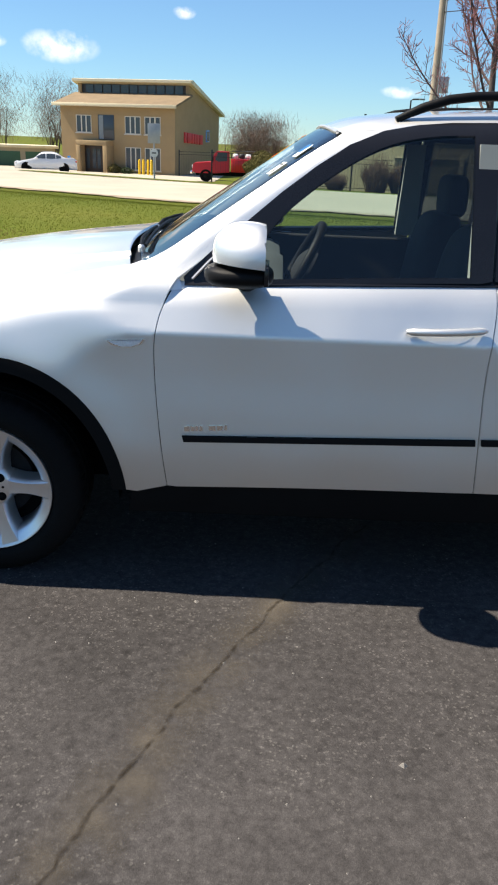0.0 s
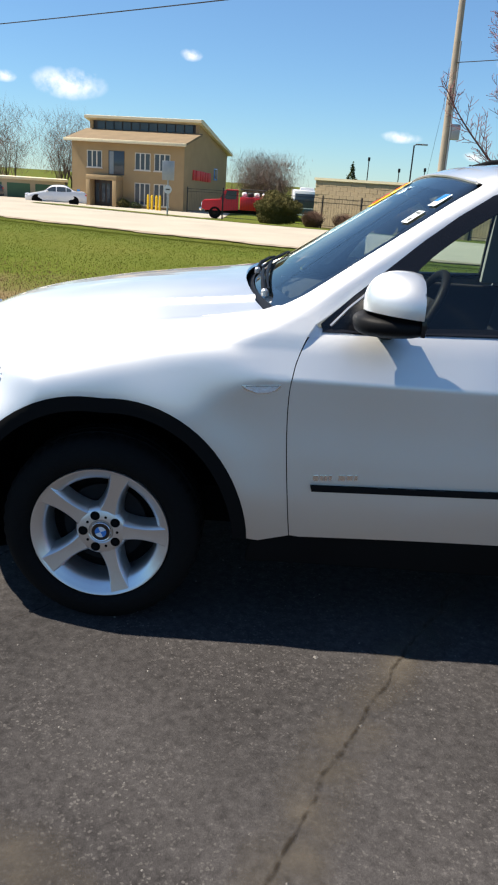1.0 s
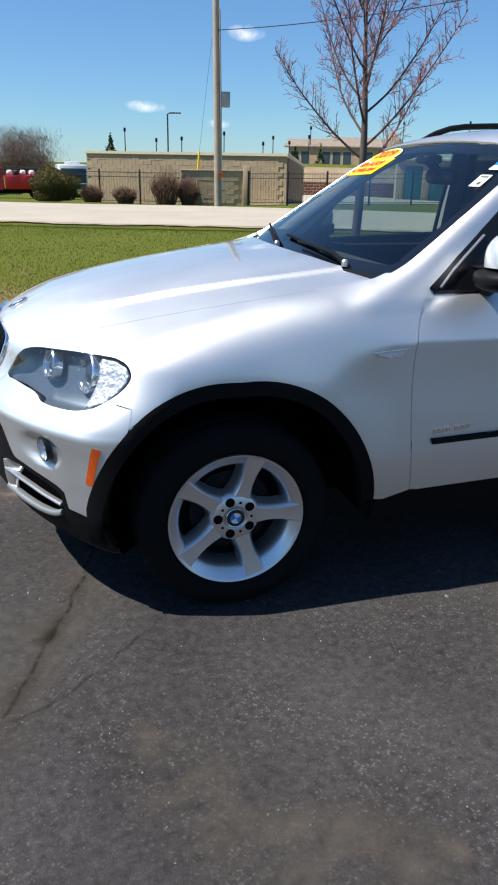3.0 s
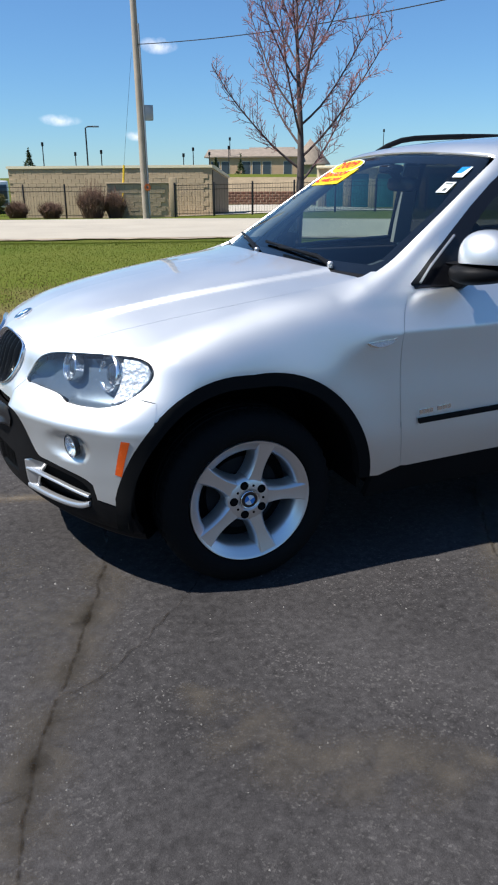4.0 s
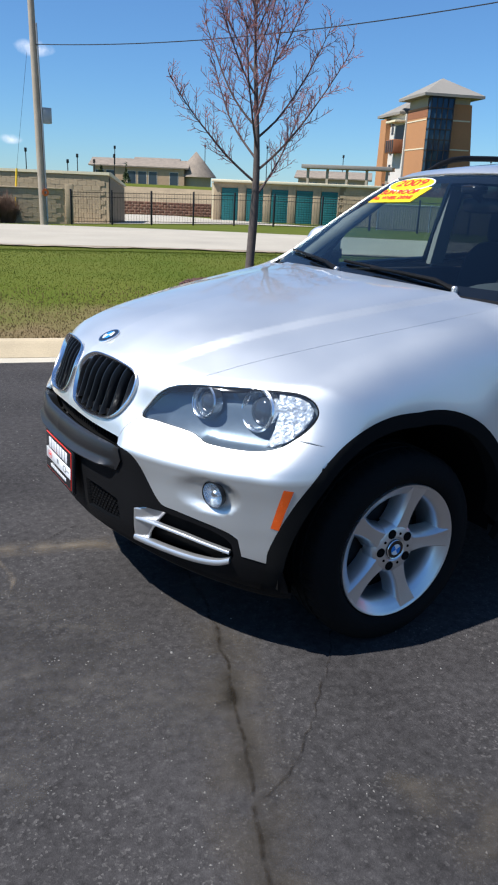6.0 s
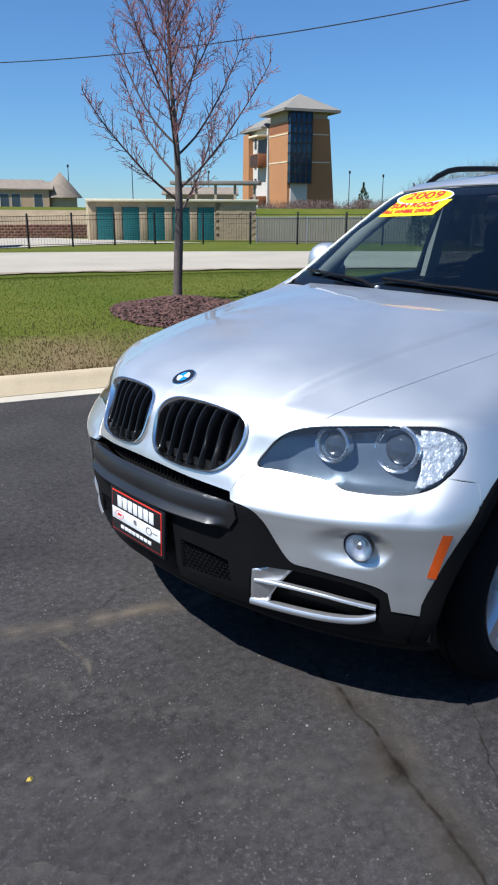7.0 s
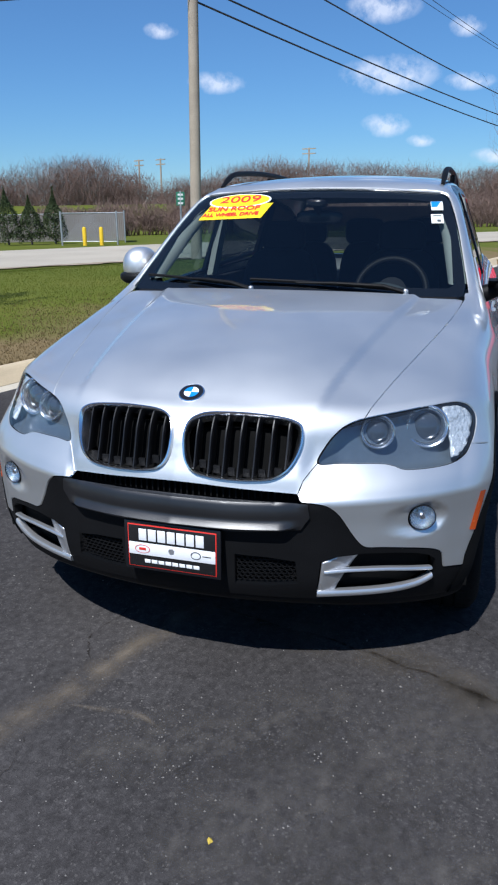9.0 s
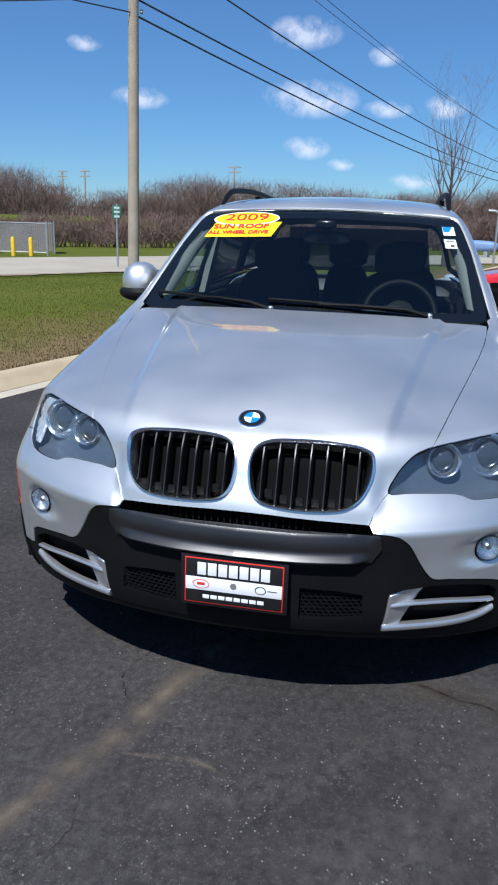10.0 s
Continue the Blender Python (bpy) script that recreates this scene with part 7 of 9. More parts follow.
# fences
def iron_fence(pts, height):
    f = thing("iron_fence", "black iron picket fence along the road", "fence")
    picks = bmesh.new()
    for (x0, y0), (x1, y1) in zip(pts, pts[1:]):
        L = math.hypot(x1 - x0, y1 - y0)
        n = max(1, round(L / 2.4))
        for i in range(n):
            x, y = x0 + (x1 - x0) * i / n, y0 + (y1 - y0) * i / n
            z = gz(x, y)
            part("post", boxed(x - 0.035, y - 0.035, z - 0.1, x + 0.035, y + 0.035, z + height + 0.08, 0.005), M_IRON, f)
        za, zb = gz(x0, y0), gz(x1, y1)
        for h in (0.15, height - 0.25, height - 0.05):
            part("rail", tube(bmesh.new(), [(x0, y0, za + h), (x1, y1, zb + h)], 0.017, 4), M_IRON, f)
        m = int(L / 0.13)
        for i in range(m):
            x, y = x0 + (x1 - x0) * (i + 0.5) / m, y0 + (y1 - y0) * (i + 0.5) / m
            tube(picks, [(x, y, gz(x, y) + 0.08), (x, y, gz(x, y) + height)], 0.0055, 4, False)
    ob = part("picket", picks, M_IRON, f)
    ob["kind"] = "stuff"


iron_fence([(-2.0, 36.5), (3.0, 35.4), (6.7, 34.1)], 1.5)
iron_fence([(9.8, 33.05), (13.5, 32.2), (19.5, 30.6), (23.6, 28.0), (26.4, 24.0), (28.3, 20.9)], 1.5)
M_SLATS = material("grey_privacy_mesh", (0.17, 0.155, 0.14), 0.85, vary=0.12, scale=0.8, fine=30, bump=0.3)


def mesh_fence(pts, height, label):
    f = thing("mesh_fence", label, "fence")
    for (x0, y0), (x1, y1) in zip(pts, pts[1:]):
        L = math.hypot(x1 - x0, y1 - y0)
        n = max(1, round(L / 2.6))
        for i in range(n + 1):
            x, y = x0 + (x1 - x0) * i / n, y0 + (y1 - y0) * i / n
            part("post", tube(bmesh.new(), [(x, y, gz(x, y) - 0.1), (x, y, gz(x, y) + height + 0.06)], 0.035, 8), M_GREYMETAL, f)
        part("top_rail", tube(bmesh.new(), [(x0, y0, gz(x0, y0) + height), (x1, y1, gz(x1, y1) + height)], 0.022, 6), M_GREYMETAL, f)
        # slatted screen, a little wavy
        bm = bmesh.new()
        k = int(L / 0.10)
        dx, dy = (x1 - x0) / L, (y1 - y0) / L
        for i in range(k):
            a = i * 0.10
            x, y = x0 + dx * a, y0 + dy * a
            z = gz(x, y)
            w = 0.043
            box(bm, -w, -0.004, z + 0.04, w, 0.004, z + height - 0.03, m=Matrix.Translation((x + dx * 0.05, y + dy * 0.05, 0)) @ Matrix.Rotation(math.atan2(dy, dx) + 0.06 * math.sin(i * 1.7), 4, "Z"))
        ob = part("slat", bm, M_SLATS, f)
        ob["kind"] = "stuff"


mesh_fence([(25.6, 29.8), (28.6, 25.0), (31.0, 20.0), (31.6, 16.4), (29.2, 15.2)], 1.35, "grey slatted chain-link fence with steel posts")
gate = thing("chain_gate", "grey chain-link gate between steel posts", "gate")
for x, y in ((25.9, 16.5), (26.3, 14.1)):
    part("post", tube(bmesh.new(), [(x, y, -0.1), (x, y, 1.32)], 0.04, 8), M_GREYMETAL, gate)
part("gate_frame", tube(bmesh.new(), [(25.9, 16.5, 0.1), (25.9, 16.5, 1.25), (26.3, 14.1, 1.25), (26.3, 14.1, 0.1), (25.9, 16.5, 0.1)], 0.022, 6), M_GREYMETAL, gate)
bm = bmesh.new()
for i in range(34):
    f = i / 33
    for s in (1, -1):
        a = Vector((25.9, 16.5, 0)).lerp(Vector((26.3, 14.1, 0)), f)
        g = min(max(f + s * 0.48, 0), 1)
        b = Vector((25.9, 16.5, 0)).lerp(Vector((26.3, 14.1, 0)), g)
        top = 0.1 + 1.15 * abs(g - f) / 0.48
        tube(bm, [(a.x, a.y, 0.1), (b.x, b.y, top)], 0.004, 3, False)
ob = part("chain_mesh", bm, M_GREYMETAL, gate)
ob["kind"] = "stuff"
bollard = thing("bollard", "yellow steel bollard by a gate", "bollard", (25.6, 15.25, 0.0), group="yellow bollards")
part("post", lathe(bmesh.new(), [(0.085, -0.05), (0.085, 0.62), (0.07, 0.68), (0.03, 0.705), (0, 0.71)], Matrix.Identity(4), 16), M_YELLOWPAINT, bollard)
copy_thing(bollard, pose(25.75, 14.55, 0.0))

# road signs
M_SIGNGREEN = material("green_sign", (0.02, 0.16, 0.09), 0.5, vary=0.06)
M_SIGNWHITE = material("sign_white", (0.62, 0.63, 0.62), 0.5, vary=0.05)
sgn = thing("street_sign", "small green and white sign on a post", "road sign", (19.5, 8.38, 0.2), 24)
part("post", tube(bmesh.new(), [(0, 0, -0.1), (0, 0, 1.75)], 0.03, 8), M_GREYMETAL, sgn)
part("panel", boxed(-0.02, -0.13, 1.32, 0.0, 0.13, 1.72, 0.004), M_SIGNGREEN, sgn)
for k, z in enumerate((1.36, 1.49, 1.61)):
    part("sign_bar", boxed(-0.026, -0.08, z, -0.019, 0.08, z + 0.06), M_SIGNWHITE, sgn)
sgn = thing("parking_sign", "grey sign panels on a steel post", "road sign", (-4.0, 30.4, -0.2), 4)
part("post", tube(bmesh.new(), [(0, 0, -0.1), (0, 0, 1.75)], 0.035, 8), M_GREYMETAL, sgn)
part("panel", boxed(-0.26, -0.035, 1.60, 0.26, -0.012, 2.38, 0.006), M_GREYMETAL, sgn, "grey sign panel")
part("panel", lathe(bmesh.new(), [(0.17, 0.0), (0.17, 0.012), (0, 0.012)], Matrix.Translation((0, -0.03, 1.22)) @ pose(0, 0, 0, 90), 24), M_SIGNWHITE, sgn, "round white sign")
part("sign_bar", boxed(-0.09, -0.050, 1.20, 0.09, -0.042, 1.25), M_IRON, sgn)


# far bare woods
def woods(name, label, line, count, seed, depth=7.0, thick=1.0):
    """A belt of leafless trees and brush along (x, y, height) points, as one mesh of thin tapering twigs."""
    rnd = np.random.RandomState(seed)
    line = np.array(line, float)
    seg = np.linalg.norm(np.diff(line[:, :2], axis=0), axis=1)
    cum = np.concatenate([[0], np.cumsum(seg)])
    tri = []

    def streaks(p, d, w):
        s = np.cross(d, rnd.normal(size=d.shape))
        s /= np.maximum(np.linalg.norm(s, axis=1), 1e-6)[:, None]
        tri.append(np.stack([p - s * w[:, None], p + s * w[:, None], p + d], 1))
    for _ in range(count):
        t = rnd.uniform(0, cum[-1])
        i = min(np.searchsorted(cum, t) - 1, len(seg) - 1)
        i = max(i, 0)
        q = line[i] + (line[i + 1] - line[i]) * (t - cum[i]) / seg[i]
        x, y = q[:2] + rnd.uniform(-depth, depth, 2) * (0.35, 1)[int(depth < 3)]
        h = rnd.uniform(0.5, 1.05) * (q[2] + 0.5)
        z = -0.6
        base = np.array([x, y, z])
        k = 3
        streaks(np.repeat(base[None], k, 0), np.stack([rnd.normal(0, 0.12 * h, k), rnd.normal(0, 0.12 * h, k), np.full(k, h * 0.62)], 1), np.full(k, 0.04 + 0.008 * h))
        k = 380
        f = rnd.uniform(0.15, 0.92, k) ** 0.8
        p = base + np.stack([rnd.normal(0, 0.26 * h, k) * np.sqrt(f * (1.15 - f)) * 1.5, rnd.normal(0, 0.26 * h, k) * np.sqrt(f * (1.15 - f)) * 1.5, f * h], 1)
        d = np.stack([rnd.normal(0, 0.08 * h, k), rnd.normal(0, 0.08 * h, k), rnd.uniform(0.05, 0.20, k) * h], 1)
        streaks(p, d, rnd.uniform(0.007, 0.020, k) * thick)
    P = np.concatenate(tri).reshape(-1, 3)
    k = len(P) // 3
    me = bpy.data.meshes.new(name)
    me.vertices.add(len(P))
    me.vertices.foreach_set("co", P.ravel())
    me.loops.add(3 * k)
    me.loops.foreach_set("vertex_index", np.arange(3 * k))
    me.polygons.add(k)
    me.polygons.foreach_set("loop_start", np.arange(0, 3 * k, 3))
    me.update()
    me.materials.append(M_OLDTWIG)
    return tagged(new(name, me), label, "woods", kind="stuff")


woods("bare_woods", "belt of leafless grey-brown woodland beyond the road",
      [(56, 66, 2.4), (62.4, 58.1, 2.6), (67.5, 52, 3.0), (69.2, 49.6, 4.6), (72.5, 44.5, 6.8), (75.3, 40, 6.0), (77.4, 35.4, 4.0), (79.2, 31.1, 4.4), (80.5, 27.6, 6.2), (81.9, 22.8, 6.4), (83.2, 17.6, 5.7),
       (84.6, 9.2, 5.6), (84.8, 6.1, 5.0), (84.8, -7.6, 5.5), (82, -34, 6.0)], 840, 4)
woods("roadside_brush", "low leafless brown brush beyond the road", [(40, 28, 1.6), (48, 22, 2.0), (56, 12, 2.4), (64, 0, 2.6), (70, -18, 3.0)], 340, 6, 6.0)
woods("yard_trees", "leafless trees behind the office", [(-42, 92, 8.5), (-22, 96, 9.0), (-18, 90, 8.0)], 30, 8, 5.0)
woods("thicket", "leafless thicket behind a truck", [(-2.4, 78, 4.6), (1.0, 79, 4.4)], 40, 9, 2.0, 0.7)
# ---- buildings ----
M_BRICK = material("tan_brick", (0.35, 0.245, 0.13), 0.9, vary=0.10, scale=1.0, fine=14, bump=0.3)
M_SHINGLE = material("brown_shingle_roof", (0.16, 0.115, 0.085), 0.9, vary=0.15, scale=1.0, fine=10, bump=0.4)
M_FASCIA = material("cream_fascia", (0.66, 0.58, 0.40), 0.7, vary=0.06)
M_DARKWIN = material("dark_window_glass", (0.05, 0.068, 0.085), 0.08, vary=0.1, scale=0.3)
M_WINFRAME = material("pale_window_frame", (0.60, 0.57, 0.50), 0.6, vary=0.05)
# brown of doors and boards, also laid on where shade is painted
M_BROWNDOOR_SHADE = material("dark_brown_door_and_shade", (0.035, 0.025, 0.022), 0.4, vary=0.15)
M_TEAL = material("teal_roller_door", (0.018, 0.135, 0.135), 0.5, vary=0.10, scale=1, fine=20)
M_SIGNRED = material("red_sign", (0.62, 0.03, 0.035), 0.5, vary=0.06)
M_TERRACOTTA = material("orange_terracotta_panel", (0.42, 0.20, 0.085), 0.8, vary=0.08, scale=0.3, fine=4)
M_BROWNPANEL = material("rust_brown_panel", (0.26, 0.105, 0.048), 0.8, vary=0.08, scale=0.3, fine=4)
M_GREYROOF = material("grey_shingle_roof", (0.23, 0.21, 0.18), 0.9, vary=0.10, scale=0.5, fine=6)
M_BEIGE = material("beige_siding", (0.40, 0.34, 0.25), 0.85, vary=0.06, scale=0.4, fine=5)
M_REDBLOCK = material("red_brown_block", (0.21, 0.105, 0.068), 0.9, vary=0.15, scale=1.5, fine=12, bump=0.4, per_piece=0.12)


def window(parent, x0, z0, x1, z1, y, panes, frame=M_WINFRAME):
    """A framed window in a wall that faces -y: recessed glass, posts between panes, a sill."""
    w = part("window", boxed(x0, y - 0.012, z0, x1, y + 0.05, z1), M_DARKWIN, parent, "dark window glass in a pale frame")
    t = 0.055
    for a, b, c, d in ((x0 - t, z0 - t, x1 + t, z0), (x0 - t, z1, x1 + t, z1 + t), (x0 - t, z0, x0, z1), (x1, z0, x1 + t, z1)):
        part("frame", boxed(a, y - 0.03, b, c, y + 0.06, d), frame, w)
    for k in range(1, panes):
        xm = x0 + (x1 - x0) * k / panes
        part("mullion", boxed(xm - 0.05, y - 0.02, z0, xm + 0.05, y + 0.06, z1), frame, w)
    part("sill", boxed(x0 - 0.12, y - 0.10, z0 - t - 0.07, x1 + 0.12, y + 0.02, z0 - t), frame, w)
    return w


# two-storey office: its own x runs along the front, y to the back
M_OFFICEROOF = material("brown_office_shingle", (0.20, 0.145, 0.085), 0.9, vary=0.2, scale=1.2, fine=14, bump=0.2)
office = thing("office_building", "two-storey tan brick office with brown roof and clerestory windows", "building", (-16.35, 62.4, -1.1), -14.5)
W, D, E = 9.95, 11.0, 5.05
part("front_wall", boxed(0, 0, -0.3, W, 0.3, E), M_BRICK, office, "tan brick wall")
gable = [(0.302, -0.3), (0.302, E + 0.1), (3.2, E + 0.95), (3.2, 7.0), (D, 4.9), (D, -0.3)]
part("side_wall", prism(bmesh.new(), gable, W - 0.3, W, "x"), M_BRICK, office, "tan brick gable wall")
part("side_wall", prism(bmesh.new(), gable, 0, 0.3, "x"), M_BRICK, office)
part("back_wall", boxed(0.3, D - 0.3, -0.3, W - 0.3, D, 4.85), M_BRICK, office)
part("front_roof", prism(bmesh.new(), [(-0.55, E - 0.05), (-0.55, E + 0.10), (3.25, E + 1.10), (3.25, E + 0.92)], -0.35, W + 0.3, "x"), M_OFFICEROOF, office, "brown shingle roof")
part("gutter", boxed(-0.4, -0.68, E - 0.12, W + 0.35, -0.54, E + 0.12, 0.02), M_FASCIA, office, "cream gutter board")
part("clerestory_wall", boxed(0.31, 3.3, E + 0.7, W - 0.31, 3.5, 6.9), M_BROWNDOOR_SHADE, office)
for k in range(11):
    x0 = 0.7 + k * 0.80
    part("clerestory_pane", boxed(x0, 3.22, E + 1.05, x0 + 0.70, 3.29, 6.75), M_DARKWIN, office, "dark clerestory pane")
part("top_roof", prism(bmesh.new(), [(2.7, 6.95), (2.7, 7.15), (3.1, 7.2), (D + 0.6, 5.0), (D + 0.6, 4.8)], -0.3, W + 0.35, "x"), M_FASCIA, office, "cream-edged upper roof")
for x0, n in ((1.45, 3), (5.75, 3), (7.45, 3)):
    window(office, x0, 3.05, x0 + 1.25, 4.25, 0.0, n)
for x0, n in ((5.75, 3), (7.45, 3)):
    window(office, x0, 0.35, x0 + 1.25, 1.95, 0.0, n)
window(office, 1.35, 0.75, 1.75, 2.0, 0.0, 1)
part("balcony_door", boxed(3.35, -0.05, 2.5, 4.75, 0.06, 4.35, 0.01), M_DARKWIN, office, "tall glazed balcony door")
# added matt panel that gives part of the door glass its blue-grey look
part("balcony_curtain", boxed(3.45, -0.07, 2.55, 3.82, -0.05, 4.3), material("blue_grey_glass_tone", (0.22, 0.26, 0.28), 0.8, vary=0.1), office)
porch = part("porch", boxed(1.95, -1.3, 2.05, 4.65, -0.002, 2.42, 0.02), M_BRICK, office, "brick entrance porch")
for x0 in (1.95, 4.30):
    part("porch_pier", boxed(x0, -1.3, -0.3, x0 + 0.35, -0.002, 2.05, 0.01), M_BRICK, porch)
part("entrance_door", boxed(2.30, -0.45, -0.2, 4.30, -0.36, 2.05), M_BROWNDOOR_SHADE, porch, "dark double entrance door")
for x0 in (2.45, 3.0, 3.42, 3.9):
    part("door_pane", boxed(x0, -0.47, 0.3, x0 + 0.28, -0.452, 1.8), M_DARKWIN, porch)
part("blue_sign", boxed(0.45, -0.03, 0.75, 0.72, -0.005, 1.15), M_BLUE, office, "small blue sign")
for k, (y0, y1) in enumerate(((2.0, 2.5), (2.7, 3.6), (3.7, 4.2), (4.3, 4.8), (4.9, 5.5), (5.6, 6.4))):
    part("sign_letter_bar", boxed(W, y0, 2.50 - 0.02 * k, W + 0.10, y1, 3.30 - 0.03 * k, 0.02), M_SIGNRED, office, "red sign letter bar")
part("side_window", boxed(W, 7.4, 2.6, W + 0.04, 8.3, 3.6), M_BLUE, office, "blue-framed side window")
part("side_window", boxed(W, 7.55, 2.7, W + 0.06, 8.15, 3.5), M_DARKWIN, office)
# planting and posts before the office
for i, x in enumerate((-9.5, -9.15, -8.75, -8.45)):
    b = copy_thing(bollard, pose(x, 59.6 - 0.2 * i, -1.1, 0, 0, 0))
    b.scale = (1.1, 1.1, 1.65)
    tagged(b, "tall yellow bollard guarding an office front", group="office bollards")
shrub("garden_shrub", "low yellow-green shrub by the office wall", (-11.6, 60.2, -1.1), (0.55, 0.45, 0.35), M_YEW, 21, 700, size=0.09)
shrub("garden_shrub", "low dark shrub by the office wall", (-10.6, 60.0, -1.1), (0.5, 0.45, 0.25), M_ARBOR, 22, 600, size=0.09)
iron_fence([(-6.4, 60.2), (-3.0, 60.8)], 1.9)

# long storage range at the office's far side
old = thing("storage_range", "low tan storage building with green doors", "building", (-31, 64.5, -1.3), 17)
part("wall", boxed(0, 0, -0.2, 13.0, 5, 1.75), M_BEIGE, old)
part("roof", boxed(-0.3, -0.4, 1.75, 13.3, 5.4, 1.98, 0.03), M_FASCIA, old)
for k in range(5):
    part("roller_door", boxed(0.6 + k * 2.45, -0.05, -0.1, 2.6 + k * 2.45, 0.01, 1.45), material("green_door", (0.045, 0.12, 0.075), 0.6, vary=0.1) if k == 0 else bpy.data.materials["green_door"], old)


def block_courses(parent, x0, x1, z0, z1, y, mat, step_x=0.42, step_z=0.2):
    """Split-faced blocks standing a little proud of a wall that faces -y; uneven, with open joints."""
    rnd = random.Random(31)
    me_list = []
    for k in range(3):
        bm = boxed(0, -0.022 - 0.004 * k, 0.003, step_x - 0.006, 0.0, step_z - 0.003, 0.008)
        me = bpy.data.meshes.new("block")
        bm.to_mesh(me)
        bm.free()
        me.materials.append(mat)
        me_list.append(me)
    r = 0
    z = z0
    while z + step_z <= z1 + 0.01:
        x = x0 - (step_x / 2 if r % 2 else 0)
        while x < x1 - 0.02:
            if x >= x0 - 0.01 and x + step_x <= x1 + 0.01:
                ob = new("block", rnd.choice(me_list))
                ob.parent = parent
                ob.location = (x, y - rnd.uniform(0, 0.005), z)
            x += step_x
        z += step_z
        r += 1


# long block-walled yard building
yard = thing("block_building", "long flat-roofed building of tan split-face block", "building", (2.87, 40.67, 0), -33.6)
L = 11.2
part("wall", prism(bmesh.new(), [(0, -1.2), (0, 1.90), (3.6, 1.36), (3.6, -1.2)], 0, L, "x"), M_BLOCK, yard, "tan split-face block wall", smooth=False)
part("parapet", prism(bmesh.new(), [(-0.10, 1.90), (-0.10, 2.03), (0.3, 2.03), (3.7, 1.50), (3.7, 1.37)], -0.06, L + 0.06, "x"), M_FASCIA, yard, "pale sloping roof edge", smooth=False)
# dark sheet over the block end wall paints its shadow side
part("dark_end", prism(bmesh.new(), [(0.12, -1.1), (0.12, 1.80), (3.5, 1.30), (3.5, -1.1)], L, L + 0.04, "x"), M_BROWNDOOR_SHADE, yard, "end wall face, darkened for its shaded side", smooth=False)
block_courses(yard, 0.0, L, -0.6, 1.85, 0.0, M_BLOCK, 0.45, 0.22)

# low screen wall of the same block by the pole, with a pier at its end
screen = thing("screen_wall", "low tan split-face block wall with an end pier", "wall", (6.75, 34.15, -0.3), -18.4)
part("wall", boxed(0, 0.02, -0.2, 3.0, 0.30, 1.46), M_BLOCK, screen, "tan split-face block wall", smooth=False)
part("pier", boxed(2.98, -0.06, -0.2, 3.34, 0.36, 1.72, 0.02), M_BLOCK, screen, "block end pier")
part("coping", boxed(-0.02, -0.05, 1.46, 2.98, 0.34, 1.52, 0.01), M_BLOCK, screen)
block_courses(screen, 0.0, 3.0, 0.0, 1.44, 0.02, M_BLOCK, 0.43, 0.205)

# storage units with teal doors
units = thing("storage_units", "tan block storage building with teal doors", "building", (21.75, 41.35, -0.45), -31.5)
UL = 10.6
part("wall", boxed(0, 0.12, -0.2, UL, 4.5, 2.35), M_BLOCK, units, "tan block wall")
part("roof", boxed(-0.15, -0.18, 2.35, UL + 0.12, 4.7, 2.52, 0.03), M_FASCIA, units, "pale flat roof edge")
door = part("door", boxed(0, 0.03, -0.02, 1.08, 0.10, 2.02), M_TEAL, units, "teal roller door")
bm = bmesh.new()
for k in range(14):
    box(bm, 0.01, 0.012, 0.02 + k * 0.143, 1.07, 0.032, 0.14 + k * 0.143, 0.006)
ob = part("slats", bm, M_TEAL, door)
door.location = (0.52, 0, 0)
for k in range(1, 5):
    d2 = copy_thing(door, Matrix.Translation((0.52 + 1.58 * k, 0, 0)))
for k in range(6):
    x = 0.0 + 1.58 * k
    part("pier", boxed(x - (0.0 if k == 0 else 0.02), 0.0, -0.2, x + 0.46, 0.118, 2.35, 0.01), M_BLOCK, units)
part("end_wall", boxed(7.95, 0.0, -0.2, UL, 0.118, 2.35), M_BLOCK, units)
part("lintel", boxed(0.46, 0.01, 2.04, 7.95, 0.118, 2.35), M_BLOCK, units)
block_courses(units, 8.0, UL, 0.0, 2.3, 0.0, M_BLOCK, 0.43, 0.21)
for k in range(6):
    part("side_pier", boxed(-0.14, 0.2 + k * 0.75, -0.2, -0.002, 0.45 + k * 0.75, 2.3), M_FASCIA, units)
    part("side_door", boxed(-0.05, 0.46 + k * 0.75, -0.1, -0.001, 0.94 + k * 0.75, 1.95), M_BEIGE, units)

# terraced wall of red blocks under the bank
terrace = thing("retaining_wall", "stepped red-brown block retaining wall under a grass bank", "wall", (19.5, 53.0, -0.65), -23)
for k in range(5):
    for i in range(20):
        part("block", boxed(i * 0.45 + (k % 2) * 0.2, k * 0.12, k * 0.20, i * 0.45 + 0.43 + (k % 2) * 0.2, k * 0.12 + 0.35, k * 0.20 + 0.19, 0.02), M_REDBLOCK, terrace)

# tower block with battered piers: its near corner at the origin, x along the front, y along the side
tower = thing("tower_building", "tower with battered orange piers, a dark glass bay and hipped roofs", "building", (64.3, 68.6, 0.4), -19.7)
M_RUSTPANEL = material("rust_orange_panel", (0.40, 0.185, 0.078), 0.8, vary=0.08, scale=0.3, fine=4)
M_STUCCO = material("pale_stucco", (0.56, 0.53, 0.47), 0.85, vary=0.06, scale=0.4, fine=5)


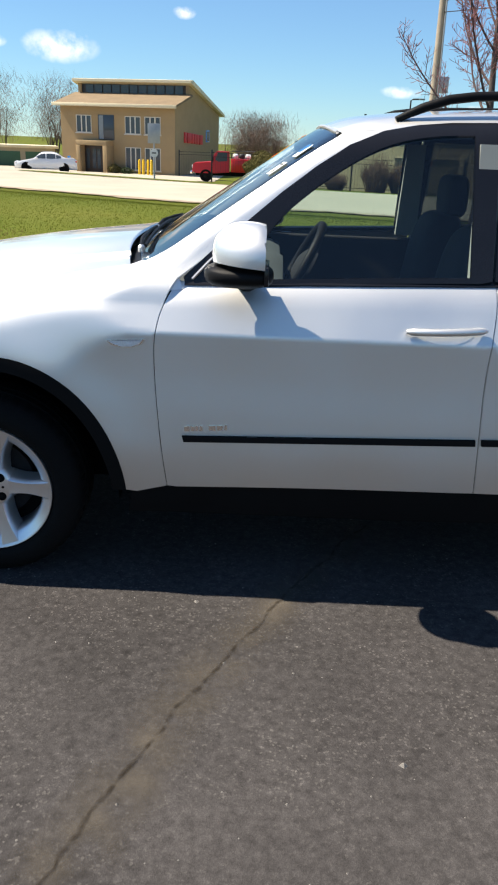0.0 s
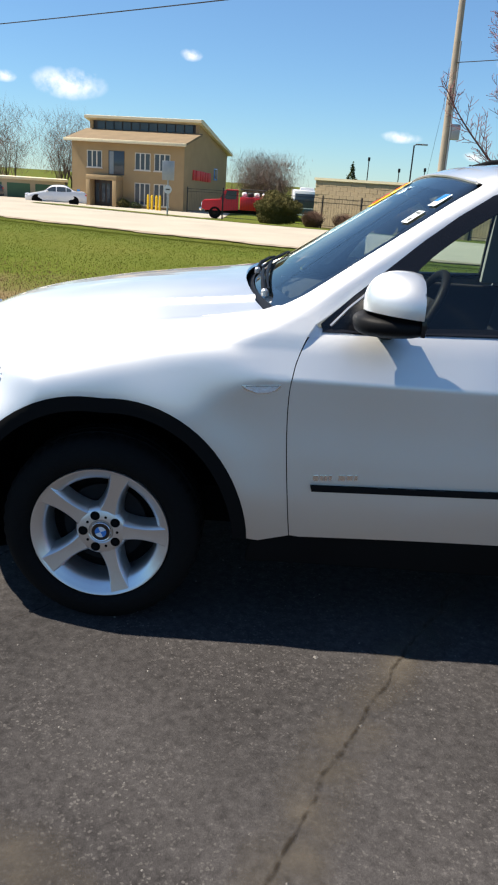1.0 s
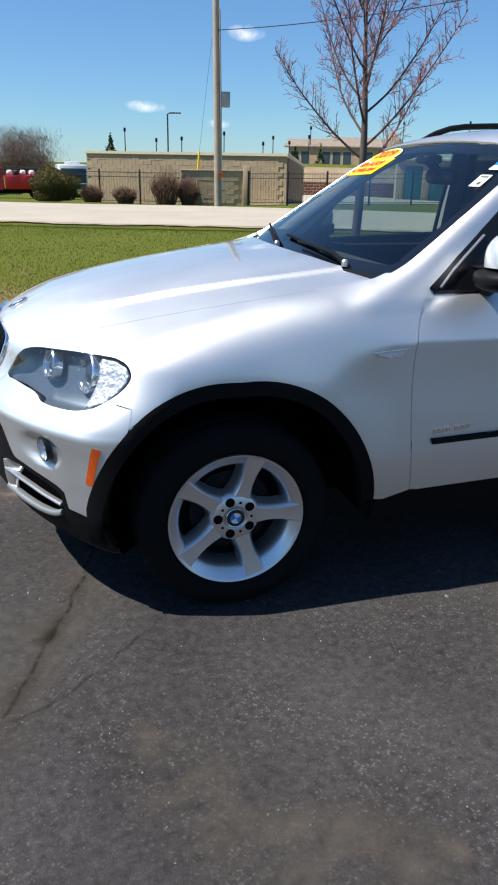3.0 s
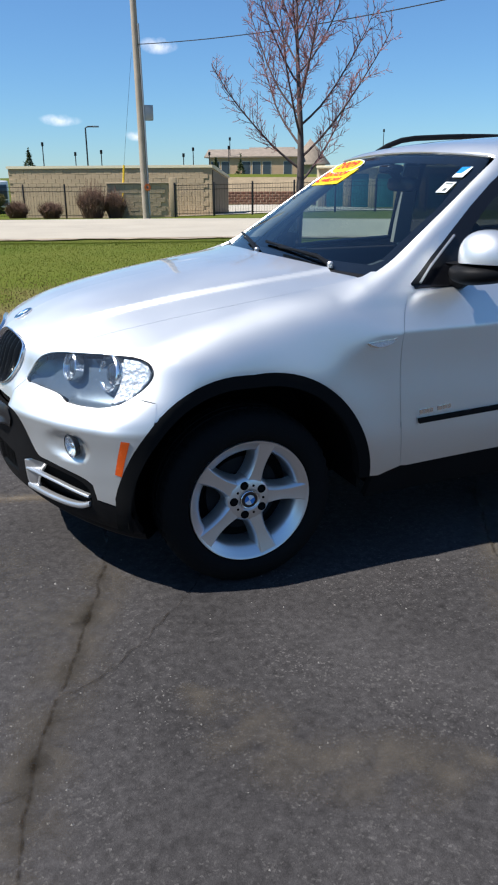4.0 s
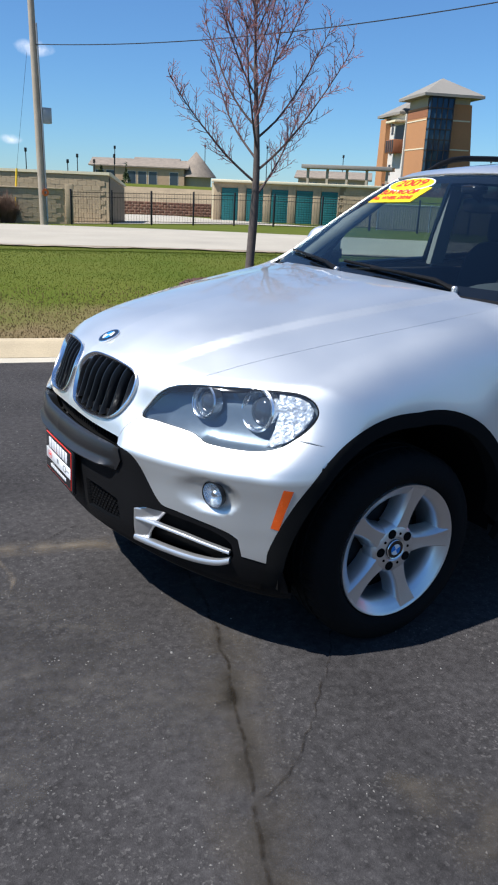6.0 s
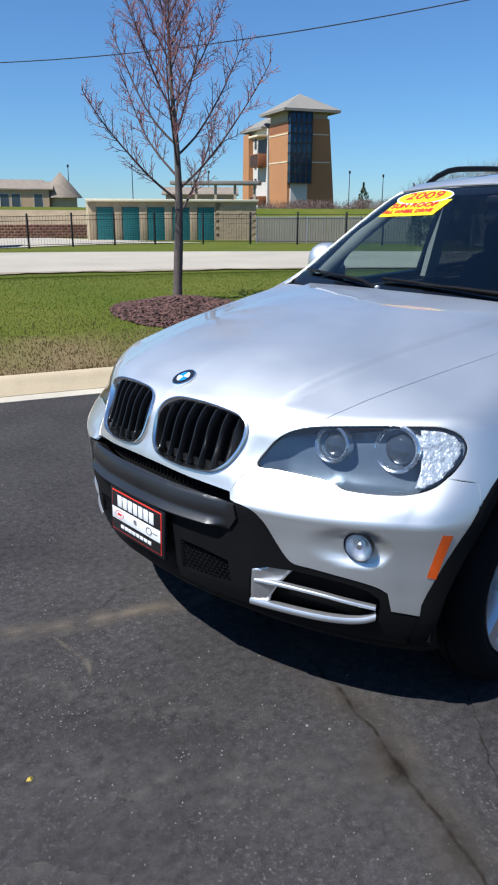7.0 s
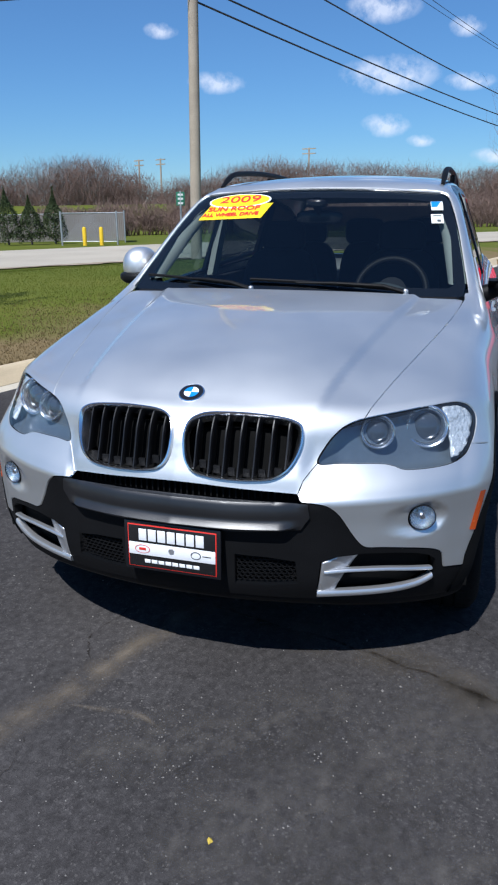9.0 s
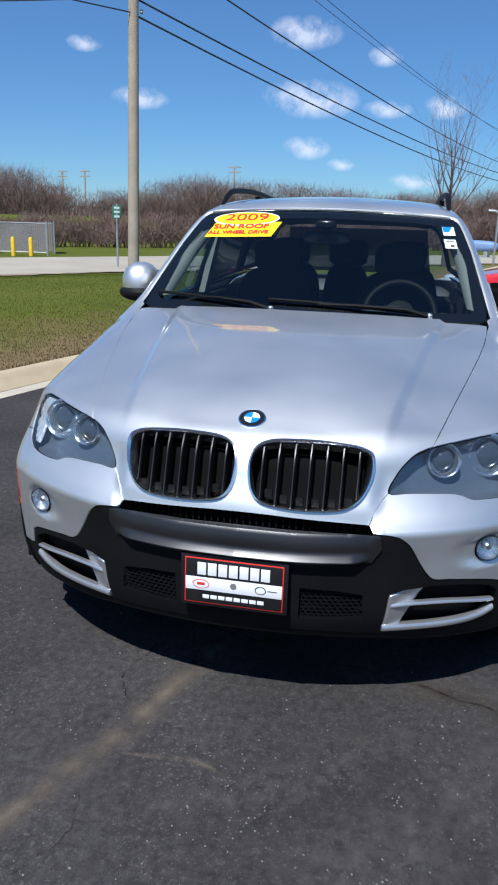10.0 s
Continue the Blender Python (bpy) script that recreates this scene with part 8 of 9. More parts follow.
def hip(name, x0, x1, y0, y1, z, rise, over, mat, ridge=0.0):
    """A hipped roof with a fascia board; ridge is half the length of its ridge along y."""
    bm = bmesh.new()
    c = [bm.verts.new(p) for p in ((x0 - over, y0 - over, z), (x1 + over, y0 - over, z), (x1 + over, y1 + over, z), (x0 - over, y1 + over, z))]
    d = [bm.verts.new((v.co.x, v.co.y, z - 0.30)) for v in c]
    t0 = bm.verts.new(((x0 + x1) / 2, (y0 + y1) / 2 - ridge - 0.01, z + rise))
    t1 = bm.verts.new(((x0 + x1) / 2, (y0 + y1) / 2 + ridge + 0.01, z + rise))
    for i, top in enumerate(((t0,), (t0, t1), (t1,), (t1, t0))):
        bm.faces.new((c[i], c[(i + 1) % 4], *top[::-1]))
        bm.faces.new((d[i], d[(i + 1) % 4], c[(i + 1) % 4], c[i]))
    bm.faces.new(d[::-1])
    bmesh.ops.recalc_face_normals(bm, faces=bm.faces)
    return part(name, bm, mat, tower, smooth=False)


front = prism(bmesh.new(), [(2.9, 0.9), (6.55, 0.9), (5.5, 11.6), (2.9, 11.6)], 0.02, 6.0, "y")
part("right_pier", front, M_RUSTPANEL, tower, "rust-orange battered pier")
part("pier_foot", boxed(2.9, -0.05, -2.5, 6.75, 6.0, 0.9, 0.04), M_STUCCO, tower, "pale stone footing")
part("left_pier", prism(bmesh.new(), [(0.0, -2.5), (5.5, -2.5), (6.1, 11.2), (0.0, 11.2)], 0.0, 2.895, "x"), M_TERRACOTTA, tower, "orange side pier")
part("top_wall", boxed(0.12, 0.15, 11.2, 5.3, 5.9, 12.3), M_BEIGE, tower)
part("top_band", boxed(-0.02, 0.06, 10.1, 0.10, 6.0, 11.0), M_BROWNPANEL, tower, "rust-brown band")
for z in (9.75, 6.55):
    part("pale_band", boxed(-0.04, 0.05, z, 0.06, 6.0, z + 0.14), M_FASCIA, tower, "pale string course")
    part("pale_band", boxed(2.95, -0.02, z, 5.4 + (10.6 - z) * 0.085, 0.05, z + 0.14), M_FASCIA, tower, "pale string course")
bay = part("glass_bay", boxed(0.05, -0.75, 4.1, 2.85, 0.30, 12.2, 0.02), material("blue_black_glass", (0.02, 0.05, 0.085), 0.12, vary=0.15, scale=0.2), tower, "dark blue glazed bay")
for k in range(8):
    part("bay_rail", boxed(0.0, -0.83, 4.1 + k * 1.14, 2.90, -0.75, 4.22 + k * 1.14), M_IRON, bay)
    part("bay_rail", boxed(-0.03, -0.75, 4.1 + k * 1.14, 0.05, 0.0, 4.22 + k * 1.14), M_IRON, bay)
for k in range(5):
    part("bay_post", boxed(0.0 + k * 0.70, -0.84, 4.1, 0.10 + k * 0.70, -0.76, 12.2), M_IRON, bay)
part("bay_foot", boxed(0.35, -0.25, -2.5, 2.6, 0.02, 4.1), M_STUCCO, tower, "pale stucco wall under the bay")
hip("hip_roof", 0.0, 5.6, 0.0, 6.2, 12.55, 2.15, 0.95, M_GREYROOF)
part("rear_wall", boxed(-0.10, 6.2, -2.5, 5.0, 13.6, 10.9), M_STUCCO, tower, "pale stucco rear wing")
part("far_pier", prism(bmesh.new(), [(11.4, -2.5), (14.0, -2.5), (13.4, 10.6), (11.4, 10.6)], -0.75, 4.9, "x"), M_TERRACOTTA, tower, "orange far pier")
for z, h in ((6.3, 1.6), (1.6, 1.1)):
    balcony = part("balcony", boxed(-1.35, 6.5, z, -0.12, 9.4, z + h, 0.03), M_BROWNPANEL, tower, "dark timber balcony")
    for k in range(4):
        part("balcony_board", boxed(-1.42, 6.6 + k * 0.70, z + 0.1, -1.36, 7.0 + k * 0.70, z + h - 0.1), M_BROWNDOOR_SHADE, balcony)
# thin dark plate on the wall, painted shade of the open balcony
part("balcony_void", boxed(-0.14, 6.5, 7.9, -0.11, 9.3, 9.7), M_BROWNDOOR_SHADE, tower)
part("balcony_roof", boxed(-1.5, 6.3, 9.9, -0.12, 9.6, 10.15, 0.02), M_FASCIA, tower, "pale balcony roof edge")
for k in range(4):
    part("window", boxed(-0.15, 10.1, 1.2 + 2.5 * k, -0.09, 10.8, 2.5 + 2.5 * k), M_DARKWIN, tower)
hip("hip_roof", 0.0, 4.9, 7.4, 13.6, 11.15, 1.9, 0.9, M_GREYROOF, ridge=0.8)
CANOPY = tower.matrix_basis.inverted() @ pose(61.57, 75.13, 0.4, 0, 0, -45.5)
part("canopy", boxed(-7.7, -4.5, 3.9, 3.3, -1.0, 4.35, 0.05, m=CANOPY), M_GREYROOF, tower, "grey canopy roof")
for k in range(5):
    part("canopy_post", boxed(-7.1 + k * 2.4, -4.0, -2.5, -6.8 + k * 2.4, -3.7, 3.9, m=CANOPY), M_BEIGE, tower)

# low pavilions on the bank
M_PAVWALL = material("warm_beige_render", (0.50, 0.34, 0.21), 0.85, vary=0.12, scale=1.5, fine=20, bump=0.05)
M_PAVROOF = material("pale_weathered_shingle", (0.24, 0.195, 0.15), 0.9, vary=0.25, scale=1.5, fine=14, bump=0.1)
for at, turn, ln in (((41.4, 119.6, 0.6), -30, 14.6), ((47.9, 117.4, 0.9), -30, 6.2), ((76, 112, 0.2), -40, 12.0)):
    ap = thing("pavilion", "low beige pavilion with a grey roof on the bank", "building", at, turn)
    part("wall", boxed(0, 0, -1.5, ln, 7, 3.6), M_PAVWALL, ap)
    part("roof", prism(bmesh.new(), [(-0.3, 3.6), (-0.3, 3.8), (3.5, 5.0), (7.8, 3.8), (7.8, 3.6)], -0.7, ln + 0.7, "x"), M_PAVROOF, ap)
    for k in range(int(ln / 1.7)):
        if k % 4 != 2:
            window(ap, 0.4 + k * 1.7, 0.6, 1.7 + k * 1.7, 3.0, 0.0, 1)
kiosk = thing("cone_roof", "brown conical roof of a round pavilion", "building", (57.0, 114.0, 0.5))
part("roof", lathe(bmesh.new(), [(3.4, 2.6), (3.3, 2.8), (1.6, 4.8), (0, 6.6)], Matrix.Identity(4), 20), M_PAVROOF, kiosk)
part("drum", lathe(bmesh.new(), [(2.5, -1.0), (2.5, 3.3)], Matrix.Identity(4), 20), M_BEIGE, kiosk)

# floodlight and street-light masts
mast = thing("light_mast", "tall dark light mast with a lamp head", "light mast", (13.3, 106, -1.0), group="light masts")
part("pole", tube(bmesh.new(), [(0, 0, -4.5), (0, 0, 6.6)], [0.11, 0.06], 8), M_IRON, mast)
part("head", boxed(-0.15, -0.12, 6.30, 0.15, 0.12, 6.80, 0.04), M_IRON, mast)
for x, y, z in ((17.5, 105.6, -2.2), (26.5, 103.5, -1.2), (31.5, 101.5, -2.4), (35, 108, -1.4), (37.5, 108, -2.0), (40, 106.5, -1.2), (77.5, 125.1, 2.6), (67.4, 131, 2.4), (84, 110, 1.2), (108.9, 98.9, 1.6), (114, 95, 1.0), (131, 80, 0.4), (20.5, 103.0, -2.0), (44.5, 118, 0.5)):
    copy_thing(mast, pose(x, y, z))
cob = thing("street_light", "tall street light with a bent arm", "street light", (19.0, 105.0, -1.0))
part("pole", tube(bmesh.new(), [(0, 0, 0), (0, 0, 8.6), (0.3, 0, 8.75), (1.3, 0, 8.8)], 0.10, 8), M_IRON, cob)
part("head", boxed(1.0, -0.15, 8.68, 1.8, 0.15, 8.88, 0.03), M_GREYMETAL, cob)
far_pole = thing("far_utility_pole", "distant timber utility pole with cross-arms", "utility pole", (141.9, 67.8, -1.0), 60, group="distant utility poles")
part("pole", tube(bmesh.new(), [(0, 0, 0), (0, 0, 11.2)], 0.17, 8), M_POLE, far_pole)
for z in (10.0, 10.9):
    part("cross_arm", boxed(-1.5, -0.1, z, 1.5, 0.1, z + 0.2), M_POLE, far_pole)
copy_thing(far_pole, pose(143.7, 63.9, -0.8, 0, 0, 60))
copy_thing(far_pole, pose(153.0, 35.6, 1.0, 0, 0, 75))
for i, (x, y, h) in enumerate(((36, 101, 5.0), (44, 112, 5.2), (90, 88, 4.6), (96, 84, 4.4), (104, 80, 4.2), (9.8, 92, 5.6), (88, 92, 4.0), (126, 66, 4.2))):
    sh = shrub("conifer", "small distant dark green conifer", (x, y, -1.0 if i not in (2, 3, 4, 6) else 1.2), (1.1, 1.1, h / 2), M_ARBOR, 50 + i, 500, cone=True, size=0.3)
    tagged(sh, group="distant conifers")
tank = thing("blue_tank", "pale blue storage tank on the ground beyond the road", "tank", (42.0, -4.0, 0.0), 70)
part("vessel", blob(bmesh.new(), (0, 0, 0.62), (1.3, 0.42, 0.30), 3.0), material("pale_blue_enamel", (0.16, 0.26, 0.44), 0.5, vary=0.12), tank)
for x in (-0.7, 0.7):
    part("saddle", boxed(x - 0.1, -0.3, -0.1, x + 0.1, 0.3, 0.35), M_GREYMETAL, tank)
hoop = thing("steel_hoop", "bent galvanised steel hoop by the road", "rail", (33.5, -4.2, 0.0), 20)
part("hoop", tube(bmesh.new(), [(0, 0, -0.1), (0, 0, 2.2), (0.06, 0.1, 2.32), (0.2, 0.4, 2.34)], 0.05, 8), M_GREYMETAL, hoop)
# ---- other vehicles ----
def small_car(name, label, at, turn, colour, length=4.6, width=1.78, height=1.44, group=""):
    """A saloon: its front looks along -x; sections along its length, glass bands, wheels, lamps."""
    v = thing(name, label, "car", at, turn, group)
    paint = material(name + "_paint", colour, 0.25, vary=0.03, coat=1.0)
    L, H, hw = length, height, width / 2
    top = curve([(0, 0.62), (0.05, 0.70), (0.24, 0.90), (0.30, 0.96), (0.43, H - 0.06), (0.52, H), (0.66, H - 0.03), (0.82, 1.06), (0.97, 1.0), (1.0, 0.88)])
    belt_z = curve([(0, 0.60), (0.1, 0.72), (0.28, 0.90), (0.6, 0.95), (0.9, 0.98), (1.0, 0.86)])
    plan = curve([(0, 0.66), (0.05, 0.84), (0.16, 0.97), (0.5, 1.0), (0.85, 0.97), (0.96, 0.86), (1.0, 0.74)])
    bm = bmesh.new()
    rows = []
    for f in np.linspace(0, 1, 44):
        w, zt, zb = hw * float(plan(f)), float(top(f)), float(belt_z(f))
        zt = max(zt, zb + 0.002)
        k = min(1, (zt - zb) / 0.4)
        prof = [(0.0, 0.20), (0.86 * w, 0.20), (0.97 * w, 0.30), (w, 0.55), (0.98 * w, zb - 0.05), (0.95 * w, zb), ((0.95 - 0.19 * k) * w, zb + (zt - zb) * 0.82), ((0.88 - 0.22 * k) * w, zb + (zt - zb) * 0.95), (0.40 * w, zt), (0, zt + 0.012)]
        rows.append([(L * f, y, z) for y, z in prof])
    for s in (1, -1):
        grid = [[bm.verts.new((x, s * y, z)) for x, y, z in r] for r in rows]
        for A, B in zip(grid, grid[1:]):
            for k in range(9):
                q = (A[k], B[k], B[k + 1], A[k + 1])
                bm.faces.new(q if s > 0 else q[::-1])
        bm.faces.new(grid[0] if s < 0 else grid[0][::-1])
        bm.faces.new(grid[-1][::-1] if s < 0 else grid[-1])
    bmesh.ops.remove_doubles(bm, verts=bm.verts, dist=0.0005)
    bmesh.ops.recalc_face_normals(bm, faces=bm.faces)
    part("body", bm, paint, v)
    for s in (1, -1):
        for f0, f1 in ((0.345, 0.50), (0.515, 0.66), (0.67, 0.75)):
            bm = bmesh.new()
            lo, hi = [], []
            for f in np.linspace(f0, f1, 6):
                w, zt, zb = hw * float(plan(f)), float(top(f)), float(belt_z(f))
                k = min(1, (zt - zb) / 0.4)
                lo.append(bm.verts.new((L * f, s * (0.955 * w + 0.004), zb + 0.02)))
                hi.append(bm.verts.new((L * f, s * ((0.95 - 0.19 * k * 0.92) * w + 0.006), zb + (zt - zb) * 0.76)))
            for i in range(5):
                bm.faces.new((lo[i], lo[i + 1], hi[i + 1], hi[i]) if s < 0 else (hi[i], hi[i + 1], lo[i + 1], lo[i]))
            part("side_window", bm, M_DARKWIN, v)
    for f0, f1, nm in ((0.305, 0.425, "windscreen"), (0.68, 0.80, "rear_window")):
        bm = bmesh.new()
        grid = []
        for f in np.linspace(f0, f1, 6):
            w, zt, zb = hw * float(plan(f)), float(top(f)), float(belt_z(f))
            k = min(1, (zt - zb) / 0.4)
            e = (0.84 - 0.20 * k) * w
            grid.append([bm.verts.new((L * f, y * e, zt + 0.012 + 0.008 - (0.02 if abs(y) == 1 else 0))) for y in (-1, -0.5, 0, 0.5, 1)])
        for A, B in zip(grid, grid[1:]):
            for k in range(4):
                bm.faces.new((A[k], B[k], B[k + 1], A[k + 1]))
        bmesh.ops.recalc_face_normals(bm, faces=bm.faces)
        part(nm, bm, M_DARKWIN, v)
    for f in (0.19, 0.79):
        for s in (1, -1):
            m = Matrix.Translation((L * f, s * (hw - 0.02), 0.32)) @ pose(0, 0, 0, 90 if s < 0 else -90)
            wl = part("wheel", lathe(bmesh.new(), [(0.20, -0.18), (0.31, -0.18), (0.32, -0.03), (0.30, 0.02), (0.23, 0.025), (0.215, 0.0)], m, 28), M_RUBBER, v)
            part("wheel_disc", lathe(bmesh.new(), [(0.216, 0.004), (0.20, 0.012), (0.08, 0.0), (0.05, 0.016), (0, 0.016)], m, 20), M_ALLOY, wl)
            # dark disc on the flank paints the shade of a wheel arch
            part("arch_shade", lathe(bmesh.new(), [(0.385, 0.021), (0.0, 0.0205)], m @ Matrix.Translation((0, 0, -0.001)), 28), M_DARK, v)
    for s in (1, -1):
        w0 = hw * float(plan(0.03))
        part("headlight", blob(bmesh.new(), (0.16, s * (w0 * 0.80), 0.66), (0.16, 0.15, 0.07), 2.6, 16, 8), M_CRYSTAL, v, "clear headlight")
        part("tail_light", blob(bmesh.new(), (L - 0.06, s * (hw * 0.66), 0.80), (0.07, 0.15, 0.07), 3, 14, 8), M_RED, v, "red tail light")
        part("side_mirror", blob(bmesh.new(), (L * 0.36, s * (hw + 0.05), 0.98), (0.08, 0.09, 0.06), 3, 12, 8), paint, v)
    part("grille", boxed(-0.012, -0.32, 0.42, 0.06, 0.32, 0.58, 0.02), M_BLACK, v)
    return v


small_car("saloon_car", "white saloon parked before an office", (-18.5, 56.6, -1.05), 14, (0.72, 0.73, 0.74))
small_car("hatchback_car", "dark grey saloon parked by storage doors", (-26.5, 60.8, -1.06), 20, (0.03, 0.033, 0.038))
red_car = small_car("red_car", "bright red saloon parked across the lot", (11.1, -1.05, 0), -94, (0.55, 0.012, 0.018))

# red service truck
truck = thing("service_truck", "red pick-up truck with a red service body", "truck", (-4.0, 47.4, -0.80), 2)
M_TRUCKRED = material("truck_red", (0.52, 0.010, 0.012), 0.45, vary=0.06, coat=0.25)
cab_side = [(0.0, 0.62), (0.02, 0.98), (0.10, 1.10), (1.15, 1.20), (1.45, 1.78), (1.55, 1.84), (2.30, 1.84), (2.34, 0.60), (1.40, 0.52), (0.2, 0.50)]
bm = prism(bmesh.new(), cab_side, -0.95, 0.95, "y")
for v in bm.verts:
    if v.co.z > 1.25:
        v.co.y *= 0.84
bmesh.ops.bevel(bm, geom=bm.edges[:], offset=0.03, segments=2, affect="EDGES")
part("cab", bm, M_TRUCKRED, truck, "red cab")
for s in (1, -1):
    part("side_window", prism(bmesh.new(), [(1.38, 1.20), (1.58, 1.74), (2.18, 1.74), (2.18, 1.26)], s * 0.80, s * 0.905, "y"), M_DARKWIN, truck)
    part("headlight", boxed(-0.03, s * 0.72 - 0.13, 0.78, 0.05, s * 0.72 + 0.13, 0.98, 0.02), M_CRYSTAL, truck)
    part("side_mirror", boxed(1.25, s * 1.08 - 0.10, 1.22, 1.33, s * 1.08 + 0.10, 1.48, 0.02), M_BLACK, truck)
part("windscreen", prism(bmesh.new(), [(1.17, 1.24), (1.43, 1.76), (1.41, 1.78), (1.14, 1.25)], -0.72, 0.72, "y"), M_DARKWIN, truck)
part("service_body", boxed(2.42, -1.02, 0.62, 5.1, 1.02, 1.42, 0.04), M_TRUCKRED, truck, "red service body")
for k in range(3):
    part("locker_door", boxed(2.50 + k * 0.86, -1.045, 0.72, 3.28 + k * 0.86, -1.02, 1.36, 0.01), M_TRUCKRED, truck)
part("ladder_rack", tube(bmesh.new(), [(2.45, -0.95, 1.42), (2.45, -0.95, 1.86), (5.0, -0.95, 1.86), (5.0, -0.95, 1.42)], 0.03, 6), M_IRON, truck)
part("ladder_rack", tube(bmesh.new(), [(2.45, 0.95, 1.42), (2.45, 0.95, 1.86), (5.0, 0.95, 1.86), (5.0, 0.95, 1.42)], 0.03, 6), M_IRON, truck)
for k, (x, c) in enumerate(((2.7, M_WHITE), (3.1, M_IRON), (3.5, M_PAPER), (4.0, M_WHITE), (4.5, M_IRON))):
    part("load", blob(bmesh.new(), (x, -0.4 + 0.2 * (k % 3), 1.55), (0.18, 0.22, 0.17), 3, 14, 8), c, truck)
part("bumper", boxed(-0.14, -0.98, 0.46, 0.0, 0.98, 0.64, 0.03), M_CHROME, truck)
part("chassis", boxed(0.2, -0.6, 0.38, 5.0, 0.6, 0.60), M_DARK, truck)
for x in (0.85, 4.2):
    for s in (1, -1):
        m = Matrix.Translation((x, s * 0.90, 0.38)) @ pose(0, 0, 0, 90 if s < 0 else -90)
        w = part("wheel", lathe(bmesh.new(), [(0.22, -0.22), (0.37, -0.22), (0.39, -0.05), (0.36, 0.06), (0.24, 0.07), (0.22, 0.02)], m, 28), M_RUBBER, truck)
        part("wheel_disc", lathe(bmesh.new(), [(0.222, 0.02), (0.18, -0.02), (0.07, 0.02), (0, 0.03)], m, 18), M_BLACK, w)

# white and dark coach behind the bush
bus = thing("coach", "white and dark green coach parked by a wall", "bus", (2.1, 56.9, -1.02), 0)
part("body", boxed(0, 0, 0.35, 2.1, 7.0, 2.25, 0.12), M_WHITE, bus)
part("windscreen", boxed(0.12, -0.02, 0.95, 1.98, 0.10, 2.0, 0.05), M_DARKWIN, bus)
part("front_panel", boxed(0.15, -0.015, 0.5, 1.95, 0.05, 0.9, 0.03), material("dark_green_panel", (0.02, 0.07, 0.065), 0.4, vary=0.1), bus)
part("roof_unit", boxed(0.5, 0.6, 2.25, 1.6, 2.0, 2.45, 0.05), M_WHITE, bus)
for y in (1.0, 5.5):
    for s in (0, 1):
        m = Matrix.Translation((0.05 if s == 0 else 2.05, y, 0.38)) @ pose(0, 0, 0, 0, -90 if s == 0 else 90)
        part("wheel", lathe(bmesh.new(), [(0.0, -0.2), (0.38, -0.2), (0.38, 0.02), (0.24, 0.03), (0, 0.01)], m, 24), M_RUBBER, bus)


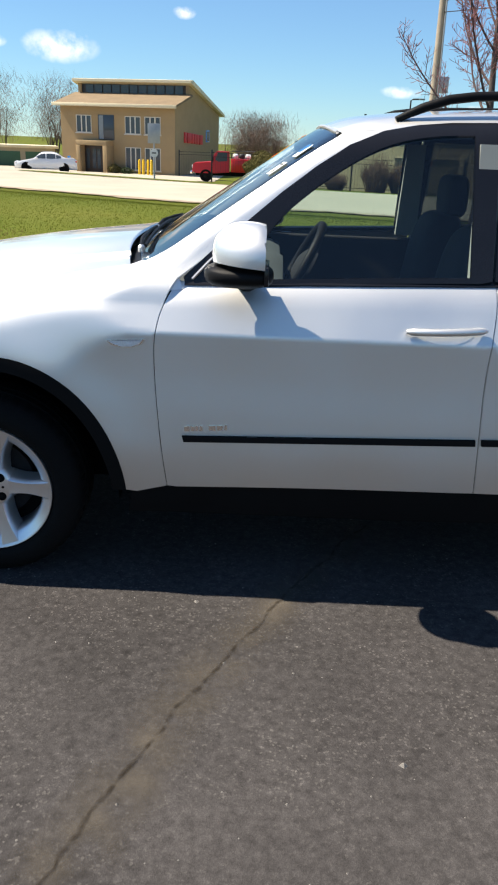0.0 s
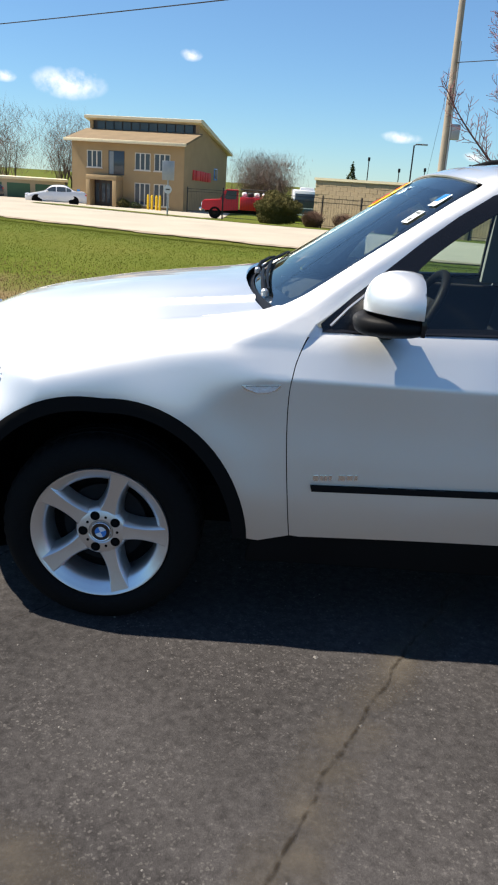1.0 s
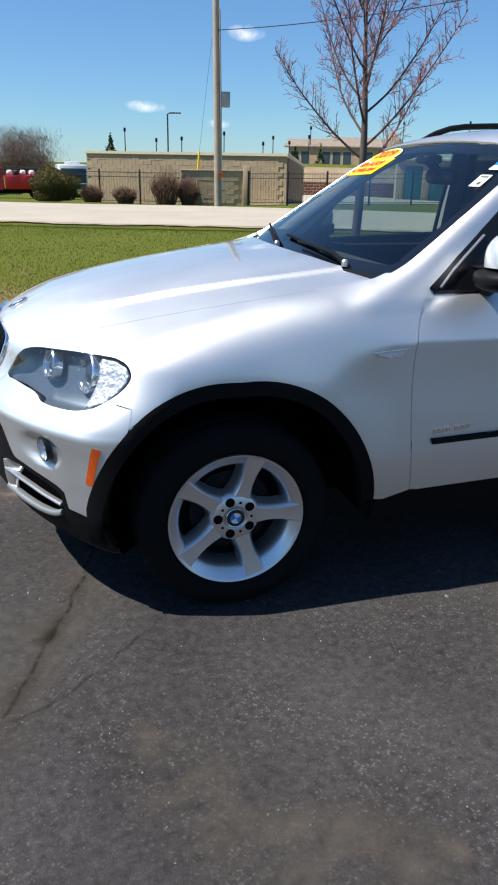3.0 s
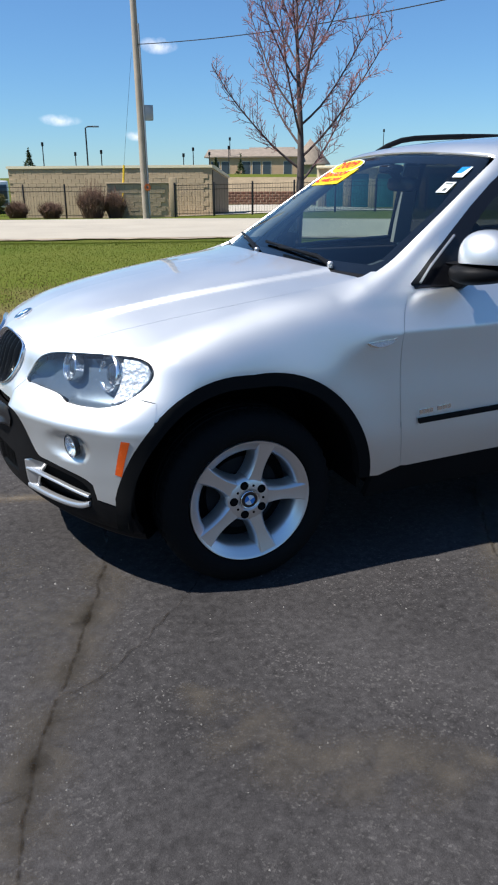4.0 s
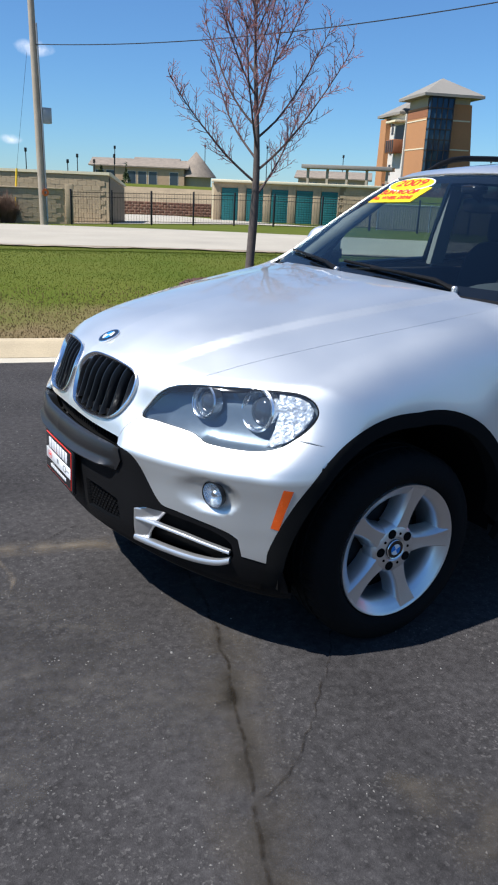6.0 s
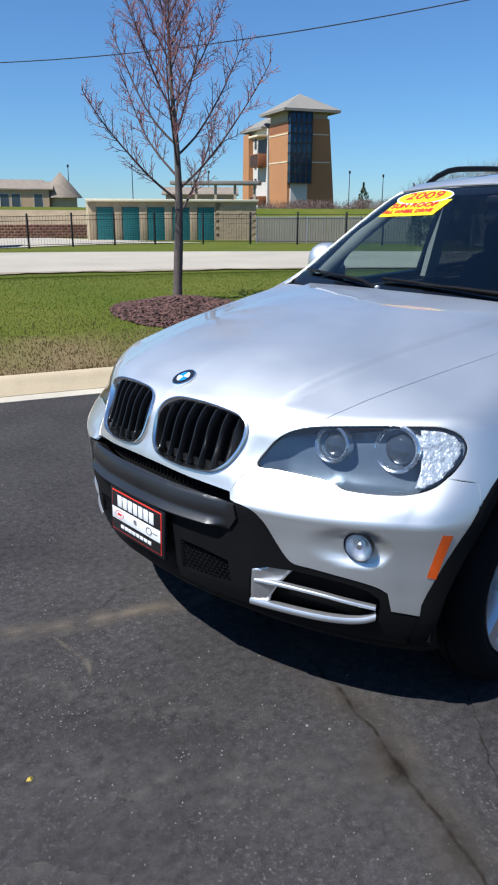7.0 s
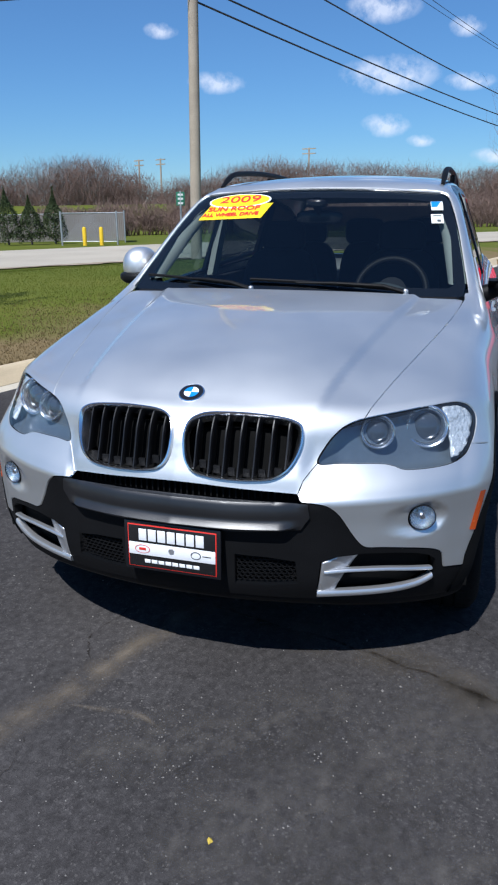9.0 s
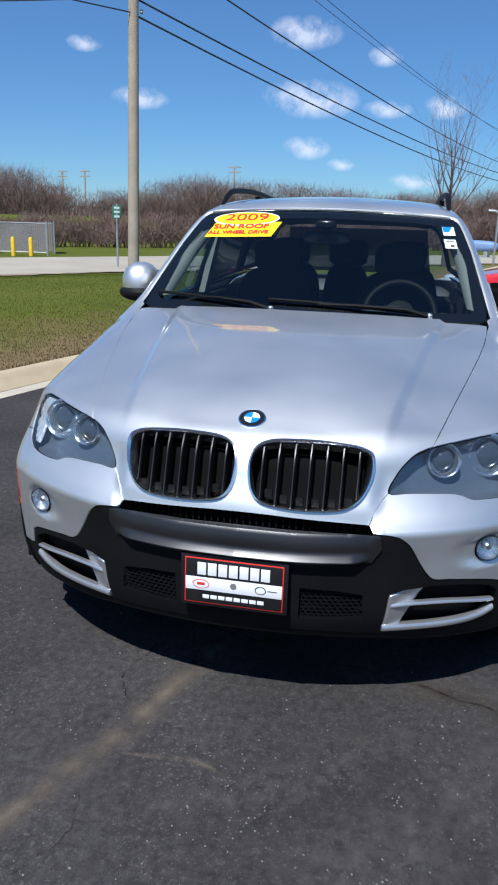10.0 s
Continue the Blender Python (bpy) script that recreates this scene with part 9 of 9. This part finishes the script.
# ---- clouds: soft white puffs very far off ----
def cloud_material():
    m = bpy.data.materials.new("cloud")
    m.use_nodes = True
    nt = m.node_tree
    n, link = nt.nodes, nt.links.new
    n.remove(n["Principled BSDF"])
    uv, ns, sub, ln, mp, mul = n.new("ShaderNodeUVMap"), n.new("ShaderNodeTexNoise"), n.new("ShaderNodeVectorMath"), n.new("ShaderNodeVectorMath"), n.new("ShaderNodeMapRange"), n.new("ShaderNodeMath")
    uv.uv_map = "disc"
    ns.inputs["Scale"].default_value, ns.inputs["Detail"].default_value, ns.inputs["Roughness"].default_value = 0.022, 7, 0.6
    link(n.new("ShaderNodeTexCoord").outputs["Object"], ns.inputs["Vector"])
    sub.operation, ln.operation = "SUBTRACT", "LENGTH"
    sub.inputs[1].default_value = (0.5, 0.5, 0)
    link(uv.outputs[0], sub.inputs[0])
    link(sub.outputs[0], ln.inputs[0])
    mp.inputs[1].default_value, mp.inputs[2].default_value, mp.inputs[3].default_value, mp.inputs[4].default_value = 0.0, 0.5, 1.0, -0.15
    link(ln.outputs["Value"], mp.inputs[0])
    mul.operation = "MULTIPLY"
    rng = n.new("ShaderNodeMapRange")
    rng.inputs[1].default_value, rng.inputs[2].default_value, rng.inputs[4].default_value = 0.30, 0.62, 1.6
    link(ns.outputs[0], rng.inputs[0])
    link(mp.outputs[0], mul.inputs[0])
    link(rng.outputs[0], mul.inputs[1])
    soft = n.new("ShaderNodeMapRange")
    soft.inputs[1].default_value, soft.inputs[2].default_value, soft.inputs[4].default_value = 0.16, 1.0, 0.66
    link(mul.outputs[0], soft.inputs[0])
    # the sunlit white is emitted by the sheet itself, with no sun on it
    em, tr, mix = n.new("ShaderNodeEmission"), n.new("ShaderNodeBsdfTransparent"), n.new("ShaderNodeMixShader")
    em.inputs[0].default_value, em.inputs[1].default_value = (0.90, 0.90, 0.95, 1), 0.86
    link(soft.outputs[0], mix.inputs[0])
    link(tr.outputs[0], mix.inputs[1])
    link(em.outputs[0], mix.inputs[2])
    link(mix.outputs[0], n["Material Output"].inputs["Surface"])
    return m


M_CLOUD = cloud_material()
for x, y, z, w, h in ((-378, 1448, 147, 190, 75), (-163, 1488, 211, 60, 30), (-480, 1417, 150, 60, 30), (227, 1479, 97, 110, 30), (405, 1441, 221, 100, 40), (360, 1453, 71, 60, 25), (1481, 218, 332, 190, 80), (1495, 72, 294, 90, 50),
                      (1486, 200, 222, 260, 95), (1492, 60, 206, 130, 45), (1410, 504, 214, 150, 55), (1483, 203, 138, 130, 60), (1490, 138, 110, 80, 32), (1496, -43, 210, 110, 60), (1497, 6, 82, 130, 40), (1380, 600, 300, 90, 40)):
    c = Vector((x, y, z))
    m = look(c, (0, 0, 1.5)) @ Matrix.Rotation(math.pi, 4, "Y")
    bm = bmesh.new()
    uvl = bm.loops.layers.uv.new("disc")
    vs = [bm.verts.new((sx * w / 2, sy * h / 2, 0)) for sx, sy in ((-1, -1), (1, -1), (1, 1), (-1, 1))]
    f = bm.faces.new(vs)
    for lp, q in zip(f.loops, ((0, 0), (1, 0), (1, 1), (0, 1))):
        lp[uvl].uv = q
    ob = link_mesh("cloud", bm, M_CLOUD, smooth=False)
    ob.matrix_basis = m
    ob.visible_shadow = False
    tagged(ob, "small soft white fair-weather cloud", "cloud", group="fair-weather clouds", kind="structure")
